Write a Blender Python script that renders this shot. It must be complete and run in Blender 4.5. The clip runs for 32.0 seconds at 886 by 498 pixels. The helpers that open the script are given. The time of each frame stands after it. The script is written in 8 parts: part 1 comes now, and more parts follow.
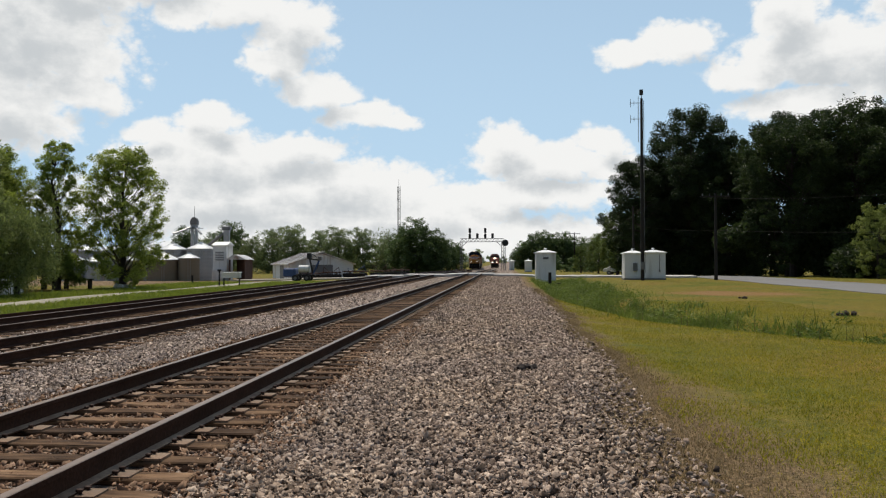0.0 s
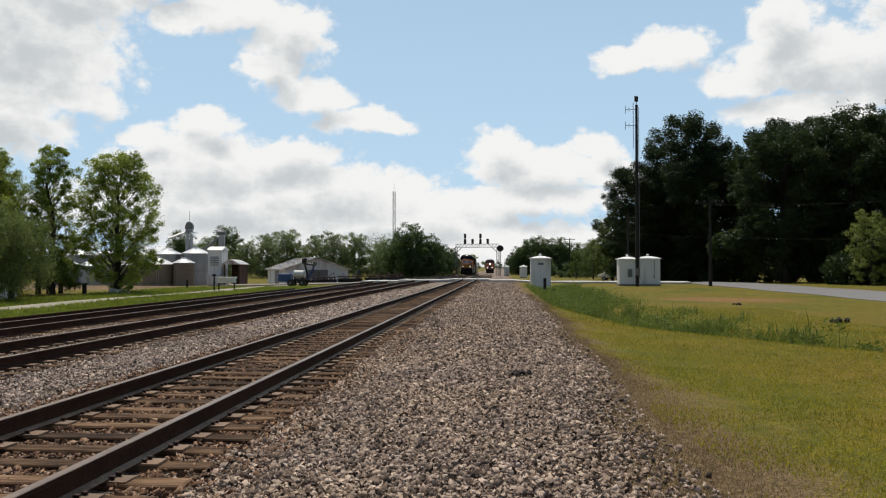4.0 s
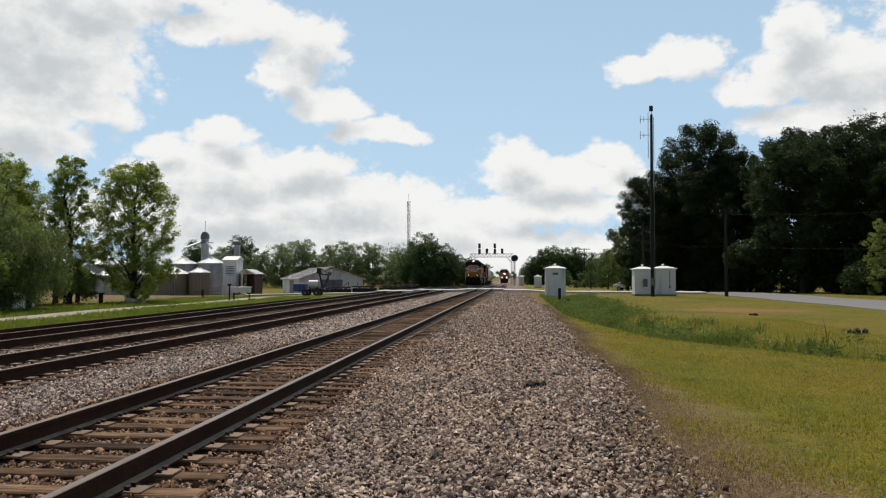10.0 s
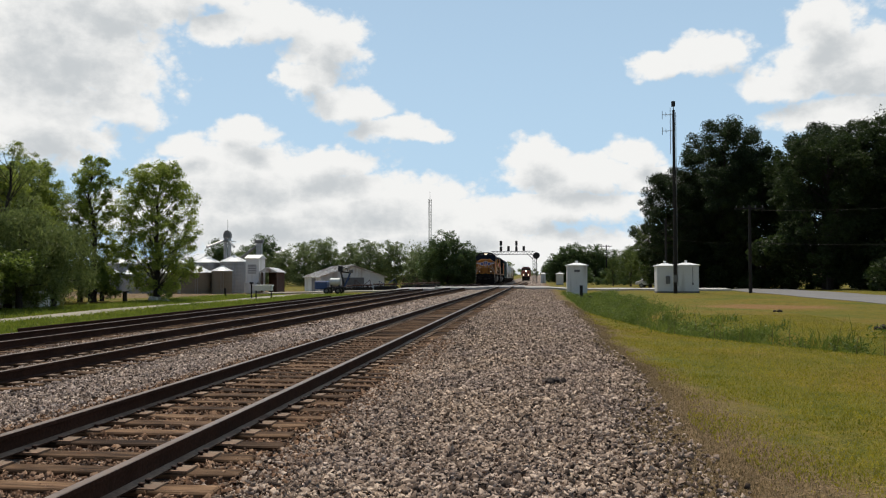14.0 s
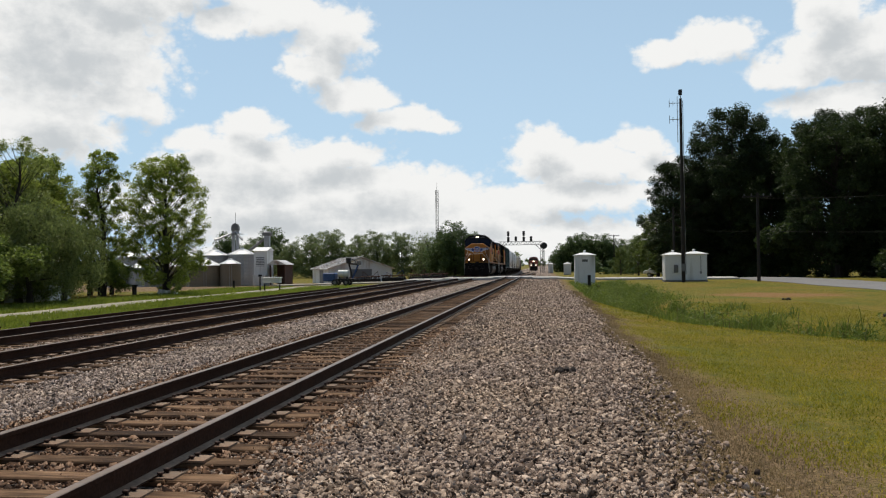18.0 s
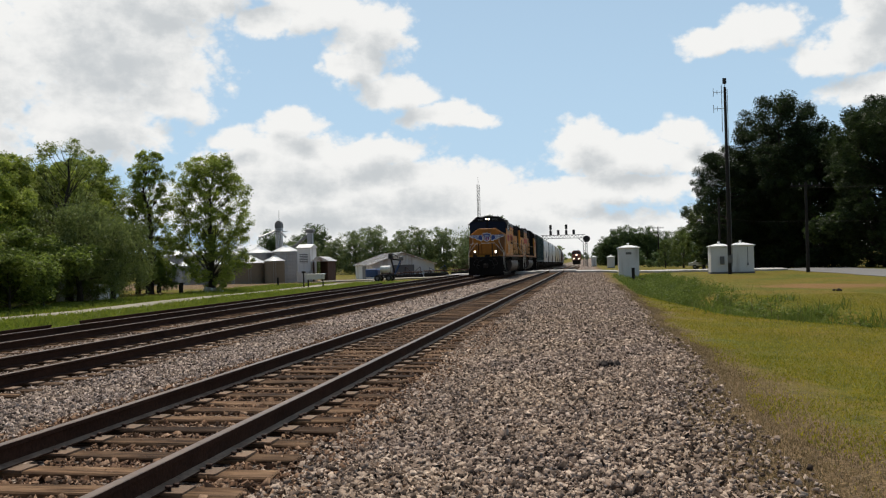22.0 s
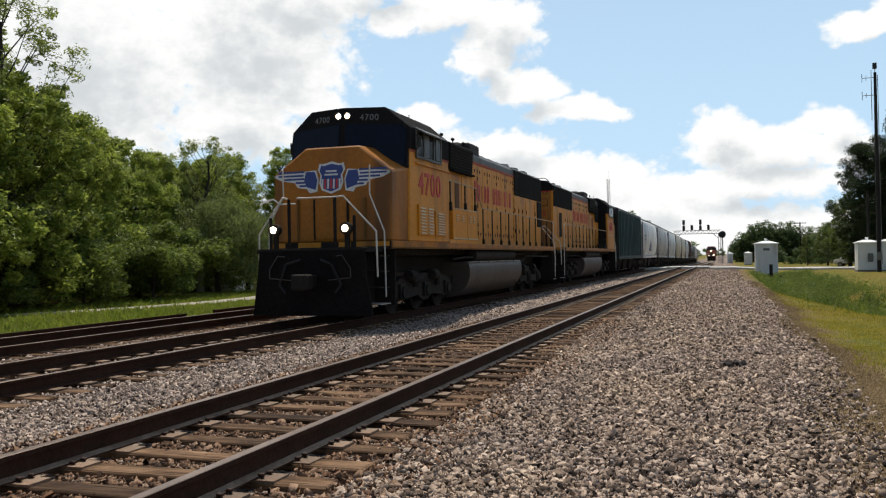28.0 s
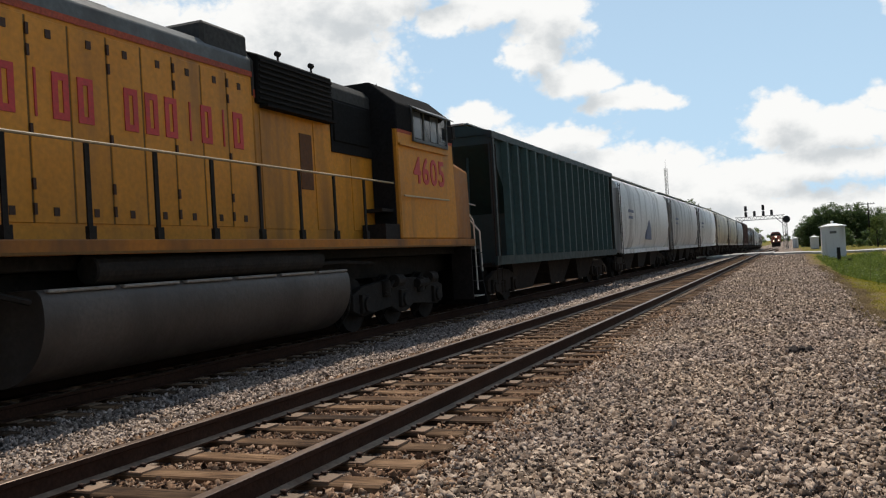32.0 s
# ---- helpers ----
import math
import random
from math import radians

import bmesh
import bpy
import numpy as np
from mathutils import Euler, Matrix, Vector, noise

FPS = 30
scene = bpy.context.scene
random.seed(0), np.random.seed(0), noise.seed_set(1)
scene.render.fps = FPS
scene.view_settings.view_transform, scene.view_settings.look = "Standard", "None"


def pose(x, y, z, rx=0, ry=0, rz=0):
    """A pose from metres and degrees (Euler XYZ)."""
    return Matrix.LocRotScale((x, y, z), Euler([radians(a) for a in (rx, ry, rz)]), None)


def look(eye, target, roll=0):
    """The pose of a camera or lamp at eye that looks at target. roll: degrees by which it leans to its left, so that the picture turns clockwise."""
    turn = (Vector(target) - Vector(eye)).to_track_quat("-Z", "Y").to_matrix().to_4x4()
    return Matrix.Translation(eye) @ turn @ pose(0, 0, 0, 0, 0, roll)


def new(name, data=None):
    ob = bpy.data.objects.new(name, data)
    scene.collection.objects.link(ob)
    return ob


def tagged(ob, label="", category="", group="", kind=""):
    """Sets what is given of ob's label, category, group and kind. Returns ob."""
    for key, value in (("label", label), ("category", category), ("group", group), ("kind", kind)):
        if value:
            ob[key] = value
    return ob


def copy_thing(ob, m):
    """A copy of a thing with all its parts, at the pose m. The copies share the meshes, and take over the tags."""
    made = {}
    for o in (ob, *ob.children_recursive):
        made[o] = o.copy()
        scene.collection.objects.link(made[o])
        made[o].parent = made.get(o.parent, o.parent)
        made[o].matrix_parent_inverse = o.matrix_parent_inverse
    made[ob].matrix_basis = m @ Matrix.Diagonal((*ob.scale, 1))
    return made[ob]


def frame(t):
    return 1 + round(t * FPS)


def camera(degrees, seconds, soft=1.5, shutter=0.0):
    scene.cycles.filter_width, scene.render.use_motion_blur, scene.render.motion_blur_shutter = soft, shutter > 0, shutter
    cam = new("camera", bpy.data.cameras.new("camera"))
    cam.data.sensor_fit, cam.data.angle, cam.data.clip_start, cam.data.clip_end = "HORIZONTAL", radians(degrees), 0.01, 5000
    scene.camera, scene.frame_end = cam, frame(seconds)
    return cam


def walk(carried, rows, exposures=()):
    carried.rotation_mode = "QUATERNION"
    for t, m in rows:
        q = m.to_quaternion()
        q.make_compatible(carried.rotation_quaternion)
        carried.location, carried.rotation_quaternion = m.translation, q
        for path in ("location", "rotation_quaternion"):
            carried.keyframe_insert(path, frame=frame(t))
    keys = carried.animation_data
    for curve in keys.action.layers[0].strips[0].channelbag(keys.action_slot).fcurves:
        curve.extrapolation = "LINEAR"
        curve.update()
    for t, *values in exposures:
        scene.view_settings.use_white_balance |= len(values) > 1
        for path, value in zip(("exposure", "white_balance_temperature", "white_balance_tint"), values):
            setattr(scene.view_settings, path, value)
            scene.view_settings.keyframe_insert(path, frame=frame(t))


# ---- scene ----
cam = camera(54.5, 32.0, 1.2)
PATH = [
    (0, (0.155, 0.135, 1.288), (0.002, 2.129, 1.316), -0.2),
    (0.5, (0.158, 0.087, 1.301), (0.032, 2.083, 1.342), -0.0),
    (1, (0.167, 0.072, 1.302), (0.055, 2.069, 1.343), 0.0),
    (1.5, (0.163, 0.043, 1.306), (0.05, 2.039, 1.335), -0.1),
    (2, (0.16, 0.058, 1.303), (0.036, 2.054, 1.325), -0.2),
    (2.5, (0.161, 0.073, 1.311), (0.032, 2.068, 1.337), -0.2),
    (3, (0.16, 0.076, 1.309), (0.026, 2.072, 1.34), -0.2),
    (3.5, (0.16, 0.075, 1.303), (0.022, 2.07, 1.341), -0.1),
    (5.5, (0.145, 0.082, 1.303), (-0.007, 2.075, 1.345), -0.0),
    (6, (0.159, 0.082, 1.304), (0.003, 2.075, 1.346), -0.0),
    (6.5, (0.155, 0.059, 1.311), (-0.006, 2.053, 1.355), -0.1),
    (7, (0.158, 0.051, 1.305), (-0.006, 2.044, 1.353), -0.0),
    (7.5, (0.148, 0.047, 1.307), (-0.019, 2.039, 1.358), 0.1),
    (8, (0.162, 0.045, 1.308), (-0.005, 2.037, 1.364), 0.0),
    (8.5, (0.156, 0.048, 1.309), (-0.013, 2.04, 1.366), 0.0),
    (9, (0.151, 0.084, 1.307), (-0.021, 2.075, 1.363), -0.0),
    (9.5, (0.161, 0.057, 1.303), (-0.015, 2.048, 1.365), -0.1),
    (10, (0.157, 0.083, 1.31), (-0.018, 2.074, 1.373), -0.0),
    (10.5, (0.165, 0.101, 1.302), (-0.011, 2.092, 1.371), -0.1),
    (11, (0.165, 0.058, 1.305), (-0.014, 2.049, 1.376), -0.1),
    (11.5, (0.161, 0.025, 1.315), (-0.025, 2.015, 1.389), 0.0),
    (12, (0.159, 0.031, 1.32), (-0.031, 2.021, 1.395), 0.1),
    (12.5, (0.165, 0.061, 1.311), (-0.031, 2.05, 1.392), 0.1),
    (13, (0.163, 0.082, 1.304), (-0.035, 2.071, 1.391), 0.2),
    (13.5, (0.176, 0.133, 1.292), (-0.034, 2.12, 1.375), -0.1),
    (14, (0.2, 0.167, 1.289), (-0.025, 2.153, 1.347), -0.2),
    (14.5, (0.201, 0.16, 1.29), (-0.033, 2.146, 1.337), -0.3),
    (16.5, (0.17, 0.122, 1.293), (-0.076, 2.106, 1.353), -0.7),
    (17, (0.184, 0.113, 1.282), (-0.059, 2.097, 1.323), -0.6),
    (17.5, (0.177, 0.079, 1.298), (-0.059, 2.065, 1.333), -0.5),
    (18, (0.179, 0.089, 1.289), (-0.063, 2.074, 1.326), -0.7),
    (18.5, (0.176, 0.129, 1.281), (-0.079, 2.113, 1.321), -0.9),
    (19, (0.176, 0.142, 1.288), (-0.087, 2.125, 1.323), -1.0),
    (19.5, (0.167, 0.173, 1.282), (-0.105, 2.155, 1.31), -0.9),
    (20, (0.177, 0.152, 1.285), (-0.109, 2.132, 1.315), -1.0),
    (20.5, (0.174, 0.176, 1.276), (-0.13, 2.152, 1.305), -1.1),
    (21, (0.175, 0.208, 1.278), (-0.142, 2.182, 1.307), -1.1),
    (21.5, (0.167, 0.197, 1.274), (-0.162, 2.169, 1.304), -1.1),
    (22, (0.188, 0.178, 1.275), (-0.151, 2.148, 1.302), -1.4),
    (22.5, (0.224, 0.272, 1.262), (-0.124, 2.241, 1.28), -1.4),
    (23, (0.256, 0.338, 1.246), (-0.195, 2.286, 1.194), 0.3),
    (23.5, (0.236, 0.306, 1.252), (-0.228, 2.251, 1.221), -0.3),
    (24, (0.244, 0.244, 1.251), (-0.196, 2.194, 1.209), -0.3),
    (24.5, (0.304, 0.377, 1.239), (-0.161, 2.322, 1.223), 0.2),
    (25, (0.322, 0.43, 1.226), (-0.196, 2.361, 1.206), 0.0),
    (25.5, (0.327, 0.436, 1.23), (-0.213, 2.362, 1.234), -0.5),
    (27.5, (0.329, 0.473, 1.225), (-0.287, 2.376, 1.24), -0.6),
    (28, (0.343, 0.463, 1.228), (-0.285, 2.361, 1.25), -1.0),
    (28.5, (0.364, 0.486, 1.221), (-0.289, 2.377, 1.248), -1.6),
    (29, (0.351, 0.538, 1.22), (-0.332, 2.418, 1.247), -1.5),
    (29.5, (0.379, 0.545, 1.205), (-0.335, 2.413, 1.222), -2.1),
    (30, (0.379, 0.542, 1.219), (-0.381, 2.392, 1.237), -2.2),
    (30.5, (0.378, 0.563, 1.206), (-0.36, 2.422, 1.214), -2.3),
    (31, (0.378, 0.56, 1.218), (-0.349, 2.423, 1.222), -2.7),
    (31.5, (0.369, 0.597, 1.203), (-0.366, 2.457, 1.226), -2.8),
    (32, (0.396, 0.558, 1.196), (-0.358, 2.41, 1.22), -3.4),
]
walk(cam, [(t, look(eye, target, roll)) for t, eye, target, roll in PATH],
     [(0.0, 0.0), (25.0, 0.0), (27.8, 0.2), (28.6, 0.18), (29.1, 0.06), (32.0, 0.10)])
# == build ==

# ---- world: hazy spring sky with cumulus, high sun ahead of the camera ----
SUN_DIR = Vector((-0.21, 0.50, 1.0)).normalized()
sun = new("sun", bpy.data.lights.new("sun", "SUN"))
sun.data.energy, sun.data.angle, sun.data.color = 3.55, radians(0.6), (1.0, 0.91, 0.78)
sun.matrix_world = look(SUN_DIR * 50, (0, 0, 0))
scene.view_settings.exposure = 0.0

# centre of each cloud mass: azimuth to the right of the track and height, in degrees, then its half width and height
CLOUDS = [
    (-31, 14, 6.0, 4.2), (-28, 17, 4.5, 1.8), (-22.8, 17.9, 3.4, 1.0), (-27.3, 10.6, 2.2, 1.1), (-32, 9.0, 4.0, 2.0), (-42, 12, 8.0, 5.5), (-50, 7, 6.0, 3.5),
    (-17.6, 16.4, 2.8, 1.2), (-14.4, 15.0, 2.4, 1.8), (-15.4, 12.6, 1.7, 1.2), (-21.3, 15.8, 1.8, 0.7), (-12.6, 11.3, 2.3, 1.0), (-9.6, 9.8, 2.4, 0.8), (-7.4, 9.3, 1.4, 0.45),
    (-23.3, 8.4, 1.4, 0.8), (-19.5, 9.2, 1.6, 1.0), (-20, 6.8, 4.6, 1.7), (-14.2, 7.2, 3.2, 1.2), (-12, 5.0, 5.5, 1.4), (-18, 4.2, 8.0, 1.6), (-7, 3.4, 5.5, 1.0),
    (-0.4, 7.6, 1.9, 1.1), (2.2, 6.6, 3.8, 1.1), (6.2, 7.9, 1.4, 1.1), (7.0, 6.0, 2.2, 0.9), (1.0, 4.4, 5.0, 0.8), (-3, 1.2, 14, 1.1),
    (8.6, 13.4, 2.4, 0.8), (10.9, 14.0, 2.0, 1.1), (17.6, 14.6, 2.0, 1.7), (19, 12.4, 4.6, 1.8), (15.0, 11.4, 2.6, 1.0),
    (24, 12, 3.6, 2.4), (19, 9.4, 4.0, 1.1), (28, 17, 6, 3), (-25, 24, 9, 3), (5, 25, 8, 2.6), (24, 26, 10, 3), (-45, 28, 12, 5),
    (70, 12, 14, 4), (125, 10, 12, 3), (-85, 12, 16, 4), (-140, 10, 14, 3),
]


def make_world():
    world = bpy.data.worlds.new("world")
    scene.world = world
    world.use_nodes = True
    nt = world.node_tree
    nt.nodes.clear()
    N, L = nt.nodes.new, nt.links.new

    def math_node(op, a, b=None, c=None, clamp=False):
        n = N("ShaderNodeMath")
        n.operation, n.use_clamp = op, clamp
        for i, v in enumerate((a, b, c)):
            if v is None:
                continue
            if isinstance(v, (int, float)):
                n.inputs[i].default_value = v
            else:
                L(v, n.inputs[i])
        return n.outputs[0]

    sky = N("ShaderNodeTexSky")
    sky.sky_type, sky.sun_disc = "NISHITA", False
    sky.sun_elevation = math.asin(SUN_DIR.z)
    sky.sun_rotation = math.atan2(SUN_DIR.x, SUN_DIR.y)
    sky.air_density, sky.dust_density, sky.ozone_density = 1.0, 1.2, 1.0
    tc = N("ShaderNodeTexCoord")
    sep = N("ShaderNodeSeparateXYZ")
    L(tc.outputs["Generated"], sep.inputs[0])
    az = math_node("MULTIPLY", math_node("ARCTAN2", sep.outputs[0], sep.outputs[1]), 57.2958)
    el = math_node("MULTIPLY", math_node("ARCSINE", sep.outputs[2]), 57.2958)
    flat = N("ShaderNodeCombineXYZ")
    L(az, flat.inputs[0])
    L(math_node("MULTIPLY", el, 1.3), flat.inputs[1])

    def noise_tex(scale, detail, rough, vec):
        n = N("ShaderNodeTexNoise")
        n.inputs["Scale"].default_value, n.inputs["Detail"].default_value, n.inputs["Roughness"].default_value = scale, detail, rough
        L(vec, n.inputs["Vector"])
        return n

    big = noise_tex(0.20, 5.0, 0.5, flat.outputs[0])
    off = N("ShaderNodeVectorMath")
    off.operation = "MULTIPLY_ADD"
    L(big.outputs["Color"], off.inputs[0])
    off.inputs[1].default_value, off.inputs[2].default_value = (3.4, 2.4, 0), (-1.7, -1.2, 0)
    place = N("ShaderNodeCombineXYZ")
    L(az, place.inputs[0])
    L(el, place.inputs[1])
    moved = N("ShaderNodeVectorMath")
    L(place.outputs[0], moved.inputs[0])
    L(off.outputs[0], moved.inputs[1])
    above = N("ShaderNodeVectorMath")
    L(moved.outputs[0], above.inputs[0])
    above.inputs[1].default_value = (-0.5, 1.5, 0)
    cover, shade = None, None
    for a, e, w, h in CLOUDS + CLOUDS:
        second = cover is not None and shade is not None and shade[1] >= len(CLOUDS)
        src = above if second else moved
        sub = N("ShaderNodeVectorMath")
        sub.operation = "MULTIPLY_ADD"
        L(src.outputs[0], sub.inputs[0])
        sub.inputs[1].default_value, sub.inputs[2].default_value = (1 / w, 1 / h, 0), (-a / w, -e / h, 0)
        ln = N("ShaderNodeVectorMath")
        ln.operation = "LENGTH"
        L(sub.outputs[0], ln.inputs[0])
        d = math_node("SUBTRACT", 1.35, ln.outputs["Value"])
        if second:
            shade = (d if shade[0] is None else math_node("MAXIMUM", shade[0], d), shade[1])
        else:
            cover = d if cover is None else math_node("MAXIMUM", cover, d)
            shade = (None, (shade[1] if shade else 0) + 1)
    fine = noise_tex(0.7, 7.0, 0.6, flat.outputs[0])
    cover = math_node("ADD", cover, math_node("MULTIPLY_ADD", fine.outputs["Fac"], 1.0, -0.50))
    # heaped, rounded heads along the edges
    heads = N("ShaderNodeTexVoronoi")
    heads.inputs["Scale"].default_value, heads.inputs["Detail"].default_value, heads.inputs["Roughness"].default_value = 0.62, 3.0, 0.55
    L(flat.outputs[0], heads.inputs["Vector"])
    cover = math_node("ADD", cover, math_node("MULTIPLY_ADD", heads.outputs["Distance"], -0.50, 0.68))
    low = N("ShaderNodeMapRange")
    L(el, low.inputs["Value"])
    low.inputs["From Min"].default_value, low.inputs["From Max"].default_value = 8.0, 0.0
    low.inputs["To Min"].default_value, low.inputs["To Max"].default_value = 0.0, 0.62
    cover = math_node("ADD", cover, low.outputs[0])
    ramp = N("ShaderNodeMapRange")
    ramp.interpolation_type = "SMOOTHSTEP"
    L(cover, ramp.inputs["Value"])
    ramp.inputs["From Min"].default_value, ramp.inputs["From Max"].default_value = 0.06, 0.60
    thick = N("ShaderNodeMapRange")
    thick.interpolation_type = "SMOOTHSTEP"
    L(math_node("ADD", shade[0], math_node("ADD", math_node("MULTIPLY_ADD", big.outputs["Fac"], 1.2, -0.6), math_node("MULTIPLY_ADD", fine.outputs["Fac"], 1.3, -0.65))), thick.inputs["Value"])
    thick.inputs["From Min"].default_value, thick.inputs["From Max"].default_value = 0.20, 1.35
    body = N("ShaderNodeMix")
    body.data_type = "RGBA"
    L(thick.outputs[0], body.inputs["Factor"])
    body.inputs["A"].default_value, body.inputs["B"].default_value = CLOUD_LIT, CLOUD_GREY
    blue = N("ShaderNodeMix")
    blue.data_type, blue.blend_type = "RGBA", "MIX"
    gain = N("ShaderNodeVectorMath")
    gain.operation = "SCALE"
    L(sky.outputs[0], gain.inputs[0])
    gain.inputs["Scale"].default_value = SKY_GAIN
    veil = N("ShaderNodeMapRange")
    L(el, veil.inputs["Value"])
    for key, v in (("From Min", 0.0), ("From Max", 30.0), ("To Min", HAZE), ("To Max", 0.45)):
        veil.inputs[key].default_value = v
    toward = N("ShaderNodeMapRange")
    L(sep.outputs[1], toward.inputs["Value"])
    for key, v in (("From Min", -0.5), ("From Max", 0.8), ("To Min", 0.15), ("To Max", 1.0)):
        toward.inputs[key].default_value = v
    L(math_node("MULTIPLY", veil.outputs[0], toward.outputs[0]), blue.inputs["Factor"])
    L(gain.outputs[0], blue.inputs["A"])
    blue.inputs["B"].default_value = HAZE_COLOUR
    mix = N("ShaderNodeMix")
    mix.data_type = "RGBA"
    L(ramp.outputs[0], mix.inputs["Factor"])
    L(blue.outputs["Result"], mix.inputs["A"])
    L(body.outputs["Result"], mix.inputs["B"])
    bg = N("ShaderNodeBackground")
    L(mix.outputs["Result"], bg.inputs["Color"])
    bg.inputs["Strength"].default_value = 1.0
    out = N("ShaderNodeOutputWorld")
    L(bg.outputs[0], out.inputs["Surface"])


SKY_GAIN, HAZE, HAZE_COLOUR = 0.072, 0.92, (0.51, 0.725, 0.93, 1)
CLOUD_LIT, CLOUD_GREY = (0.90, 0.90, 0.885, 1), (0.58, 0.61, 0.63, 1)
make_world()

# ---- materials ----
def material(name, base, rough=0.7, metal=0.0, vary=0.25, scale=4.0, fine=60.0, bump=0.2, bump_scale=None, second=None, spread=0.5,
             island=0.0, piece=0.0, spec=0.5, dirt=None, dirt_amount=0.0, dirt_scale=1.2, streak=False, coat=0.0):
    """A procedural surface: base colour broken by two scales of noise, an optional second colour and dirt, and fine relief."""
    m = bpy.data.materials.new(name)
    m.use_nodes = True
    nt = m.node_tree
    N, L = nt.nodes.new, nt.links.new
    b = nt.nodes["Principled BSDF"]
    tc = N("ShaderNodeTexCoord")

    def noise_tex(sc, detail=5.0, squash=None):
        n = N("ShaderNodeTexNoise")
        n.inputs["Scale"].default_value, n.inputs["Detail"].default_value = sc, detail
        if squash:
            mp = N("ShaderNodeMapping")
            mp.inputs["Scale"].default_value = squash
            L(tc.outputs["Object"], mp.inputs["Vector"])
            L(mp.outputs[0], n.inputs["Vector"])
        else:
            L(tc.outputs["Object"], n.inputs["Vector"])
        return n.outputs["Fac"]

    def mixed(fac, a, bcol, mode="MIX"):
        n = N("ShaderNodeMix")
        n.data_type, n.blend_type = "RGBA", mode
        for key, v in (("Factor", fac), ("A", a), ("B", bcol)):
            if isinstance(v, (int, float)):
                n.inputs[key].default_value = v
            elif isinstance(v, tuple):
                n.inputs[key].default_value = (*v[:3], 1)
            else:
                L(v, n.inputs[key])
        return n.outputs["Result"]

    def ramped(v, lo, hi, a=0.0, z=1.0):
        n = N("ShaderNodeMapRange")
        L(v, n.inputs["Value"])
        for k, x in (("From Min", lo), ("From Max", hi), ("To Min", a), ("To Max", z)):
            n.inputs[k].default_value = x
        return n.outputs[0]

    col = mixed(ramped(noise_tex(scale), 0.5 - spread / 2, 0.5 + spread / 2), base, second) if second else base
    grain = mixed(ramped(noise_tex(fine, 4.0), 0.3, 0.7), (1 - vary,) * 3, (1 + vary,) * 3)
    col = mixed(1.0, col, grain, "MULTIPLY")
    wide = mixed(ramped(noise_tex(scale * 0.35), 0.3, 0.7), (1 - vary * 0.6,) * 3, (1 + vary * 0.6,) * 3)
    col = mixed(1.0, col, wide, "MULTIPLY")
    if island:
        g = N("ShaderNodeNewGeometry")
        col = mixed(1.0, col, mixed(g.outputs["Random Per Island"], (1 - island,) * 3, (1 + island,) * 3), "MULTIPLY")
    if piece:
        o = N("ShaderNodeObjectInfo")
        col = mixed(1.0, col, mixed(o.outputs["Random"], (1 - piece,) * 3, (1 + piece,) * 3), "MULTIPLY")
    if dirt:
        d = noise_tex(dirt_scale, 7.0, (1, 1, 0.12) if streak else None)
        col = mixed(ramped(d, 0.62 - dirt_amount * 0.35, 0.80 - dirt_amount * 0.25), col, dirt)
    L(col, b.inputs["Base Color"])
    b.inputs["Metallic"].default_value = metal
    b.inputs["Specular IOR Level"].default_value = spec
    b.inputs["Coat Weight"].default_value = coat
    L(ramped(noise_tex(fine * 0.5), 0.2, 0.8, max(0.02, rough - 0.12), min(1.0, rough + 0.12)), b.inputs["Roughness"])
    if bump:
        bp = N("ShaderNodeBump")
        bp.inputs["Strength"].default_value, bp.inputs["Distance"].default_value = bump, 0.02
        L(noise_tex(bump_scale or fine, 6.0), bp.inputs["Height"])
        L(bp.outputs[0], b.inputs["Normal"])
    return m


def leaf_material(name, dark, light):
    m = bpy.data.materials.new(name)
    m.use_nodes = True
    nt = m.node_tree
    N, L = nt.nodes.new, nt.links.new
    nt.nodes.clear()
    g = N("ShaderNodeNewGeometry")
    tc = N("ShaderNodeTexCoord")
    n = N("ShaderNodeTexNoise")
    n.inputs["Scale"].default_value = 0.5
    L(tc.outputs["Object"], n.inputs["Vector"])
    add = N("ShaderNodeMath")
    add.operation = "MULTIPLY_ADD"
    L(g.outputs["Random Per Island"], add.inputs[0])
    add.inputs[1].default_value = 0.6
    L(n.outputs["Fac"], add.inputs[2])
    rng = N("ShaderNodeMapRange")
    L(add.outputs[0], rng.inputs["Value"])
    rng.inputs["From Min"].default_value, rng.inputs["From Max"].default_value = 0.35, 1.2
    mix = N("ShaderNodeMix")
    mix.data_type = "RGBA"
    L(rng.outputs[0], mix.inputs["Factor"])
    mix.inputs["A"].default_value, mix.inputs["B"].default_value = (*dark, 1), (*light, 1)
    d = N("ShaderNodeBsdfPrincipled")
    d.inputs["Roughness"].default_value = 0.55
    d.inputs["Specular IOR Level"].default_value = 0.3
    t = N("ShaderNodeBsdfTranslucent")
    sh = N("ShaderNodeMixShader")
    sh.inputs[0].default_value = 0.48
    L(mix.outputs["Result"], d.inputs["Base Color"])
    L(mix.outputs["Result"], t.inputs["Color"])
    L(d.outputs[0], sh.inputs[1])
    L(t.outputs[0], sh.inputs[2])
    out = N("ShaderNodeOutputMaterial")
    L(sh.outputs[0], out.inputs["Surface"])
    return m


def glow(name, colour, strength):
    m = bpy.data.materials.new(name)
    m.use_nodes = True
    b = m.node_tree.nodes["Principled BSDF"]
    b.inputs["Emission Color"].default_value = (*colour, 1)
    b.inputs["Emission Strength"].default_value = strength
    return m


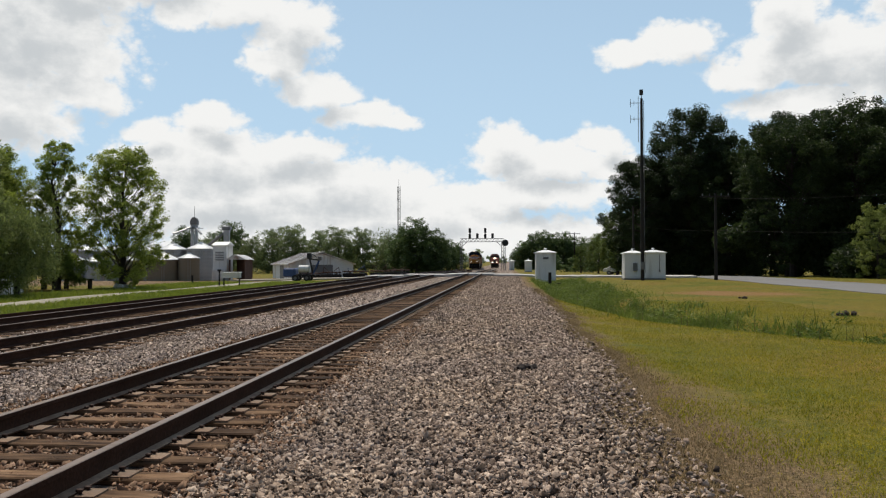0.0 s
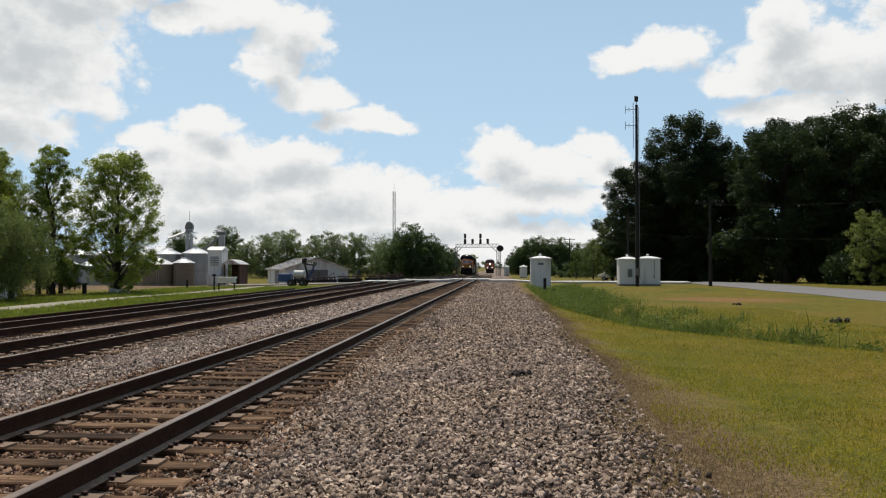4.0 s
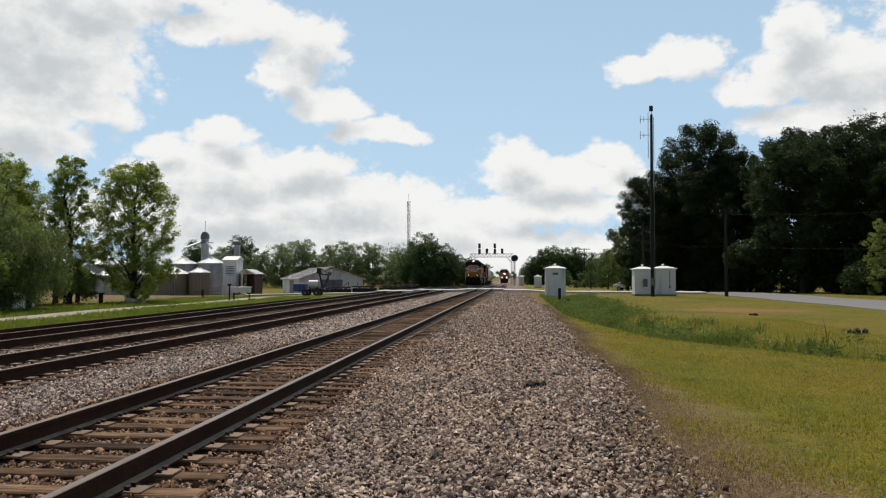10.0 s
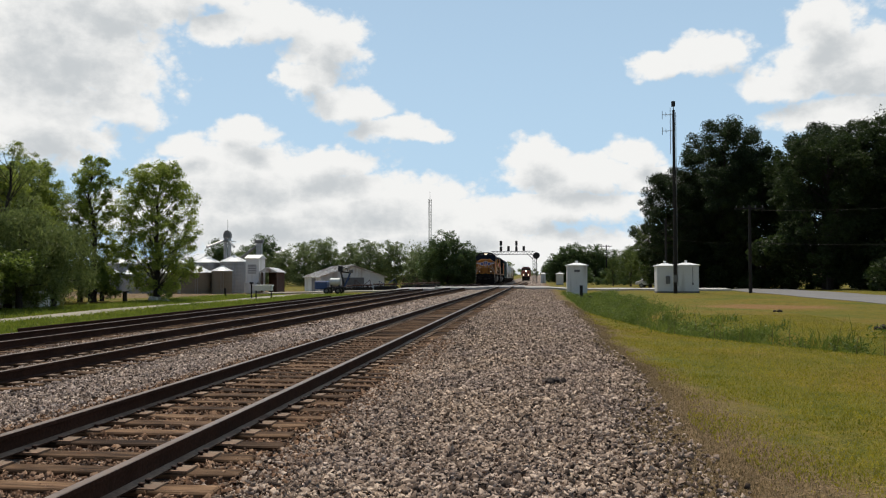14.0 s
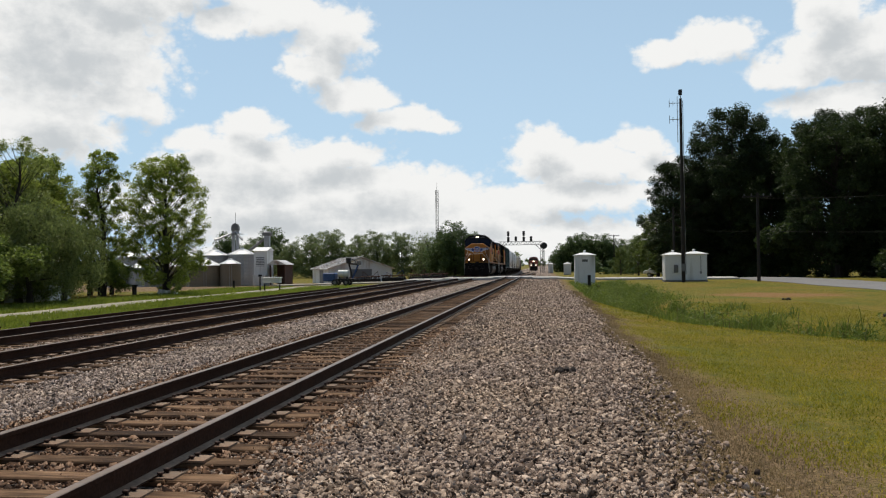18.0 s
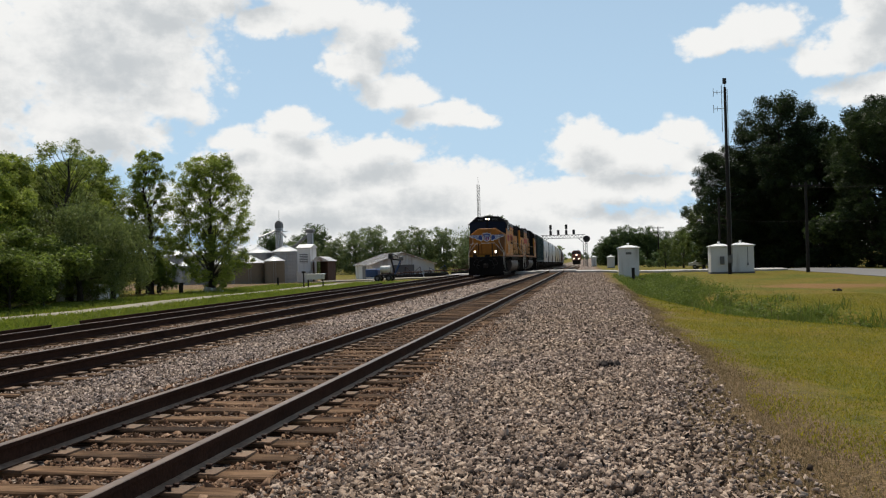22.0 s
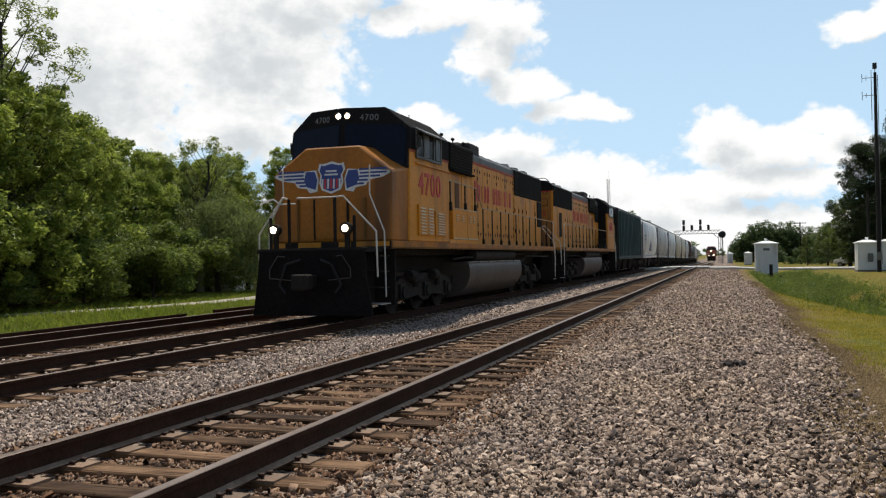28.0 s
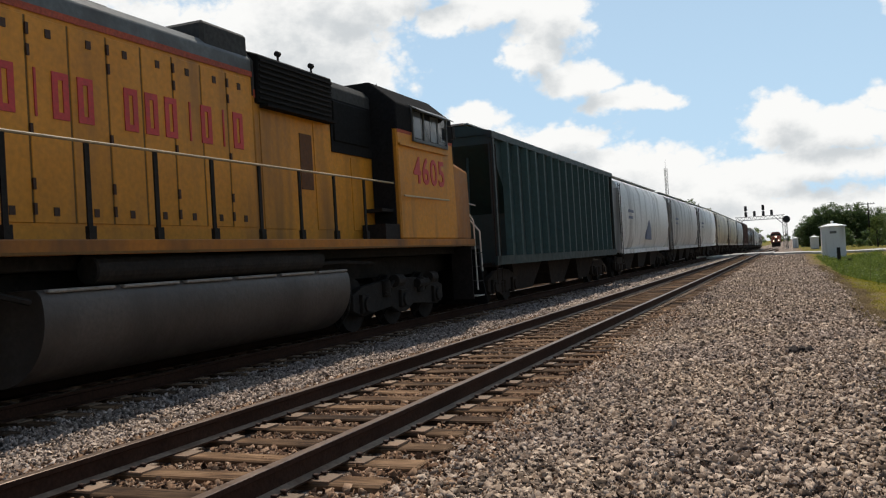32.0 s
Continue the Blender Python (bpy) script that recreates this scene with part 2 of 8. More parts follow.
def stone_material(name, dark, mid, light):
    """Crushed stone: each piece takes its own shade, from dark to pale, with a grainy face."""
    m = bpy.data.materials.new(name)
    m.use_nodes = True
    nt = m.node_tree
    N, L = nt.nodes.new, nt.links.new
    b = nt.nodes["Principled BSDF"]
    b.inputs["Roughness"].default_value = 0.9
    b.inputs["Specular IOR Level"].default_value = 0.2
    g = N("ShaderNodeNewGeometry")
    ramp = N("ShaderNodeValToRGB")
    e = ramp.color_ramp.elements
    e.new(0.5)
    e.new(0.8)
    for i, (p, c) in enumerate(((0.0, dark), (0.35, mid), (0.75, tuple(0.5 * (x + y) for x, y in zip(mid, light))), (1.0, light))):
        e[i].position, e[i].color = p, (*c, 1)
    L(g.outputs["Random Per Island"], ramp.inputs[0])
    tc = N("ShaderNodeTexCoord")
    n = N("ShaderNodeTexNoise")
    n.inputs["Scale"].default_value, n.inputs["Detail"].default_value = 55.0, 4.0
    L(tc.outputs["Object"], n.inputs["Vector"])
    mix = N("ShaderNodeMix")
    mix.data_type, mix.blend_type = "RGBA", "MULTIPLY"
    mix.inputs["Factor"].default_value = 0.6
    L(ramp.outputs[0], mix.inputs["A"])
    gain = N("ShaderNodeMapRange")
    L(n.outputs["Fac"], gain.inputs["Value"])
    for k, v in (("From Min", 0.3), ("From Max", 0.7), ("To Min", 0.5), ("To Max", 1.4)):
        gain.inputs[k].default_value = v
    L(gain.outputs[0], mix.inputs["B"])
    # broad patches where the stone is browner or greyer
    patch = N("ShaderNodeTexNoise")
    patch.inputs["Scale"].default_value, patch.inputs["Detail"].default_value = 0.55, 3.0
    L(tc.outputs["Object"], patch.inputs["Vector"])
    tint = N("ShaderNodeMix")
    tint.data_type = "RGBA"
    fac = N("ShaderNodeMapRange")
    L(patch.outputs["Fac"], fac.inputs["Value"])
    fac.inputs["From Min"].default_value, fac.inputs["From Max"].default_value = 0.36, 0.64
    L(fac.outputs[0], tint.inputs["Factor"])
    tint.inputs["A"].default_value, tint.inputs["B"].default_value = (1.05, 1.0, 0.93, 1), (0.90, 0.87, 0.87, 1)
    both = N("ShaderNodeMix")
    both.data_type, both.blend_type = "RGBA", "MULTIPLY"
    both.inputs["Factor"].default_value = 1.0
    L(mix.outputs["Result"], both.inputs["A"])
    L(tint.outputs["Result"], both.inputs["B"])
    L(both.outputs["Result"], b.inputs["Base Color"])
    return m


def tie_material():
    """Weathered, creosoted timber: grain and drying cracks run along the tie, each one of its own shade."""
    m = bpy.data.materials.new("tie_wood")
    m.use_nodes = True
    nt = m.node_tree
    N, L = nt.nodes.new, nt.links.new
    b = nt.nodes["Principled BSDF"]
    b.inputs["Roughness"].default_value, b.inputs["Specular IOR Level"].default_value = 0.9, 0.15
    tc, info = N("ShaderNodeTexCoord"), N("ShaderNodeObjectInfo")
    shift = N("ShaderNodeVectorMath")
    shift.operation = "ADD"
    L(tc.outputs["Object"], shift.inputs[0])
    L(info.outputs["Location"], shift.inputs[1])

    def along(sx, sy, detail):
        mp, n = N("ShaderNodeMapping"), N("ShaderNodeTexNoise")
        mp.inputs["Scale"].default_value = (sx, sy, sy)
        L(shift.outputs[0], mp.inputs["Vector"])
        L(mp.outputs[0], n.inputs["Vector"])
        n.inputs["Scale"].default_value, n.inputs["Detail"].default_value = 1.0, detail
        return n.outputs["Fac"]

    def stops(v, *rows):
        r = N("ShaderNodeValToRGB")
        while len(r.color_ramp.elements) < len(rows):
            r.color_ramp.elements.new(0.5)
        for e, (p, c) in zip(r.color_ramp.elements, rows):
            e.position, e.color = p, (*c, 1)
        L(v, r.inputs[0])
        return r.outputs[0]

    def times(p, q):
        n = N("ShaderNodeMix")
        n.data_type, n.blend_type = "RGBA", "MULTIPLY"
        n.inputs["Factor"].default_value = 1.0
        L(p, n.inputs["A"])
        L(q, n.inputs["B"])
        return n.outputs["Result"]

    grain = along(1.6, 46.0, 6.0)
    col = stops(along(2.2, 7.0, 5.0), (0.34, (0.050, 0.029, 0.017)), (0.5, (0.130, 0.078, 0.044)), (0.66, (0.210, 0.134, 0.080)))
    col = times(col, stops(grain, (0.34, (0.16, 0.14, 0.13)), (0.46, (0.85, 0.83, 0.80)), (0.68, (1.25, 1.22, 1.18))))
    col = times(col, stops(info.outputs["Random"], (0.0, (0.42, 0.40, 0.40)), (0.5, (0.9, 0.88, 0.86)), (1.0, (1.35, 1.32, 1.30))))
    L(col, b.inputs["Base Color"])
    bp = N("ShaderNodeBump")
    bp.inputs["Strength"].default_value, bp.inputs["Distance"].default_value = 0.8, 0.015
    L(grain, bp.inputs["Height"])
    L(bp.outputs[0], b.inputs["Normal"])
    return m


STONE = stone_material("ballast_stone", (0.045, 0.034, 0.027), (0.225, 0.170, 0.135), (0.58, 0.475, 0.39))
STONE_GREY = stone_material("grey_ballast_stone", (0.066, 0.052, 0.044), (0.280, 0.225, 0.192), (0.60, 0.51, 0.45))
STONE_RUST = stone_material("rusty_ballast_stone", (0.035, 0.021, 0.014), (0.150, 0.084, 0.050), (0.36, 0.245, 0.165))
BLADE = leaf_material("grass_blade", (0.11, 0.165, 0.018), (0.28, 0.33, 0.05))
REED = leaf_material("ditch_grass", (0.06, 0.10, 0.014), (0.20, 0.25, 0.045))
ASPHALT = material("asphalt", (0.17, 0.165, 0.16), 0.85, vary=0.15, scale=0.5, fine=50, bump=0.3)
DIRTROAD = material("pale_gravel_road", (0.31, 0.28, 0.215), 0.95, vary=0.2, scale=0.4, fine=30, bump=0.4)
RAILSIDE = material("rail_rust", (0.030, 0.0155, 0.0105), 0.9, metal=0.0, spec=0.1, vary=0.3, scale=3, fine=40, second=(0.050, 0.025, 0.016))
RAILTOP = material("rail_head", (0.185, 0.135, 0.105), 0.42, metal=0.6, vary=0.2, scale=1.2, fine=30, bump=0.03, second=(0.10, 0.065, 0.046))
TIE = tie_material()
PLATE = material("tie_plate", (0.255, 0.185, 0.125), 0.85, metal=0.0, vary=0.25, scale=6, fine=60, second=(0.17, 0.095, 0.055), piece=0.25)
SPIKE = material("spike_iron", (0.05, 0.025, 0.018), 0.8, metal=0.4)
YELLOW = material("armour_yellow_paint", (0.66, 0.268, 0.024), 0.5, vary=0.12, scale=0.8, fine=14, bump=0.04, dirt=(0.26, 0.115, 0.028), dirt_amount=0.30, dirt_scale=1.6, streak=True, second=(0.57, 0.222, 0.020), spec=0.3)
# grimy yellow, darkened further so its colour carries the shade on the nose
NOSE_YELLOW = material("grimy_shaded_yellow_paint", (0.43, 0.154, 0.012), 0.5, vary=0.14, scale=0.9, fine=14, bump=0.04, dirt=(0.16, 0.065, 0.018), dirt_amount=0.5, dirt_scale=1.4, streak=True, second=(0.35, 0.120, 0.010), spec=0.3)
YELLOWCAR = material("faded_cream_paint", (0.66, 0.58, 0.43), 0.45, vary=0.2, scale=0.8, fine=14, dirt=(0.16, 0.10, 0.06), dirt_amount=0.4, streak=True)
ROOFGREY = material("loco_grey_paint", (0.105, 0.11, 0.11), 0.6, vary=0.2, scale=1.0, fine=14, dirt=(0.06, 0.055, 0.05), dirt_amount=0.4)
BLACK = material("sooty_black_paint", (0.016, 0.0138, 0.0125), 0.8, spec=0.15, vary=0.3, scale=1.5, fine=16, second=(0.028, 0.0225, 0.019))
CABBLACK = material("antiglare_black", (0.020, 0.019, 0.019), 0.95, spec=0.03, vary=0.2, scale=1.5, fine=16)
GRILLE = material("radiator_grille", (0.009, 0.0085, 0.008), 0.85, spec=0.15, vary=0.3, scale=3, fine=30)
TANK = material("fuel_tank_grime", (0.070, 0.054, 0.044), 0.55, vary=0.25, scale=1.5, fine=18, dirt=(0.045, 0.033, 0.026), dirt_amount=0.5, streak=True)
RED = material("red_lettering", (0.50, 0.035, 0.03), 0.55, vary=0.15, scale=3, fine=20, bump=0.02)
BLUE = material("shield_blue", (0.03, 0.055, 0.22), 0.5, vary=0.12, scale=3, fine=20, bump=0.02)
WHITE = material("white_paint", (0.72, 0.72, 0.70), 0.55, vary=0.08, scale=1.2, fine=20, bump=0.03, dirt=(0.42, 0.40, 0.36), dirt_amount=0.15, streak=True)
ROOFWHITE = material("white_roof_metal", (0.82, 0.82, 0.80), 0.45, vary=0.06, scale=1.2, fine=20, bump=0.03)
RAILTAN = material("dull_handrail_paint", (0.36, 0.27, 0.16), 0.6, vary=0.2, scale=3, fine=20)
RAILWHITE = material("handrail_paint", (0.62, 0.58, 0.50), 0.5, vary=0.15, scale=3, fine=20)
STEEL = material("galvanised_steel", (0.34, 0.35, 0.36), 0.45, metal=0.6, vary=0.12, scale=0.8, fine=12, bump=0.05, dirt=(0.30, 0.28, 0.25), dirt_amount=0.2, streak=True)
TANWALL = material("tan_bin_wall", (0.20, 0.16, 0.105), 0.7, vary=0.12, scale=0.8, fine=12, dirt=(0.22, 0.18, 0.13), dirt_amount=0.2, streak=True)
BARN = material("barn_metal", (0.66, 0.67, 0.66), 0.6, vary=0.1, scale=0.6, fine=10, dirt=(0.34, 0.25, 0.18), dirt_amount=0.35, streak=True)
BARNROOF = material("barn_roof", (0.60, 0.59, 0.57), 0.45, metal=0.3, vary=0.15, scale=0.6, fine=10, dirt=(0.28, 0.17, 0.10), dirt_amount=0.45)
GREENCAR = material("dark_green_car_paint", (0.007, 0.026, 0.026), 0.55, vary=0.25, scale=1.0, fine=10, dirt=(0.016, 0.022, 0.022), dirt_amount=0.4, streak=True)
# lighter copy of the car green: light on the ribs put into the colour
GREENPOST = material("lit_green_post_paint", (0.014, 0.046, 0.044), 0.6, vary=0.25, scale=1.0, fine=10)
GREYCAR = material("grey_hopper_paint", (0.62, 0.61, 0.58), 0.45, vary=0.15, scale=0.7, fine=10, dirt=(0.20, 0.18, 0.16), dirt_amount=0.4, streak=True)
BROWNCAR = material("brown_car_paint", (0.13, 0.06, 0.04), 0.7, vary=0.2, scale=0.8, fine=10, dirt=(0.06, 0.04, 0.03), dirt_amount=0.4, streak=True)
TANKCAR = material("black_tank_car", (0.03, 0.03, 0.032), 0.5, vary=0.2, scale=0.8, fine=10, dirt=(0.12, 0.10, 0.08), dirt_amount=0.25, streak=True)
REDLOCO = material("orange_red_loco", (0.20, 0.045, 0.024), 0.55, vary=0.15, scale=1.0, fine=12)
POLEWOOD = material("creosoted_pole", (0.018, 0.0145, 0.012), 0.9, vary=0.3, scale=2, fine=20, bump=0.5)
BARK = material("bark", (0.040, 0.031, 0.024), 0.95, vary=0.35, scale=2, fine=14, bump=0.8)
GALV = material("signal_grey", (0.16, 0.16, 0.16), 0.6, metal=0.3, vary=0.15, scale=2, fine=20)
SIGBLACK = material("signal_black", (0.012, 0.012, 0.012), 0.6, vary=0.2, scale=4, fine=20)
CONCRETE = material("crossing_concrete", (0.47, 0.45, 0.42), 0.9, vary=0.12, scale=1.2, fine=30, bump=0.3)
DARKWIN = material("dark_window", (0.02, 0.022, 0.025), 0.12, vary=0.05, scale=2, fine=6, bump=0.0, spec=0.6)
BLUEFARM = material("blue_machine_paint", (0.03, 0.07, 0.19), 0.5, vary=0.2, scale=2, fine=14)
RUBBER = material("tyre_rubber", (0.02, 0.02, 0.02), 0.9)
RUST = material("rusty_steel", (0.08, 0.035, 0.02), 0.85, vary=0.3, scale=2, fine=14, second=(0.09, 0.05, 0.035))
SOIL = material("bare_soil", (0.042, 0.030, 0.024), 0.95, vary=0.3, scale=3, fine=30, bump=0.6)
LEAF_MID = leaf_material("leaf_mid_green", (0.064, 0.110, 0.018), (0.47, 0.54, 0.100))
LEAF_FRESH = leaf_material("leaf_fresh_green", (0.09, 0.135, 0.028), (0.36, 0.41, 0.11))
LEAF_SHRUB = leaf_material("leaf_shrub", (0.038, 0.064, 0.013), (0.28, 0.36, 0.070))
LEAF_EDGE = leaf_material("leaf_grove_edge", (0.045, 0.070, 0.018), (0.19, 0.24, 0.060))
# dark needles, with the shade of a backlit tree put into the colour
LEAF_DARK = leaf_material("leaf_shaded_pine", (0.012, 0.024, 0.010), (0.040, 0.062, 0.020))
# paled and greyed: distance haze is part of this leaf colour
LEAF_FAR = leaf_material("leaf_far_hazed_green", (0.11, 0.15, 0.065), (0.25, 0.30, 0.125))
HEADLIGHT = glow("headlight_lamp", (1.0, 0.80, 0.58), 7.0)
# grove leaves darkened in colour to carry the shade under the trees
LEAF_GROVE = leaf_material("leaf_grove_shaded", (0.016, 0.030, 0.010), (0.055, 0.082, 0.023))
# dark far leaves, lightened in colour to stand for haze
LEAF_DARKFAR = leaf_material("leaf_far_hazed_dark", (0.040, 0.068, 0.026), (0.118, 0.170, 0.056))
REEDBROWN = leaf_material("dry_stalk", (0.07, 0.05, 0.03), (0.14, 0.11, 0.06))
STRAW = leaf_material("straw", (0.11, 0.078, 0.038), (0.34, 0.255, 0.130))
LAWN = leaf_material("lawn_blade", (0.150, 0.165, 0.010), (0.46, 0.375, 0.040))
LEAF_WILLOW = leaf_material("leaf_willow", (0.070, 0.100, 0.028), (0.25, 0.30, 0.095))

# ---- mesh tools ----
def box(bm, x0, x1, y0, y1, z0, z1):
    v = [bm.verts.new(p) for p in ((x0, y0, z0), (x1, y0, z0), (x1, y1, z0), (x0, y1, z0), (x0, y0, z1), (x1, y0, z1), (x1, y1, z1), (x0, y1, z1))]
    for f in ((3, 2, 1, 0), (4, 5, 6, 7), (0, 1, 5, 4), (1, 2, 6, 5), (2, 3, 7, 6), (3, 0, 4, 7)):
        bm.faces.new([v[i] for i in f])
    return v


def tube(bm, p0, p1, r0, r1=None, n=8, caps=True):
    p0, p1 = Vector(p0), Vector(p1)
    r1 = r0 if r1 is None else r1
    d = (p1 - p0).normalized()
    a = d.orthogonal().normalized()
    b = d.cross(a)
    rings = []
    for p, r in ((p0, r0), (p1, r1)):
        rings.append([bm.verts.new(p + (a * math.cos(2 * math.pi * i / n) + b * math.sin(2 * math.pi * i / n)) * r) for i in range(n)])
    for i in range(n):
        j = (i + 1) % n
        bm.faces.new((rings[0][i], rings[0][j], rings[1][j], rings[1][i]))
    if caps:
        bm.faces.new(rings[0][::-1])
        bm.faces.new(rings[1])


def pipe(bm, pts, r, n=6):
    for p, q in zip(pts, pts[1:]):
        tube(bm, p, q, r, n=n)


def loft(bm, sections, caps=True):
    """Skin a row of closed sections with the same number of points."""
    rings = [[bm.verts.new(p) for p in s] for s in sections]
    n = len(rings[0])
    for a, b in zip(rings, rings[1:]):
        for i in range(n):
            j = (i + 1) % n
            bm.faces.new((a[i], a[j], b[j], b[i]))
    if caps:
        bm.faces.new(rings[0][::-1])
        bm.faces.new(rings[-1])
    return rings


def extrude_y(bm, outline, y0, y1):
    """A prism: the (x, z) outline run from y0 to y1."""
    loft(bm, [[(x, y0, z) for x, z in outline], [(x, y1, z) for x, z in outline]])


def extrude_x(bm, outline, x0, x1):
    loft(bm, [[(x0, y, z) for y, z in outline], [(x1, y, z) for y, z in outline]])


def ring_wheel(bm, x0, x1, y, z, r, n=20):
    tube(bm, (x0, y, z), (x1, y, z), r, n=n)


def finish(bm, name, mat, bevel=0.0, smooth=False):
    bmesh.ops.recalc_face_normals(bm, faces=bm.faces)
    if bevel:
        sharp = [e for e in bm.edges if len(e.link_faces) == 2 and e.calc_face_angle(0) > 0.5]
        bmesh.ops.bevel(bm, geom=sharp, offset=bevel, segments=1, affect="EDGES", clamp_overlap=True)
    if smooth:
        for e in bm.edges:
            e.smooth = e.calc_face_angle(0) < 0.6
    me = bpy.data.meshes.new(name)
    bm.to_mesh(me)
    bm.free()
    for m in mat if isinstance(mat, (list, tuple)) else (mat,):
        me.materials.append(m)
    if smooth:
        for p in me.polygons:
            p.use_smooth = True
    return me


def part(name, bm, mat, parent=None, label="", bevel=0.0, smooth=False):
    me = bm if isinstance(bm, bpy.types.Mesh) else finish(bm, name, mat, bevel, smooth)
    ob = new(name, me)
    if parent is not None:
        ob.parent = parent
    if label:
        tagged(ob, label)
    return ob


def boxes(*dims):
    bm = bmesh.new()
    for d in dims:
        box(bm, *d)
    return bm


def raw_mesh(name, verts, faces, mat, smooth=False):
    """A mesh from numpy arrays of vertices and of equal-sided faces."""
    me = bpy.data.meshes.new(name)
    k = faces.shape[1]
    me.vertices.add(len(verts))
    me.vertices.foreach_set("co", np.ascontiguousarray(verts, dtype=np.float32).ravel())
    me.loops.add(faces.size)
    me.loops.foreach_set("vertex_index", np.ascontiguousarray(faces, dtype=np.int32).ravel())
    me.polygons.add(len(faces))
    me.polygons.foreach_set("loop_start", np.arange(0, faces.size, k, dtype=np.int32))
    me.update(calc_edges=True)
    me.materials.append(mat)
    if smooth:
        me.polygons.foreach_set("use_smooth", np.ones(len(faces), dtype=bool))
    return me


def thing(name, label, category, x=0, y=0, z=0, rz=0, group="", kind=""):
    ob = new(name)
    ob.matrix_basis = pose(x, y, z, 0, 0, rz)
    ob.empty_display_size = 0.3
    return tagged(ob, label, category, group, kind)


def letters(text, size, depth=0.004, bold=0.0):
    """Built-in font as a flat mesh in its own x, z plane, base line at z 0, centred on x."""
    cu = bpy.data.curves.new("lettering", "FONT")
    cu.body, cu.size, cu.extrude, cu.align_x, cu.offset = text, size, depth, "CENTER", bold
    tmp = bpy.data.objects.new("lettering", cu)
    me = bpy.data.meshes.new_from_object(tmp)
    bpy.data.objects.remove(tmp)
    me.transform(Matrix.Rotation(radians(90), 4, "X"))
    return me

def digits(name, text, size, mat, parent, m, depth=0.004, bold=0.0):
    """A painted number, each figure a part of its own, centred on the pose m."""
    for i, c in enumerate(text):
        me = letters(c, size, depth, bold)
        me.materials.append(mat)
        part(name, me, mat, parent).matrix_basis = m @ Matrix.Translation(((i - (len(text) - 1) / 2) * size * 0.565, 0, 0))


# ---- the lie of the land; z 0 is the head of the near rails ----
TRACKS = {1: (-3.393, 0.0, -15000.0), 2: (-8.35, -0.10, -8500.0), 3: (-12.65, -0.20, -9000.0)}
CROSSING = (88.0, 95.0)


def track_at(k, y):
    """Centre line and rail height of a track: straight, then a slight curve and fall beyond the road."""
    x, z, r = TRACKS[k]
    d = max(0.0, y - 95.0)
    return x + d * d / (2 * r), z - 0.006 * d


def smooth(a, b, v):
    t = np.clip((v - a) / (b - a), 0, 1)
    return t * t * (3 - 2 * t)


def ditch_x(y):
    """Middle of the ditch: it comes in from the right and runs on beside the railway."""
    return 3.7 + 0.006 * np.maximum(0, 60 - y) + np.maximum(0, 26.0 - y) ** 1.45 * 0.22 + 1.6 * smooth(40, 25, y)


def ground_z(x, y):
    x, y = np.asarray(x, float), np.asarray(y, float)
    z = np.full(np.broadcast(x, y).shape, -0.27)
    z = z - 0.10 * smooth(-5.0, -7.0, x) - 0.10 * smooth(-10.0, -11.5, x) - 0.10 * smooth(-14.6, -16.5, x)
    for k in (1, 2, 3):
        z = z + 0.035 * (1 - smooth(1.25, 2.3, np.abs(x - TRACKS[k][0]))) * smooth(120, 95, y)
    z = z - 0.16 * smooth(1.0, 3.5, x) - 0.05 * smooth(6, 20, x)
    dx = np.abs(x - ditch_x(y))
    z = z - 0.55 * (1 - smooth(0.2, 2.1, dx)) * smooth(83, 76, y) * smooth(4, 9, y)
    z = z + 0.02 * np.sin(x * 1.3 + y * 0.37) * smooth(2, 4, x) + 0.03 * np.sin(x * 0.31 - y * 0.23) * smooth(-15, -18, x)
    far = np.maximum(0, y - 97.0)
    z = z - 0.006 * np.minimum(far, 250) * smooth(97, 110, y)
    z = np.where(y > 97, z - 0.15, z) - 0.35 * smooth(70, 105, y) * smooth(-18, -30, x)
    return z


def steps(lo, hi, fine_lo, fine_hi, step, grow=1.16):
    out = list(np.arange(fine_lo, fine_hi + 1e-6, step))
    s = step
    while out[-1] < hi:
        s *= grow
        out.append(min(hi, out[-1] + s))
    s = step
    while out[0] > lo:
        s *= grow
        out.insert(0, max(lo, out[0] - s))
    return np.array(out)


def gravel_edge(y):
    return 1.70 + 0.10 * math.sin(y * 0.55) + 0.08 * math.sin(y * 1.7 + 1) - 0.55 * float(smooth(34, 60, y))


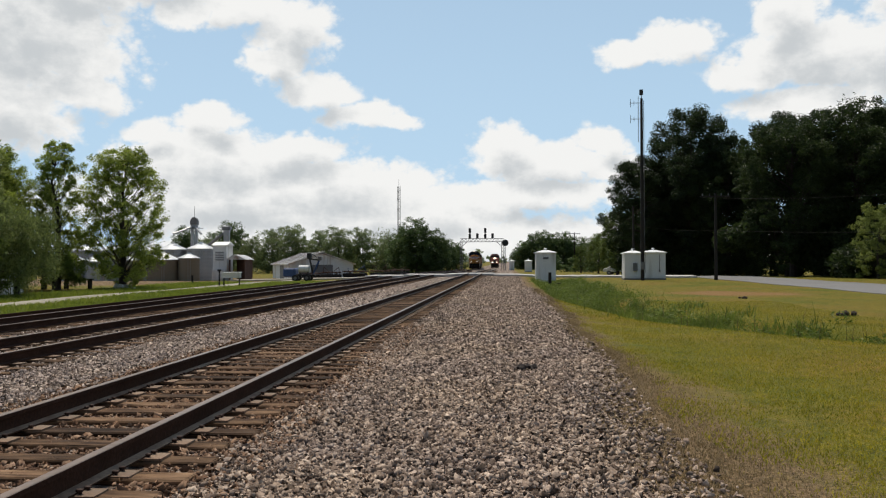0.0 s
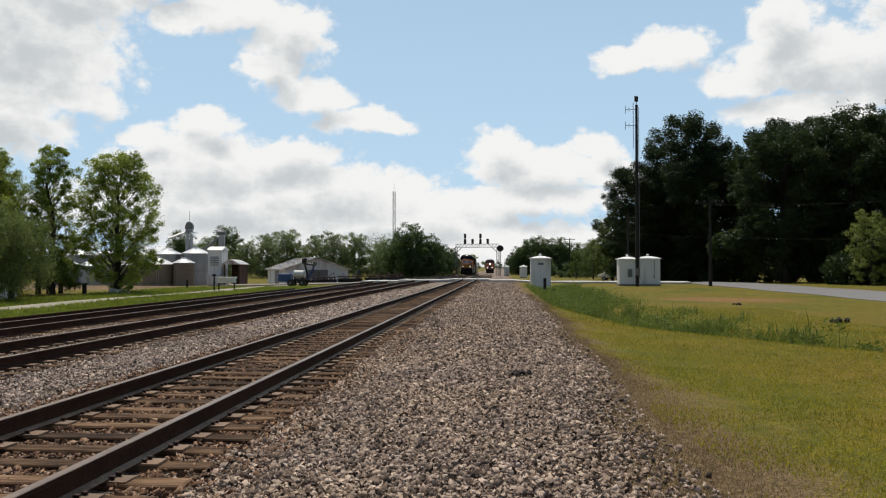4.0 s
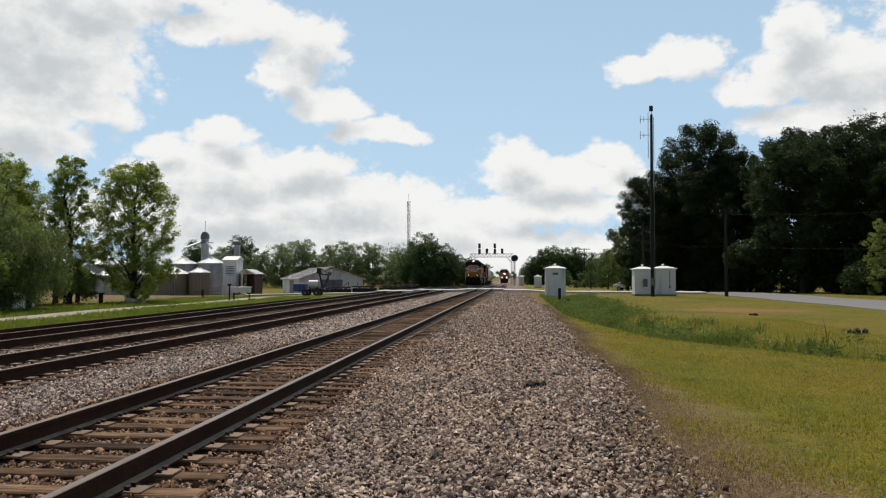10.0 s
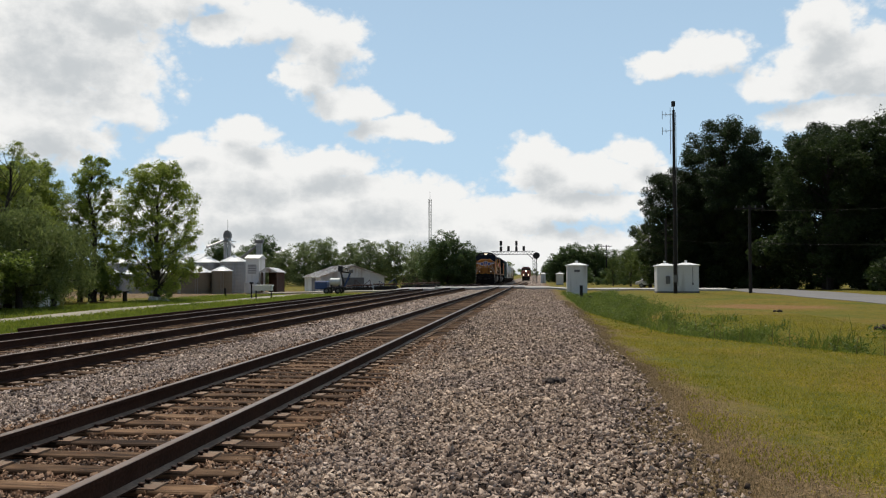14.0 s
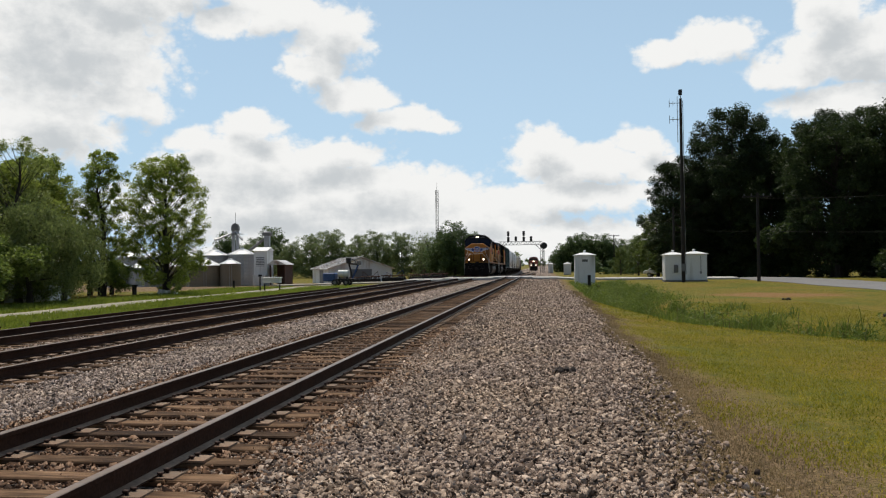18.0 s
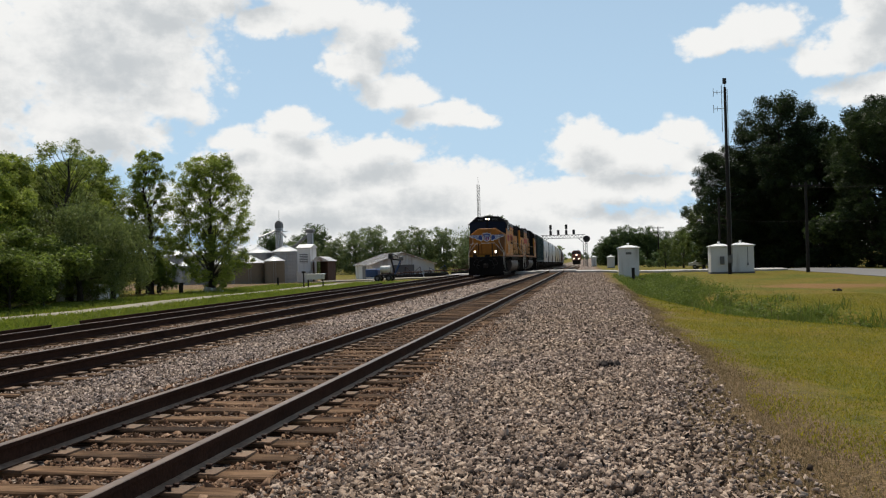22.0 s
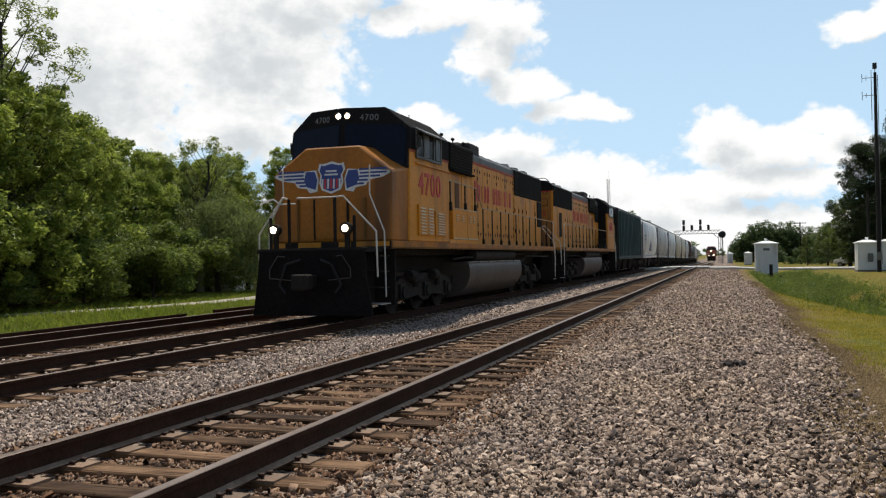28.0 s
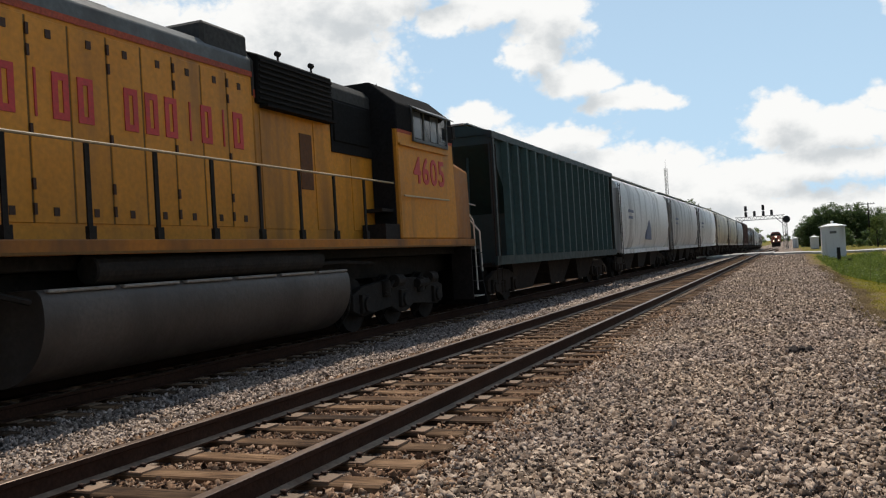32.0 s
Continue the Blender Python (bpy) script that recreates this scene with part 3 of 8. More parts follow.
def ground_material():
    """Ballast between and beside the tracks, mown grass beyond, with a worn, weedy edge between them."""
    m = bpy.data.materials.new("ground_surface")
    m.use_nodes = True
    nt = m.node_tree
    N, L = nt.nodes.new, nt.links.new
    b = nt.nodes["Principled BSDF"]
    b.inputs["Roughness"].default_value = 0.95
    b.inputs["Specular IOR Level"].default_value = 0.2
    tc = N("ShaderNodeTexCoord")
    at = N("ShaderNodeAttribute")
    at.attribute_name = "cover"

    def noise_tex(sc, detail=5.0, rough=0.5):
        n = N("ShaderNodeTexNoise")
        n.inputs["Scale"].default_value, n.inputs["Detail"].default_value, n.inputs["Roughness"].default_value = sc, detail, rough
        L(tc.outputs["Object"], n.inputs["Vector"])
        return n.outputs["Fac"]

    def ramp(v, stops):
        r = N("ShaderNodeValToRGB")
        e = r.color_ramp.elements
        while len(e) < len(stops):
            e.new(0.5)
        for i, (p, c) in enumerate(stops):
            e[i].position, e[i].color = p, (*c, 1)
        L(v, r.inputs[0])
        return r.outputs[0]

    def mixed(f, a, c, mode="MIX"):
        n = N("ShaderNodeMix")
        n.data_type, n.blend_type = "RGBA", mode
        for key, v in (("Factor", f), ("A", a), ("B", c)):
            if isinstance(v, float):
                n.inputs[key].default_value = v
            else:
                L(v, n.inputs[key])
        return n.outputs["Result"]

    def arith(op, a, c):
        n = N("ShaderNodeMath")
        n.operation = op
        for i, v in enumerate((a, c)):
            if isinstance(v, float):
                n.inputs[i].default_value = v
            else:
                L(v, n.inputs[i])
        return n.outputs[0]

    vor = N("ShaderNodeTexVoronoi")
    vor.inputs["Scale"].default_value = 30.0
    L(tc.outputs["Object"], vor.inputs["Vector"])
    sepc = N("ShaderNodeSeparateColor")
    L(vor.outputs["Color"], sepc.inputs[0])
    stone = ramp(sepc.outputs[0], [(0.0, (0.07, 0.052, 0.041)), (0.4, (0.25, 0.192, 0.153)), (1.0, (0.52, 0.43, 0.36))])
    crack = ramp(vor.outputs["Distance"], [(0.0, (1, 1, 1)), (0.5, (0.85, 0.85, 0.85)), (0.85, (0.25, 0.23, 0.21))])
    stone = mixed(1.0, stone, crack, "MULTIPLY")
    stone = mixed(1.0, stone, ramp(noise_tex(0.5), [(0.3, (0.86, 0.80, 0.74)), (0.7, (1.1, 1.1, 1.1))]), "MULTIPLY")
    lawn = ramp(arith("ADD", arith("MULTIPLY", noise_tex(0.22, 6.0), 0.75), arith("MULTIPLY", noise_tex(9.0, 4.0, 0.7), 0.35)),
                [(0.30, (0.070, 0.092, 0.007)), (0.44, (0.118, 0.124, 0.009)), (0.57, (0.168, 0.138, 0.013)), (0.75, (0.205, 0.125, 0.022))])
    lawn = mixed(1.0, lawn, ramp(noise_tex(45.0, 3.0, 0.7), [(0.25, (0.45, 0.48, 0.45)), (0.7, (1.35, 1.32, 1.3))]), "MULTIPLY")
    lawn = mixed(1.0, lawn, ramp(noise_tex(2.2, 7.0, 0.75), [(0.30, (0.46, 0.58, 0.42)), (0.50, (1.0, 1.0, 1.0)), (0.70, (1.36, 1.18, 1.1))]), "MULTIPLY")
    bare = N("ShaderNodeAttribute")
    bare.attribute_name = "bare"
    lawn = mixed(ramp(arith("ADD", bare.outputs["Fac"], arith("MULTIPLY", arith("SUBTRACT", noise_tex(0.9, 6.0, 0.7), 0.5), 0.8)), [(0.35, (0, 0, 0)), (0.75, (1, 1, 1))]), lawn, ramp(noise_tex(12.0, 5.0, 0.7), [(0.3, (0.20, 0.105, 0.035)), (0.7, (0.28, 0.16, 0.06))]))
    dry = ramp(noise_tex(18.0, 8.0, 0.8), [(0.30, (0.052, 0.036, 0.022)), (0.46, (0.150, 0.098, 0.050)), (0.58, (0.250, 0.168, 0.085)), (0.72, (0.19, 0.150, 0.040))])
    edge = arith("ADD", at.outputs["Fac"], arith("MULTIPLY", arith("SUBTRACT", noise_tex(1.6, 8.0, 0.7), 0.5), 0.55))
    f1 = ramp(edge, [(0.18, (0, 0, 0)), (0.50, (1, 1, 1))])
    f2 = ramp(edge, [(0.60, (0, 0, 0)), (0.92, (1, 1, 1))])
    col = mixed(f2, mixed(f1, stone, dry), lawn)
    L(col, b.inputs["Base Color"])
    bp = N("ShaderNodeBump")
    bp.inputs["Strength"].default_value, bp.inputs["Distance"].default_value = 0.9, 0.03
    L(arith("ADD", arith("MULTIPLY", vor.outputs["Distance"], -1.0), noise_tex(30.0, 5.0)), bp.inputs["Height"])
    L(bp.outputs[0], b.inputs["Normal"])
    return m


def build_ground():
    xs = steps(-2500, 2500, -18, 12, 0.3)
    ys = steps(-200, 4000, -2, 60, 0.4)
    X, Y = np.meshgrid(xs, ys)
    Z = ground_z(X, Y)
    verts = np.stack([X, Y, Z], -1).reshape(-1, 3)
    ny, nx = X.shape
    i = np.arange(ny - 1)[:, None] * nx + np.arange(nx - 1)[None, :]
    faces = np.stack([i, i + 1, i + 1 + nx, i + nx], -1).reshape(-1, 4)
    me = raw_mesh("ground", verts, faces, ground_material(), smooth=True)
    edge = np.array([gravel_edge(float(y)) for y in ys])[:, None] + 0 * X
    grassy = np.clip((X - edge) / (2.0 - 1.0 * smooth(8, 15, Y)) * 0.5 + 0.5, 0, 1)
    left = np.clip((-15.6 - X) / 1.0 * 0.5 + 0.5, 0, 1)
    cover = np.maximum(grassy, left)
    # trodden earth and gravel in the yard
    yard = smooth(-21, -24, X) * smooth(64, 70, Y) * smooth(135, 125, Y) * smooth(-80, -72, X)
    cover = cover + (0.50 - cover) * yard
    at = me.attributes.new("cover", "FLOAT", "POINT")
    at.data.foreach_set("value", cover.astype(np.float32).ravel())
    worn = np.exp(-(((X - 12.0) / 4.5) ** 2 + ((Y - 46.0) / 4.0) ** 2)) + 0.6 * np.exp(-(((X - 5.8) / 2.0) ** 2 + ((Y - 74.0) / 6.0) ** 2))
    at = me.attributes.new("bare", "FLOAT", "POINT")
    at.data.foreach_set("value", worn.astype(np.float32).ravel())
    tagged(new("ground", me), "flat ground of grey ballast with mown grass on both sides", "ground", kind="structure")


def strip(name, label, category, mat, pts, half, lift=0.02, thick=0.12):
    """A road laid over the ground along (x, y) points, its top a little above the soil."""
    bm = bmesh.new()
    rows = []
    for k, (x, y) in enumerate(pts):
        q, r = Vector(pts[max(0, k - 1)]), Vector(pts[min(len(pts) - 1, k + 1)])
        d = (r - q).normalized()
        n = Vector((d.y, -d.x))
        row = []
        for s in (-1, -0.5, 0, 0.5, 1):
            px, py = x + n.x * half * s, y + n.y * half * s
            row.append((px, py, float(ground_z(px, py)) + lift + 0.04 * (1 - abs(s))))
        rows.append([bm.verts.new(p) for p in row] + [bm.verts.new((p[0], p[1], p[2] - thick)) for p in row[::-1]])
    for a, b in zip(rows, rows[1:]):
        for i in range(10):
            j = (i + 1) % 10
            bm.faces.new((a[i], a[j], b[j], b[i]))
    bm.faces.new(rows[0][::-1])
    bm.faces.new(rows[-1])
    return tagged(part(name, bm, mat), label, category, kind="structure")


build_ground()
strip("road", "grey asphalt street beside the railway", "road", ASPHALT, [(22.8, y) for y in range(-60, 99, 6)], 3.6, 0.03)
strip("gravel_track", "pale gravel lane in the grass beyond the sidings", "road", DIRTROAD,
      [(-21.6 + 0.25 * math.sin(y * 0.09) - 0.022 * max(0, 37 - y) ** 2, y) for y in range(18, 86, 2)], 1.0, 0.03)
strip("crossing_road_east", "pale concrete road running up to the crossing", "road", CONCRETE,
      [(x, 91.5) for x in np.arange(-1.4, 19.2, 1.2)], 3.3, 0.16, 0.3)
strip("crossing_road_west", "pale gravel road leaving the crossing", "road", DIRTROAD,
      [(x, 91.5 - 0.02 * (x + 15) ** 2 * (x < -15)) for x in np.arange(-15.0, -30, -1.5)], 2.6, 0.12, 0.3)

# ---- the tracks ----
HEAD_W, RAIL_H, TIE_H = 0.073, 0.175, 0.17
RAIL_OUT = [(-0.070, -0.175), (0.070, -0.175), (0.070, -0.163), (0.011, -0.145), (0.009, -0.050), (0.0365, -0.036), (0.0365, -0.004),
            (0.030, 0.0), (-0.030, 0.0), (-0.0365, -0.004), (-0.0365, -0.036), (-0.009, -0.050), (-0.011, -0.145), (-0.070, -0.163)]


FOOT = material("dusty_rail_foot", (0.31, 0.225, 0.155), 0.9, vary=0.25, scale=3, fine=30, second=(0.13, 0.075, 0.045))


def rail(k, side, y0, y1, parent):
    ys = [y for y in np.arange(y0, min(y1, 95), 12.0)] + [y for y in np.arange(max(y0, 95), y1 + 1, 15.0)]
    bm = bmesh.new()
    secs = []
    for y in ys:
        x, z = track_at(k, y)
        secs.append([(x + side * 0.7525 + px, y, z + pz) for px, pz in RAIL_OUT])
    loft(bm, secs)
    bm.faces.ensure_lookup_table()
    bmesh.ops.recalc_face_normals(bm, faces=bm.faces)
    for f in bm.faces:
        c = f.calc_center_median()
        if f.normal.z > 0.5 and c.z < track_at(k, c.y)[1] - 0.13:
            f.material_index = 2
            continue
        f.material_index = 1 if f.normal.z > 0.5 and f.calc_center_median().z > track_at(k, f.calc_center_median().y)[1] - 0.01 else 0
    part("rail", bm, (RAILSIDE, RAILTOP, FOOT if k == 1 else RAILSIDE), parent)


def tie_mesh(seed):
    rnd = random.Random(seed)
    bm = bmesh.new()
    vs = box(bm, -1.295 - rnd.uniform(-0.03, 0.05), 1.295 + rnd.uniform(-0.05, 0.04), -0.112, 0.112, -TIE_H, 0)
    for v in vs:
        v.co += Vector((rnd.uniform(-0.012, 0.012), rnd.uniform(-0.012, 0.012), rnd.uniform(-0.006, 0.004)))
    return finish(bm, "tie", TIE, 0.012)


def plate_mesh():
    bm = bmesh.new()
    vs = box(bm, -0.20, 0.20, -0.10, 0.10, 0.0, 0.018)
    box(bm, -0.078, 0.078, -0.09, 0.09, 0.018, 0.021)
    return finish(bm, "tie_plate", PLATE, 0.004)


def spike_mesh():
    bm = bmesh.new()
    box(bm, -0.010, 0.010, -0.010, 0.010, -0.02, 0.035)
    box(bm, -0.017, 0.026, -0.016, 0.016, 0.035, 0.052)
    return finish(bm, "spike", SPIKE, 0.004)


TIE_YS = {1: [], 2: [], 3: []}
TIES = [tie_mesh(i) for i in range(6)]
PLATE_ME, SPIKE_ME = plate_mesh(), spike_mesh()


def build_track(k, label, y0, y1, tie_end, plate_end, spike_end, first=None):
    rnd = random.Random(40 + k)
    t = thing("railway_track", label, "railway track", kind="structure")
    for side in (-1, 1):
        rail(k, side, -60.0, y1, t)
    y = y0 + 0.2
    far = []
    while y < 180:
        x, z = track_at(k, y)
        TIE_YS[k].append(y)
        if y < tie_end:
            tilt = rnd.uniform(-0.9, 0.9)
            ob = part("tie", TIES[rnd.randrange(6)], TIE, t)
            ob.matrix_basis = pose(x + rnd.uniform(-0.05, 0.05), y, z - 0.196 + rnd.uniform(-0.012, 0.004), 0, 0, tilt)
            if y < plate_end:
                for side in (-1, 1):
                    p = part("tie_plate", PLATE_ME, PLATE, t)
                    p.matrix_basis = pose(x + side * 0.7525, y, z - 0.196, 0, 0, tilt)
                    if y < spike_end:
                        for sx, sy in ((-1, -0.055), (-1, 0.05), (1, 0.055), (1, -0.05)):
                            if rnd.random() < 0.85:
                                s = part("spike", SPIKE_ME, SPIKE, t)
                                s.matrix_basis = pose(x + side * 0.7525 + sx * 0.088, y + sy, z - 0.206 + rnd.uniform(0, 0.010), 0, 0, 180 if sx > 0 else 0)
        else:
            far.append((x, y, z))
        y += 0.51 + rnd.uniform(-0.035, 0.035)
    far += [(TRACKS[k][0], float(y), TRACKS[k][1]) for y in np.arange(y0 - 0.31, -60.0, -0.51)]
    bm = bmesh.new()
    for x, y, z in far:
        box(bm, x - 1.3, x + 1.3, y - 0.11, y + 0.11, z - 0.36, z - 0.199)
    tagged(part("far_ties", bm, TIE, t), kind="stuff")
    return t


build_track(1, "main line track with rusty rails on weathered wooden ties", 0.2, 420, 120, 34, 15)
build_track(2, "second main line track with dark rails and wooden ties", 0.2, 420, 70, 22, 0)
build_track(3, "siding track with dark rails at the edge of the grass", 0.2, 300, 60, 0, 0)


def crossing_panels():
    for k in (1, 2, 3):
        x, z = track_at(k, 91.5)
        t = thing("crossing_panel", "concrete panels between and beside the rails of the crossing", "crossing", kind="structure")
        y = CROSSING[0] + 0.1
        while y < CROSSING[1] - 0.5:
            for a, b in ((-0.66, 0.66), (0.80, 2.0), (-2.0, -0.80)):
                part("panel", boxes((x + a, x + b, y, y + 2.2, z - 0.2, z - 0.004)), CONCRETE, t, bevel=0.01)
            y += 2.24
    for x0, x1 in ((-6.34, -5.40), (-10.64, -10.36)):
        tagged(part("road_infill", boxes((x0, x1, CROSSING[0], CROSSING[1], -0.4, -0.06)), CONCRETE), "pale road filling between the tracks of the crossing", "road", kind="structure")


crossing_panels()


def stones(name, label, n, x0, x1, y0, y1, size, seed, keep=None, power=1.0, mat=None):
    mat = mat or STONE
    rng = np.random.default_rng(seed)
    x = rng.uniform(x0, x1, n)
    y = y0 + (y1 - y0) * rng.uniform(0, 1, n) ** power
    ok = keep(x, y) if keep is not None else np.ones(n, bool)
    x, y = x[ok], y[ok]
    n = len(x)
    c3, s3 = np.cos(np.arange(3) * 2.094), np.sin(np.arange(3) * 2.094)
    shard = np.concatenate([np.stack([c3 * 1.15, s3 * 1.15, -np.ones(3)], -1), np.stack([c3 * 0.85, s3 * 0.85, np.ones(3)], -1)])
    v = shard[None] * (1 + rng.uniform(-0.45, 0.35, (n, 6, 3)))
    s = size * np.minimum(rng.lognormal(0, 0.36, n), 2.0)[:, None] * np.stack([rng.uniform(0.8, 1.6, n), rng.uniform(0.55, 0.95, n), rng.uniform(0.35, 0.70, n)], -1)
    v = v * s[:, None, :] * 0.5
    q = rng.normal(0, 1, (n, 4)) * np.array([1, 0.42, 0.42, 1])
    q /= np.linalg.norm(q, axis=1)[:, None]
    w, a, b, c = q.T
    R = np.stack([1 - 2 * (b * b + c * c), 2 * (a * b - w * c), 2 * (a * c + w * b), 2 * (a * b + w * c), 1 - 2 * (a * a + c * c), 2 * (b * c - w * a),
                  2 * (a * c - w * b), 2 * (b * c + w * a), 1 - 2 * (a * a + b * b)], -1).reshape(n, 3, 3)
    v = np.einsum("nij,nkj->nki", R, v)
    z = ground_z(x, y) + rng.uniform(-0.010, 0.028, n)
    v += np.stack([x, y, z], -1)[:, None, :]
    f = np.array([(3, 4, 5), (0, 1, 4), (0, 4, 3), (1, 2, 5), (1, 5, 4), (2, 0, 3), (2, 3, 5)])
    faces = (np.arange(n)[:, None, None] * 6 + f[None]).reshape(-1, 3)
    ob = new(name, raw_mesh(name, v.reshape(-1, 3), faces, mat))
    return tagged(ob, label, "ballast", kind="stuff")


def off_ties(x, y):
    inside = np.zeros(len(x), bool)
    for k in (1,):
        inside |= np.abs(x - TRACKS[k][0]) < 1.0
    return ~inside


def beside_rails(x, y):
    ok = x < 1.02 + 0.10 * np.sin(y * 0.55) + 0.45 * smooth(8, 15, y) - 0.5 * smooth(34, 60, y) + (0.75 - 0.45 * smooth(8, 15, y)) * np.sin(x * 931.7 + y * 717.3) ** 3
    for k in (1, 2, 3):
        ys = np.array(TIE_YS[k])
        j = np.clip(np.searchsorted(ys, y), 1, len(ys) - 1)
        near = np.minimum(np.abs(y - ys[j]), np.abs(y - ys[j - 1]))
        on_tie = (near < 0.135) & (np.abs(x - TRACKS[k][0]) < 1.34)
        ok &= ~(on_tie & (np.sin(x * 53.1 + y * 91.7) < 0.88))
    for k in (1, 2, 3):
        for s in (-1, 1):
            ok &= np.abs(x - TRACKS[k][0] - s * 0.7525) > 0.13
    return ok


stones("ballast_stones", "grey and brown crushed stone lying loose beside the track", 125000, -2.0, 2.6, 2.6, 14, 0.0345, 1, beside_rails, 1.6)
stones("ballast_stones", "rust-brown crushed stone lying loose between the rails", 48000, -5.2, -1.65, 2.6, 20, 0.036, 2, beside_rails, 1.5, STONE_RUST)
stones("ballast_stones", "grey crushed stone lying loose between the tracks", 95000, -12.0, -5.0, 4, 26, 0.033, 3, beside_rails, 1.35, STONE_GREY)
stones("ballast_stones", "grey crushed stone spread far along the track", 70000, -2.2, 1.8, 13, 50, 0.042, 4, beside_rails, 1.4)
stones("ballast_stones", "grey crushed stone towards the crossing", 16000, -2.2, 1.6, 42, 86, 0.055, 6, beside_rails, 1.2)
stones("ballast_stones", "grey crushed stone spread far between the tracks", 18000, -7.4, -4.3, 22, 60, 0.062, 5, beside_rails, 1.3, STONE_GREY)

# ---- the freight train; each vehicle's own y runs back from its front step, z 0 is the rail head ----
CARS = []
AXLES = []


def mirrored(bm, x0, x1, y0, y1, z0, z1):
    box(bm, x0, x1, y0, y1, z0, z1)
    box(bm, -x1, -x0, y0, y1, z0, z1)


def bar_lettering(word, x, y0, y1, z0, z1, face, mat, parent, name="lettering"):
    """Unlettered stand-in for a painted name: one open frame to each letter, on a side face at x."""
    slots = len(word)
    word = word if face > 0 else word[::-1]
    w = (y1 - y0) / slots
    for i, c in enumerate(word):
        if c == " ":
            continue
        a = y0 + w * (i + (0.12 if c != "i" else 0.34))
        b = y0 + w * (i + (0.86 if c != "i" else 0.62))
        tall = z1 + (0.10 if c == "t" else 0.0)
        bm = bmesh.new()
        t = 0.012 * (1 if face > 0 else -1)
        a, b = a + 0.02, b - 0.02
        k = min(0.085, (b - a) / 2)
        xs = sorted((x, x + t))
        box(bm, *xs, a, a + k, z0, tall)
        if b - a > 2.2 * k:
            box(bm, *xs, b - k, b, z0, tall)
            box(bm, *xs, a + k, b - k, tall - k, tall)
            box(bm, *xs, a + k, b - k, z0, z0 + k)
        part(name, bm, mat, parent)


def truck(parent, y, spacing, axles, r, half=1.03):
    """A bogie: side frames, bolster, and its axles, which turn."""
    n = len(axles)
    t = part("truck", boxes((-0.9, 0.9, y - 0.22, y + 0.22, r - 0.05, r + 0.35)), BLACK, parent, bevel=0.02)
    for s in (-1, 1):
        bm = bmesh.new()
        a, b = y + axles[0] - 0.45, y + axles[-1] + 0.45
        out = [(a, r - 0.10), (a + 0.35, r - 0.22), (y - 0.55, r - 0.12), (y - 0.2, r - 0.26), (y + 0.2, r - 0.26), (y + 0.55, r - 0.12), (b - 0.35, r - 0.22), (b, r - 0.10),
               (b, r + 0.20), (b - 0.4, r + 0.34), (y + 0.6, r + 0.44), (y - 0.6, r + 0.44), (a + 0.4, r + 0.34), (a, r + 0.20)]
        extrude_x(bm, out, s * half - 0.07, s * half + 0.07)
        for k in axles:
            tube(bm, (s * (half + 0.06), y + k, r), (s * (half + 0.19), y + k, r), 0.15, n=10)
            box(bm, s * (half + 0.09) - 0.05, s * (half + 0.09) + 0.05, y + k - 0.2, y + k + 0.2, r - 0.16, r + 0.2)
        if n == 3:
            for k in (-1.32, 0.43):
                bc = bmesh.new()
                tube(bc, (s * (half + 0.17), y + k - 0.17, r + 0.40), (s * (half + 0.17), y + k + 0.17, r + 0.40), 0.13, n=14)
                tube(bc, (s * (half + 0.17), y + k + 0.17, r + 0.40), (s * (half + 0.15), y + k + 0.52, r + 0.16), 0.035, n=8)
                part("brake_cylinder", bc, TRUCKDUST, t, bevel=0.015)
            for k in (-1.75, 0.0, 1.75):
                sp = bmesh.new()
                pipe(sp, [(s * (half + 0.10), y + k + 0.55, r + 0.34), (s * (half + 0.02), y + k + 0.58, r - 0.1), (s * 0.80, y + k + 0.56, 0.12)], 0.022)
                part("sand_pipe", sp, TRUCKDUST, t)
            for k in (-0.85, 0.85):
                tube(bm, (s * (half + 0.1), y + k, r + 0.1), (s * (half + 0.1), y + k, r + 0.42), 0.11, n=10)
            tube(bm, (s * (half + 0.14), y - 1.2, r + 0.30), (s * (half + 0.14), y - 0.6, r + 0.30), 0.10, n=8)
        else:
            for k in (-0.12, 0.12):
                tube(bm, (s * (half + 0.05), y + k, r - 0.2), (s * (half + 0.05), y + k, r + 0.15), 0.075, n=8)
        part("side_frame", bm, TRUCKDUST if n == 3 else RUST_TRUCK, t, bevel=0.012)
    for k in axles:
        bm = bmesh.new()
        tube(bm, (-0.7, 0, 0), (0.7, 0, 0), 0.08, n=10)
        for s in (-1, 1):
            ring_wheel(bm, s * 0.70, s * 0.84, 0, 0, r, 24)
            ring_wheel(bm, s * 0.66, s * 0.70, 0, 0, r + 0.028, 24)
            ring_wheel(bm, s * 0.84, s * 0.90, 0, 0, 0.14, 10)
            for a in range(3):
                box(bm, s * 0.845 - 0.012, s * 0.845 + 0.012, -0.05, 0.05, 0.18 + 0.0 * a, 0.36)
        w = part("wheelset", bm, BLACK, parent)
        w.location = (0, y + k, r)
        AXLES.append((w, y + k, r))


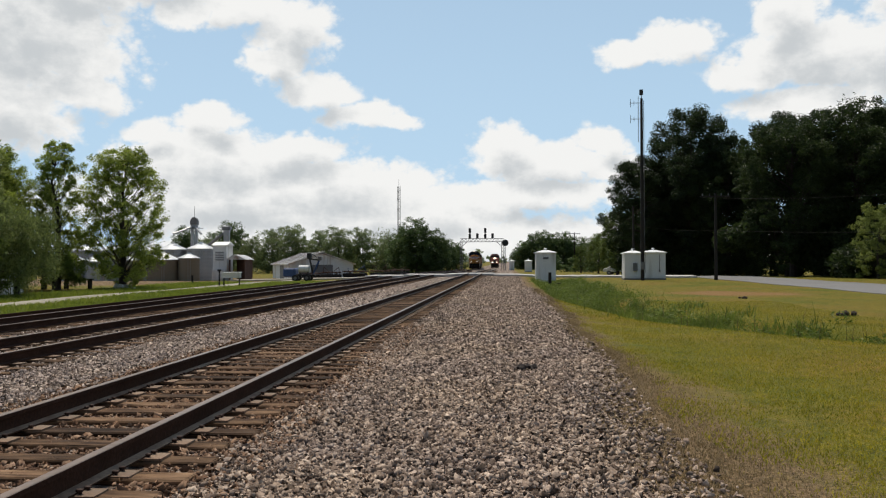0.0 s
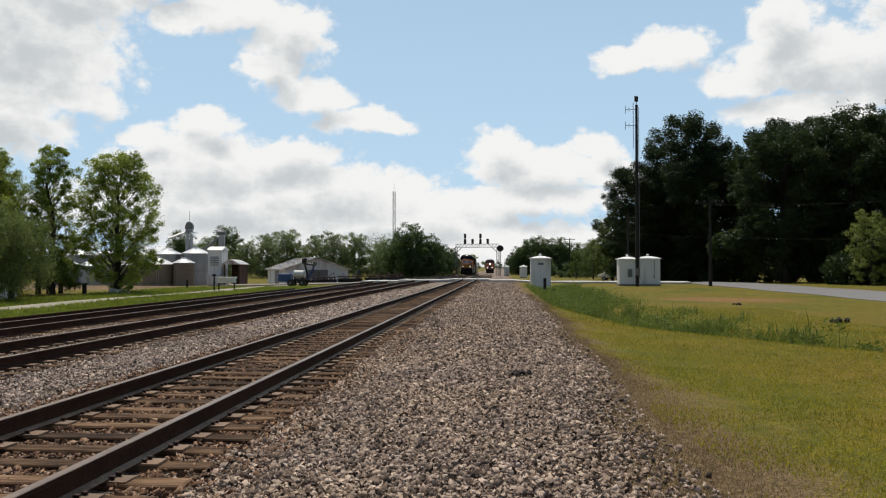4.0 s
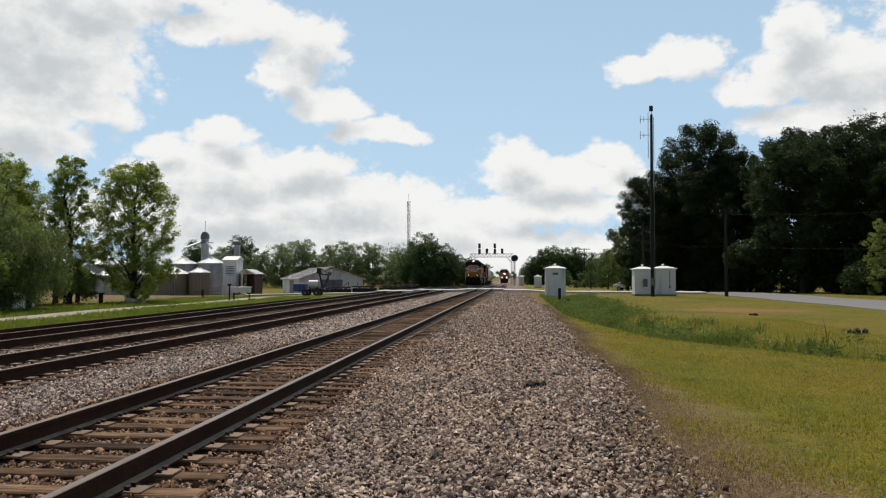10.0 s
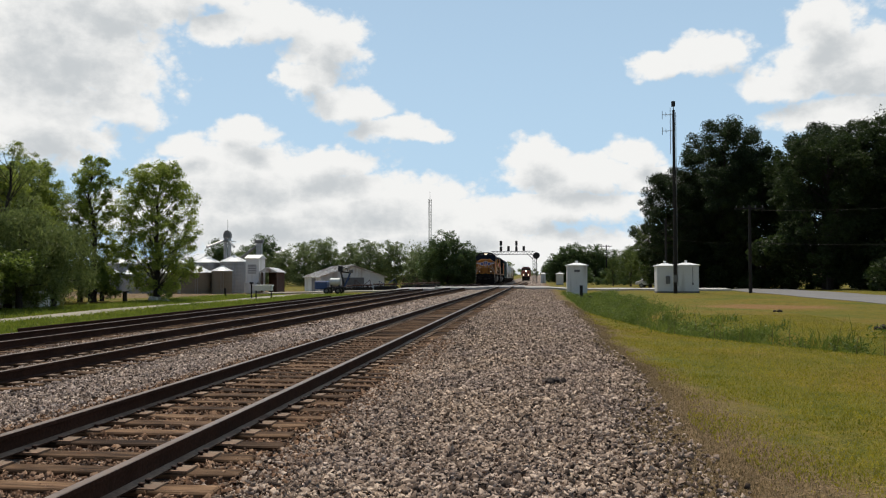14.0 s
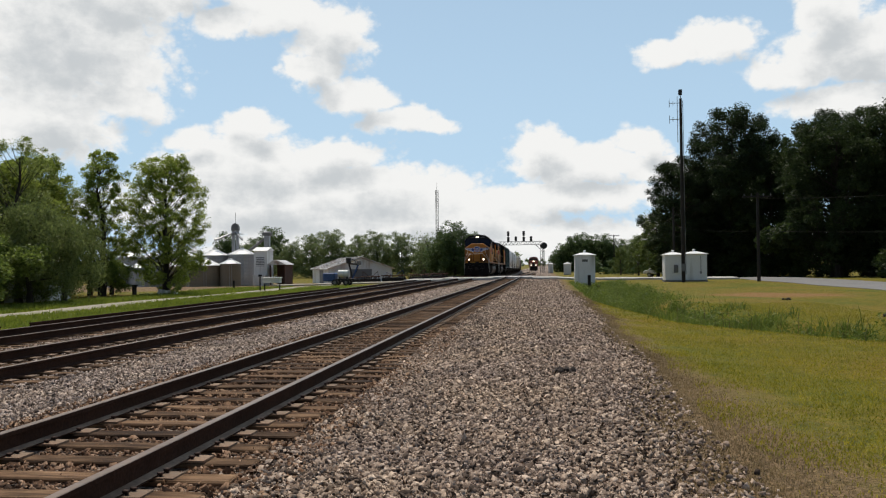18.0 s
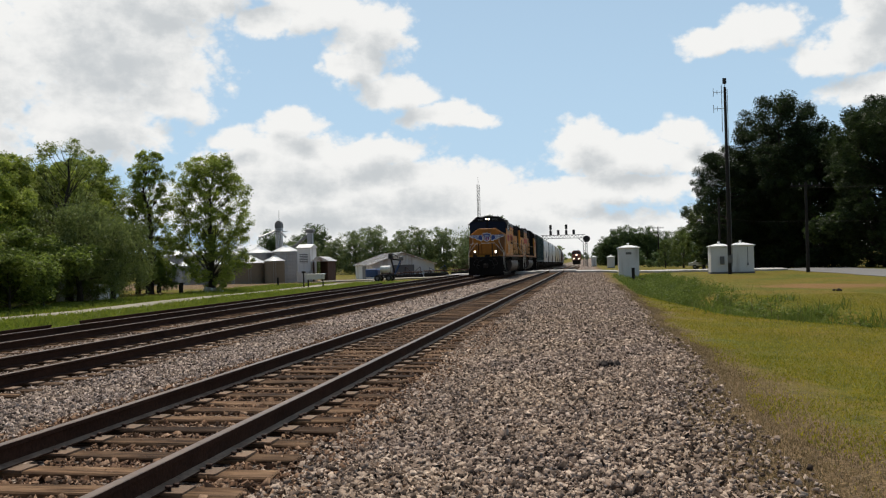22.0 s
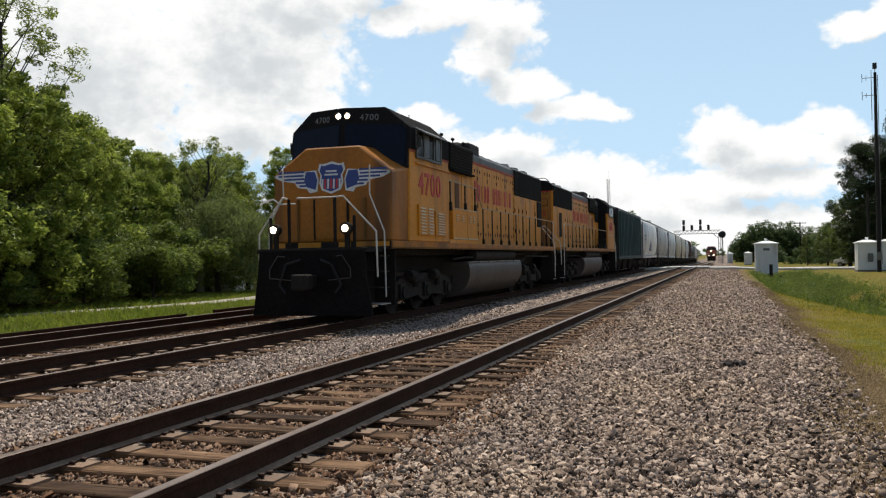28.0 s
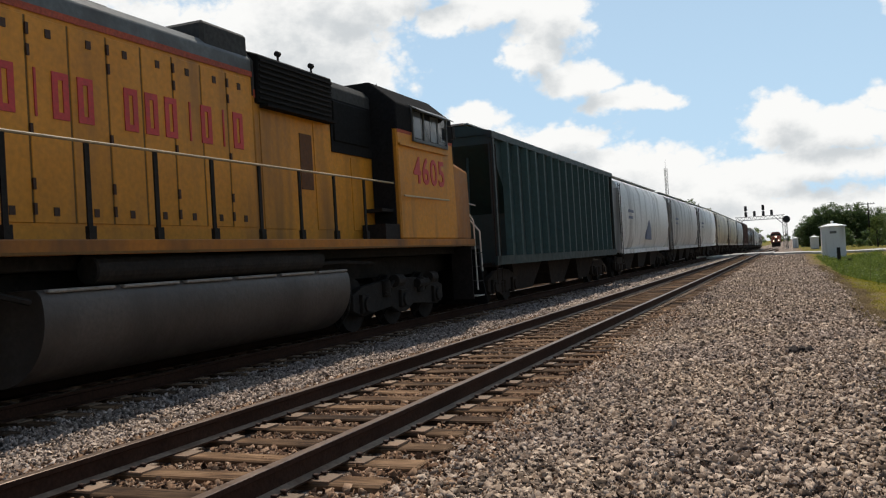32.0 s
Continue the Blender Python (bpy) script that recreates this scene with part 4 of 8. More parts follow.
TRUCKDUST = material("dusty_truck_steel", (0.015, 0.0125, 0.011), 0.8, spec=0.2, vary=0.35, scale=3, fine=22, second=(0.030, 0.024, 0.019))
RUST_TRUCK = material("truck_grime", (0.024, 0.019, 0.016), 0.9, spec=0.15, vary=0.3, scale=2, fine=14, second=(0.038, 0.026, 0.019))
PLATELINE = material("panel_seam", (0.16, 0.075, 0.012), 0.8, vary=0.2, scale=3, fine=20, bump=0.0)
WORN = material("worn_metal_edge", (0.55, 0.42, 0.26), 0.45, metal=0.3, vary=0.2, scale=4, fine=30)
NUMBOARD = material("number_board_letters", (0.20, 0.20, 0.19), 0.6, vary=0.1, scale=4, fine=30, bump=0.0)
GLASSBLUE = material("tinted_cab_glass", (0.007, 0.009, 0.019), 0.16, vary=0.1, scale=2, fine=6, bump=0.0, spec=0.15)

HOOD, CABW = 0.97, 1.55
DECK = 1.75


def hood_outline(w, top, side_top):
    return [(-w, DECK), (w, DECK), (w, side_top), (w - 0.10, side_top + (top - side_top) * 0.45), (w - 0.38, top - 0.03), (0.25, top), (-0.25, top), (-w + 0.38, top - 0.03), (-w + 0.10, side_top + (top - side_top) * 0.45), (-w, side_top)]


def louvred(parent, x, y0, y1, z0, z1, rows, cols, name="vent_panel"):
    """A hatch with a raised frame and rows of pressed louvres."""
    s = 1 if x > 0 else -1
    p = part(name, boxes((min(x, x + s * 0.05), max(x, x + s * 0.05), y0, y1, z0, z1)), YELLOW, parent, bevel=0.012)
    for i in range(rows):
        for j in range(cols):
            w, h = (y1 - y0) / (cols * 1.0), (z1 - z0) / (rows + 1.0)
            a, z = y0 + w * j + w * 0.18, z0 + h * (i + 0.6)
            bm = bmesh.new()
            extrude_y(bm, [(x + s * 0.05, z), (x + s * 0.085, z), (x + s * 0.05, z + h * 0.55)], a, a + w * 0.64)
            part("louvre", bm, WORN, p)
    return p


def build_loco(number, lead):
    label = "yellow diesel locomotive with grey roof and " + ("lit headlights on its nose" if lead else "sooty hood, running backwards")
    t = thing("locomotive", label, "locomotive", group="locomotives of the freight train")
    # frame and running gear
    fr = part("underframe", boxes((-1.45, 1.45, 0.0, 19.1, 1.604, DECK - 0.012)), BLACK, t, bevel=0.015)
    part("frame_girder", boxes((-1.08, 1.08, 0.1, 19.0, 1.424, 1.60)), BLACK, fr, bevel=0.015)
    part("centre_sill", boxes((-0.6, 0.6, -0.9, 20.0, 1.0, 1.42)), BLACK, fr, bevel=0.015)
    for s in (-1, 1):
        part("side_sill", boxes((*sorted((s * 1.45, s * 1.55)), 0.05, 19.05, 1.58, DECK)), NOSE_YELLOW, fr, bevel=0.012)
        part("sill_edge", boxes((*sorted((s * 1.551, s * 1.555)), 0.05, 19.05, 1.585, 1.615)), PLATELINE, fr)
    bm = bmesh.new()
    out = [(1.36, 1.22)] + [(0.55 + 0.92 * math.cos(a) ** 0.8, 0.92 - 0.76 * math.sin(a)) for a in (radians(d) for d in range(-18, 0, 6))] \
        + [(0.55 + 0.92 * math.cos(a) ** 0.8, 0.92 - 0.76 * math.sin(a)) for a in (radians(d) for d in range(0, 90, 6))]
    out = out[:1] + [(x, min(z, 1.16)) for x, z in out[1:]]
    out = out + [(-x, z) for x, z in out[::-1]]
    extrude_y(bm, out, 6.4, 13.1)
    tank = part("fuel_tank", bm, TANK, t, smooth=True)
    for s in (-1, 1):
        for k in range(6):
            y = 6.42 + k * 1.12
            part("tank_lip", boxes((*sorted((s * 1.34, s * 1.445)), y, y + 0.98, 1.185, 1.225)), TANKLIP, tank, bevel=0.012)
        bm = bmesh.new()
        tube(bm, (s * 1.29, 7.2, 1.41), (s * 1.29, 12.3, 1.41), 0.17, n=20)
        part("air_reservoir", bm, TRUCKDUST, t, bevel=0.02)
        for run in ([(s * 1.32, 5.2, 1.3), (s * 1.32, 6.3, 1.35), (s * 1.32, 7.4, 1.35)], [(s * 1.38, 13.2, 1.1), (s * 1.38, 14.2, 1.35), (s * 1.38, 18.4, 1.35)]):
            bm = bmesh.new()
            pipe(bm, run, 0.035)
            part("brake_pipe", bm, BLACK, t)
    truck(t, 3.45, 1.7, (-1.75, 0.0, 1.75), 0.52)
    truck(t, 15.75, 1.7, (-1.75, 0.0, 1.75), 0.52)
    # pilots, steps and couplers at both ends
    for end, y in ((-1, 0.0), (1, 19.1)):
        def yy(a, b):
            return sorted((y + end * a, y + end * b))
        part("porch", boxes((-1.34, 1.34, *yy(0.0, 0.92), 1.50, 1.60)), BLACK, t, bevel=0.01)
        bm = bmesh.new()
        f = y + end * 0.92
        loft(bm, [[(-1.46, f, 0.12), (1.46, f, 0.12), (1.46, f - end * 0.06, 0.12), (-1.46, f - end * 0.06, 0.12)],
                  [(-1.32, f + end * 0.02, 1.0), (1.32, f + end * 0.02, 1.0), (1.32, f - end * 0.06, 1.0), (-1.32, f - end * 0.06, 1.0)],
                  [(-1.28, f, 1.56), (1.28, f, 1.56), (1.28, f - end * 0.06, 1.56), (-1.28, f - end * 0.06, 1.56)]])
        part("pilot_plough", bm, PLOUGH, t, bevel=0.01)
        bm = bmesh.new()
        box(bm, -0.16, 0.16, *yy(0.9, 1.35), 0.72, 1.02)
        box(bm, -0.13, 0.24, *yy(1.3, 1.62), 0.70, 1.04)
        part("coupler", bm, BLACK, t, bevel=0.03)
        for s in (-1, 1):
            stair = part("step_well", boxes((*sorted((s * 0.98, s * 1.02)), *yy(-0.25, 0.85), 0.30, 1.56)), BLACK, t)
            for k, z in enumerate((0.36, 0.72, 1.08, 1.42)):
                part("step", boxes((*sorted((s * 1.02, s * 1.50)), *yy(0.02 if k else -0.02, 0.55), z - 0.025, z)), BLACK if k else WORN_GREY, stair)
            part("step_side", boxes((*sorted((s * 1.0, s * 1.52)), *yy(-0.30, -0.26), 0.30, 1.56)), BLACK, stair)
            bm = bmesh.new()
            if end > 0:
                pipe(bm, [(s * 1.50, y - end * 0.15, 2.84), (s * 1.50, y + end * 0.04, 2.78), (s * 1.50, y + end * 0.06, 1.95), (s * 1.52, y + end * 0.20, 1.70), (s * 1.52, y + end * 0.20, 0.45)], 0.019)
            pipe(bm, [(s * 0.62, y + end * 0.80, 2.72), (s * 0.74, y + end * 0.80, 2.74), (s * 1.44, y + end * 0.62, 1.95), (s * 1.46, y + end * 0.62, 0.95)], 0.021)
            part("stair_rail", bm, RAILWHITE, t)
            for px in (0.56, 1.02):
                part("rail_post", boxes((s * px - 0.03, s * px + 0.03, *yy(0.82, 0.86), 1.60, 2.70 if px < 0.8 else 2.30)), BLACK, t)
            bm = bmesh.new()
            pipe(bm, [(s * 0.25, y + end * 0.93, 1.35), (s * 0.55, y + end * 1.05, 1.25), (s * 0.75, y + end * 0.97, 0.80), (s * 0.6, y + end * 0.98, 0.62)], 0.028)
            part("brake_hose", bm, RUBBER, t)
            bm = bmesh.new()
            pipe(bm, [(s * 0.62, y + end * 0.95, 1.42), (s * 0.78, y + end * 0.99, 1.44), (s * 0.98, y + end * 0.99, 1.15), (s * 0.98, y + end * 0.99, 0.95), (s * 0.45, y + end * 0.99, 0.90)], 0.012)
            part("uncoupling_lever", bm, TANK, t)
        for a, b in ((-1.5, -1.12), (-0.78, -0.2), (0.25, 0.55), (0.62, 1.5)):
            part("hazard_stripe", boxes((a, b, *yy(-0.02, 0.012), 1.63, 1.745)), YELLOW, t)
        part("sill_end", boxes((-1.53, 1.53, *yy(-0.10, 0.004), 1.57, 1.748)), BLACK, t)
    # nose
    bm = bmesh.new()
    nose = [(-1.50, DECK), (1.50, DECK), (1.50, 3.34), (0.68, 3.97), (-0.68, 3.97), (-1.50, 3.36)]
    back = [(-1.52, DECK), (1.52, DECK), (1.52, 3.58), (0.80, 4.04), (-0.80, 4.04), (-1.52, 3.58)]
    loft(bm, [[(x, 0.14 + 0.10 * max(0.0, (z - 2.6)) / 1.3, z) for x, z in nose], [(x, 1.75, z) for x, z in back]])
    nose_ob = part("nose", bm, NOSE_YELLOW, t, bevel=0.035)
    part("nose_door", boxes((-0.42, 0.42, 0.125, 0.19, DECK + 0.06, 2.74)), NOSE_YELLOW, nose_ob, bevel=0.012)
    for px in (-0.85, -0.42, 0.42, 0.85):
        part("nose_seam", boxes((px - 0.022, px + 0.022, 0.118, 0.15, DECK + 0.05, 2.75)), BLACK if abs(px) < 0.5 else PLATELINE, nose_ob)
    # shield and wings, as plain shapes
    yb = 0.12

    def facing(outline, depth, mat, name, z_ref=3.05):
        bm = bmesh.new()
        loft(bm, [[(x, 0.14 + 0.0769 * max(0.0, z - 2.6) - depth, z) for x, z in outline], [(x, 0.17 + 0.0769 * max(0.0, z - 2.6), z) for x, z in outline]])
        part(name, bm, mat, nose_ob)

    def shield(s, cz):
        return [(x * s, cz + z * s) for x, z in ((-0.24, 0.36), (0.0, 0.42), (0.24, 0.36), (0.33, 0.38), (0.38, 0.22), (0.30, 0.08), (0.33, -0.12), (0.26, -0.30), (0.0, -0.40), (-0.26, -0.30), (-0.33, -0.12), (-0.30, 0.08), (-0.38, 0.22), (-0.33, 0.38))]
    facing(shield(0.92, 3.24), 0.010, WHITE, "emblem_border")
    facing(shield(0.79, 3.24), 0.016, BLUE, "emblem_field")
    for i in range(7):
        x = -0.22 + i * 0.073
        facing([(x - 0.022, 2.99), (x + 0.022, 2.99), (x + 0.022, 3.22), (x - 0.022, 3.22)], 0.022, RED if i % 2 else WHITE, "emblem_stripe")
    facing([(-0.17, 3.30), (0.17, 3.30), (0.17, 3.34), (-0.17, 3.34)], 0.022, WHITE, "emblem_bar")
    facing([(-0.14, 3.38), (0.14, 3.38), (0.14, 3.42), (-0.14, 3.42)], 0.022, WHITE, "emblem_bar")
    for s in (-1, 1):
        wing = [(0.33, 3.12), (0.40, 3.34), (1.46, 3.40), (1.46, 3.20), (1.30, 3.12), (0.95, 3.06), (0.86, 2.94), (0.62, 2.90), (0.55, 2.80), (0.36, 2.84)]
        wing = [(x, z + 0.10) for x, z in wing]
        wi = [(x * s, min(z, 3.46 if x < 1.4 else 3.36)) for x, z in wing]
        facing(wi, 0.006, WHITE, "wing_border")
        inner = [(0.36, 3.10), (0.43, 3.30), (0.66, 3.31), (0.70, 3.10), (0.62, 2.95), (0.40, 2.88)]
        facing([(x * s, z + 0.10) for x, z in inner], 0.012, BLUE, "wing_root")
        for k, (a, b, z) in enumerate(((0.70, 1.38, 3.41), (0.72, 1.38, 3.325), (0.70, 1.22, 3.245), (0.66, 0.92, 3.16), (0.62, 0.82, 3.08))):
            facing([(a * s, z - 0.022), (b * s, z - 0.022), (b * s, z + 0.022), (a * s, z + 0.022)], 0.012, BLUE, "wing_feather")
    for run in ([(-1.15, -0.02, 3.48), (-1.14, -0.02, 2.82), (-1.48, -0.1, 2.2), (-1.5, -0.1, 0.5)], [(1.05, -0.02, 3.48), (1.04, -0.02, 2.82), (1.50, -0.30, 1.95), (1.52, -0.30, 0.5)],
                [(-1.30, -0.80, 2.62), (-0.98, -0.80, 2.72), (-0.80, -0.80, 2.60), (-0.42, -0.80, 2.60)], [(-0.38, -0.80, 2.72), (0.62, -0.80, 2.72)]):
        bm = bmesh.new()
        pipe(bm, run, 0.018)
        part("nose_handrail", bm, RAILWHITE, t)
    # cab
    bm = bmesh.new()
    c0 = [(-CABW, DECK), (CABW, DECK), (CABW, 4.48), (0.98, 4.95), (-0.98, 4.95), (-CABW, 4.48)]
    loft(bm, [[(x, 1.14 + 0.15 * max(0.0, z - 3.6), z) for x, z in c0], [(x, 4.25, z) for x, z in c0]])
    cab = part("cab", bm, YELLOW, t, bevel=0.03)
    bm = bmesh.new()
    c1 = [(-CABW - 0.012, 3.96), (CABW + 0.012, 3.96), (CABW + 0.012, 4.49), (0.99, 4.965), (-0.99, 4.965), (-CABW - 0.012, 4.49)]
    loft(bm, [[(x, 1.125 + 0.15 * max(0.0, z - 3.6), z) for x, z in c1], [(x, 4.262, z) for x, z in c1]])
    part("cab_roof", bm, CABBLACK, cab, bevel=0.02)

    def face_y(x, z):
        """The cab front: blunt-nosed in plan and raked a little."""
        return 0.72 + 0.15 * max(0.0, z - 3.6) + 0.27 * max(0.0, abs(x) - 0.06)

    def front(outlines, depth, mat, name, owner=cab):
        bm = bmesh.new()
        for outline in outlines:
            loft(bm, [[(x, face_y(x, z) - depth, z) for x, z in outline], [(x, 1.80, z) for x, z in outline]])
        return part(name, bm, mat, owner)
    half = [(0.06, 3.50), (1.53, 3.50), (1.53, 4.51), (0.97, 4.98), (0.06, 4.98)]
    front([half, [(-x, z) for x, z in half[::-1]], [(-0.06, 3.50), (0.06, 3.50), (0.06, 4.98), (-0.06, 4.98)]], 0.016, CABBLACK, "cab_face")
    for s in (-1, 1):
        g = [(0.08, 3.80), (0.08, 4.58), (1.38, 4.53), (1.50, 4.40), (1.50, 3.62), (1.40, 3.52), (0.8, 3.74)]
        front([[(x * s, z) for x, z in g]], 0.030, GLASSBLUE, "windscreen")
        bm = bmesh.new()
        pipe(bm, [(s * 0.12, 0.72, 3.98), (s * 0.55, 0.86, 4.02), (s * 0.75, 0.92, 4.05)], 0.012)
        part("wiper", bm, BLACK, cab)
    for px in (-0.62, 0.62):
        digits("number_board", number, 0.21, NUMBOARD, cab, pose(px, face_y(px, 4.76) - 0.030, 4.67, -8.5, 0, 15 if px > 0 else -15))
    for px in (-0.115, 0.115):
        bm = bmesh.new()
        tube(bm, (px, 0.865, 4.78), (px, 0.93, 4.78), 0.066, n=16)
        part("headlight", bm, HEADLIGHT if lead else DEADLAMP, t)
        bm = bmesh.new()
        tube(bm, (px, 0.872, 4.78), (px, 0.96, 4.78), 0.10, n=16)
        part("headlight_rim", bm, BLACK, t)
        bm = bmesh.new()
        for i in range(16):
            p, q = 2 * math.pi * i / 16, 2 * math.pi * (i + 1) / 16
            tube(bm, (px + 0.078 * math.cos(p), 0.866, 4.78 + 0.078 * math.sin(p)), (px + 0.078 * math.cos(q), 0.866, 4.78 + 0.078 * math.sin(q)), 0.012, n=5)
        part("headlight_bezel", bm, WORN_GREY, t)
    for s in (-1, 1):
        bm = bmesh.new()
        tube(bm, (s * 0.87, -1.02, 2.02), (s * 0.87, -0.94, 2.02), 0.076, n=16)
        part("ditch_light", bm, HEADLIGHT if lead else DEADLAMP, t)
        bm = bmesh.new()
        tube(bm, (s * 0.87, -1.0, 2.02), (s * 0.87, -0.84, 2.02), 0.13, n=16)
        box(bm, s * 0.87 - 0.05, s * 0.87 + 0.05, -0.92, -0.84, 1.58, 2.0)
        part("ditch_light_housing", bm, BLACK, t)
        # cab side: window, sun visor, number, belt rail and vent hatch
        xs, xo = sorted((s * 1.555, s * 1.582)), sorted((s * 1.565, s * 1.60))
        win = part("side_window", boxes((*xs, 1.68, 3.48, 3.84, 4.44)), DARKWIN, cab)
        part("window_frame", boxes((*xo, 1.62, 3.54, 3.78, 3.84), (*xo, 1.62, 3.54, 4.44, 4.485), (*xo, 1.62, 1.68, 3.84, 4.44), (*xo, 3.48, 3.54, 3.84, 4.44), (*xo, 2.16, 2.22, 3.84, 4.44), (*xo, 2.92, 2.98, 3.84, 4.44)), ROOFGREY, win)
        part("window_pane", boxes((*sorted((s * 1.581, s * 1.590)), 2.24, 2.58, 3.86, 4.42)), PALEGLASS, win)
        part("window_pane", boxes((*sorted((s * 1.581, s * 1.588)), 3.10, 3.46, 3.86, 4.42)), PALEGLASS, win)
        bm = bmesh.new()
        loft(bm, [[(s * 1.50, 1.62, 4.53), (s * 1.50, 3.55, 4.53), (s * 1.50, 3.55, 4.555), (s * 1.50, 1.62, 4.555)], [(s * 1.78, 1.66, 4.38), (s * 1.78, 3.52, 4.38), (s * 1.78, 3.52, 4.405), (s * 1.78, 1.66, 4.405)]])
        part("sun_visor", bm, ROOFGREY, cab)
        bm = bmesh.new()
        pipe(bm, [(s * 1.58, 1.62, 3.98), (s * 1.70, 1.50, 4.02), (s * 1.70, 1.50, 4.30), (s * 1.58, 1.62, 4.32)], 0.012)
        box(bm, s * 1.70 - 0.015, s * 1.70 + 0.015, 1.42, 1.58, 4.02, 4.30)
        part("wing_mirror", bm, BLACK, cab)
        part("belt_rail", boxes((*sorted((s * 1.55, s * 1.60)), 1.62, 4.24, 3.64, 3.68)), YELLOW, cab)
        digits("road_number", number, 0.78, RED, cab, pose(s * 1.556, 2.68, 2.93, 0, 0, 90 * s), 0.006, 0.012)
        if lead:
            louvred(cab, s * 1.55, 1.72, 2.85, 1.90, 2.66, 9, 2, "louvred_hatch")
            louvred(cab, s * 1.55, 2.98, 3.80, 1.90, 2.56, 9, 1, "louvred_hatch")
        else:
            bm = bmesh.new()
            pipe(bm, [(s * 1.60, 1.75, 2.62), (s * 1.60, 4.15, 2.62)], 0.018)
            part("grab_iron", bm, WORN, cab)
        for a, b in ((1.26, 1.60), (3.56, 4.24)):
            part("red_band", boxes((*sorted((s * 1.551, s * 1.557)), a, b, 3.90, 3.965)), FADEDRED, cab)
    bm = bmesh.new()
    pipe(bm, [(-0.9, 1.95, 4.94), (-0.6, 1.95, 5.06), (0.3, 2.0, 5.06)], 0.016)
    for k in range(5):
        tube(bm, (-0.3 + 0.15 * k, 2.6 + 0.06 * k, 5.02), (-0.3 + 0.15 * k, 2.3 + 0.02 * k, 5.06), 0.05, 0.08, n=8)
    box(bm, 0.35, 0.75, 2.6, 3.4, 4.95, 5.07)
    box(bm, -0.2, 0.3, 3.3, 4.0, 4.95, 5.04)
    part("roof_horn_cluster", bm, BLACK, cab)
    bm = bmesh.new()
    tube(bm, (0.55, 1.75, 4.94), (0.55, 1.75, 5.06), 0.11, 0.08, n=12)
    part("antenna_dome", bm, SOOTGREY, cab)
    for x, y in ((-0.5, 2.9), (0.1, 3.9), (0.6, 3.8)):
        bm = bmesh.new()
        tube(bm, (x, y, 4.94), (x, y, 5.22), 0.012, n=5)
        tube(bm, (x, y, 4.94), (x, y, 5.0), 0.04, n=8)
        part("whip_antenna", bm, BLACK, cab)
    # hood, in its four lengths
    for y0, y1, w, top, st, name in ((4.25, 8.35, HOOD, 4.90, 4.06, "equipment_hood"), (8.35, 14.0, HOOD, 4.87, 4.38, "engine_hood"), (14.0, 19.1, HOOD + 0.02, 4.89, 4.40, "radiator_hood")):
        bm = bmesh.new()
        extrude_y(bm, hood_outline(w, top, 4.62), y0 + 0.004, y1 - 0.004)
        h = part(name, bm, YELLOW, t, bevel=0.02)
        bm = bmesh.new()
        o = hood_outline(w + 0.012, top + 0.012, 4.62)
        o = [(x, max(z, st)) for x, z in o]
        extrude_y(bm, o, y0 + 0.006, y1 - 0.006)
        part("hood_roof", bm, SOOTGREY if name == "equipment_hood" else ROOFGREY, h, bevel=0.015)
        for s in (-1, 1):
            part("red_stripe", boxes((*sorted((s * (w + 0.013), s * (w + 0.02))), y0 + 0.01, y1 - 0.01, st - 0.03, st + (0.10 if name == "equipment_hood" else 0.055))), FADEDRED, h)
        if name == "engine_hood":
            engine = h
        elif name == "radiator_hood":
            radiator = h
        else:
            equip = h
    part("exhaust_hatch", boxes((-0.94, 0.94, 8.36, 9.5, 4.46, 5.02)), SOOTGREY, engine, bevel=0.05)
    part("exhaust_stack", boxes((-0.5, 0.5, 8.6, 9.2, 5.02, 5.08)), BLACK, engine, bevel=0.02)
    for s in (-1, 1):
        # dynamic brake grille and the air filter grille in front of it
        bm = bmesh.new()
        extrude_y(bm, [(s * 0.9, 3.95), (s * 1.03, 3.95), (s * 1.08, 4.72), (s * 0.7, 4.86)], 5.95, 8.3)
        g = part("brake_grille", bm, GRILLE, equip, bevel=0.02)
        for k in range(8):
            z = 4.02 + k * 0.085
            x = s * (1.036 + (z - 3.95) * 0.065)
            part("grille_bar", boxes((*sorted((x, x + s * 0.02)), 5.98, 8.27, z, z + 0.03)), BLACK, g)
        if not lead:
            part("sooty_panel", boxes((*sorted((s * 0.984, s * 1.0)), 4.30, 5.93, 3.40, 4.40)), CABBLACK, equip)
        part("filter_grille", boxes((*sorted((s * 0.985, s * 1.03)), 4.45, 5.86, 3.60, 4.36)), GRILLE, equip, bevel=0.02)
        part("grille_ledge", boxes((*sorted((s * 0.99, s * 1.16)), 6.0, 8.2, 3.89, 3.935)), CABBLACK, equip)
        # radiator grille
        bm = bmesh.new()
        extrude_y(bm, [(s * 0.9, 3.70), (s * 1.02, 3.70), (s * 1.03, 4.66), (s * 0.8, 4.72)], 14.05, 19.02)
        g = part("radiator_grille", bm, GRILLE, radiator, bevel=0.02)
        for k in range(26):
            y = 14.12 + k * 0.19
            bm = bmesh.new()
            extrude_y(bm, [(s * 1.020, 3.72), (s * 1.030, 3.72), (s * 1.040, 4.64), (s * 1.030, 4.64)], y, y + 0.03)
            part("grille_bar", bm, BLACK, g)
        if lead:
            part("corner_grille", boxes((*sorted((s * 0.99, s * 1.03)), 18.15, 18.95, 2.60, 3.68)), GRILLE, radiator, bevel=0.01)
        else:
            part("open_doorway", boxes((*sorted((s * 0.992, s * 1.0)), 16.95, 17.65, 2.28, 3.45)), BLACK, radiator)
        # hood doors with hinges and latches
        x = s * HOOD
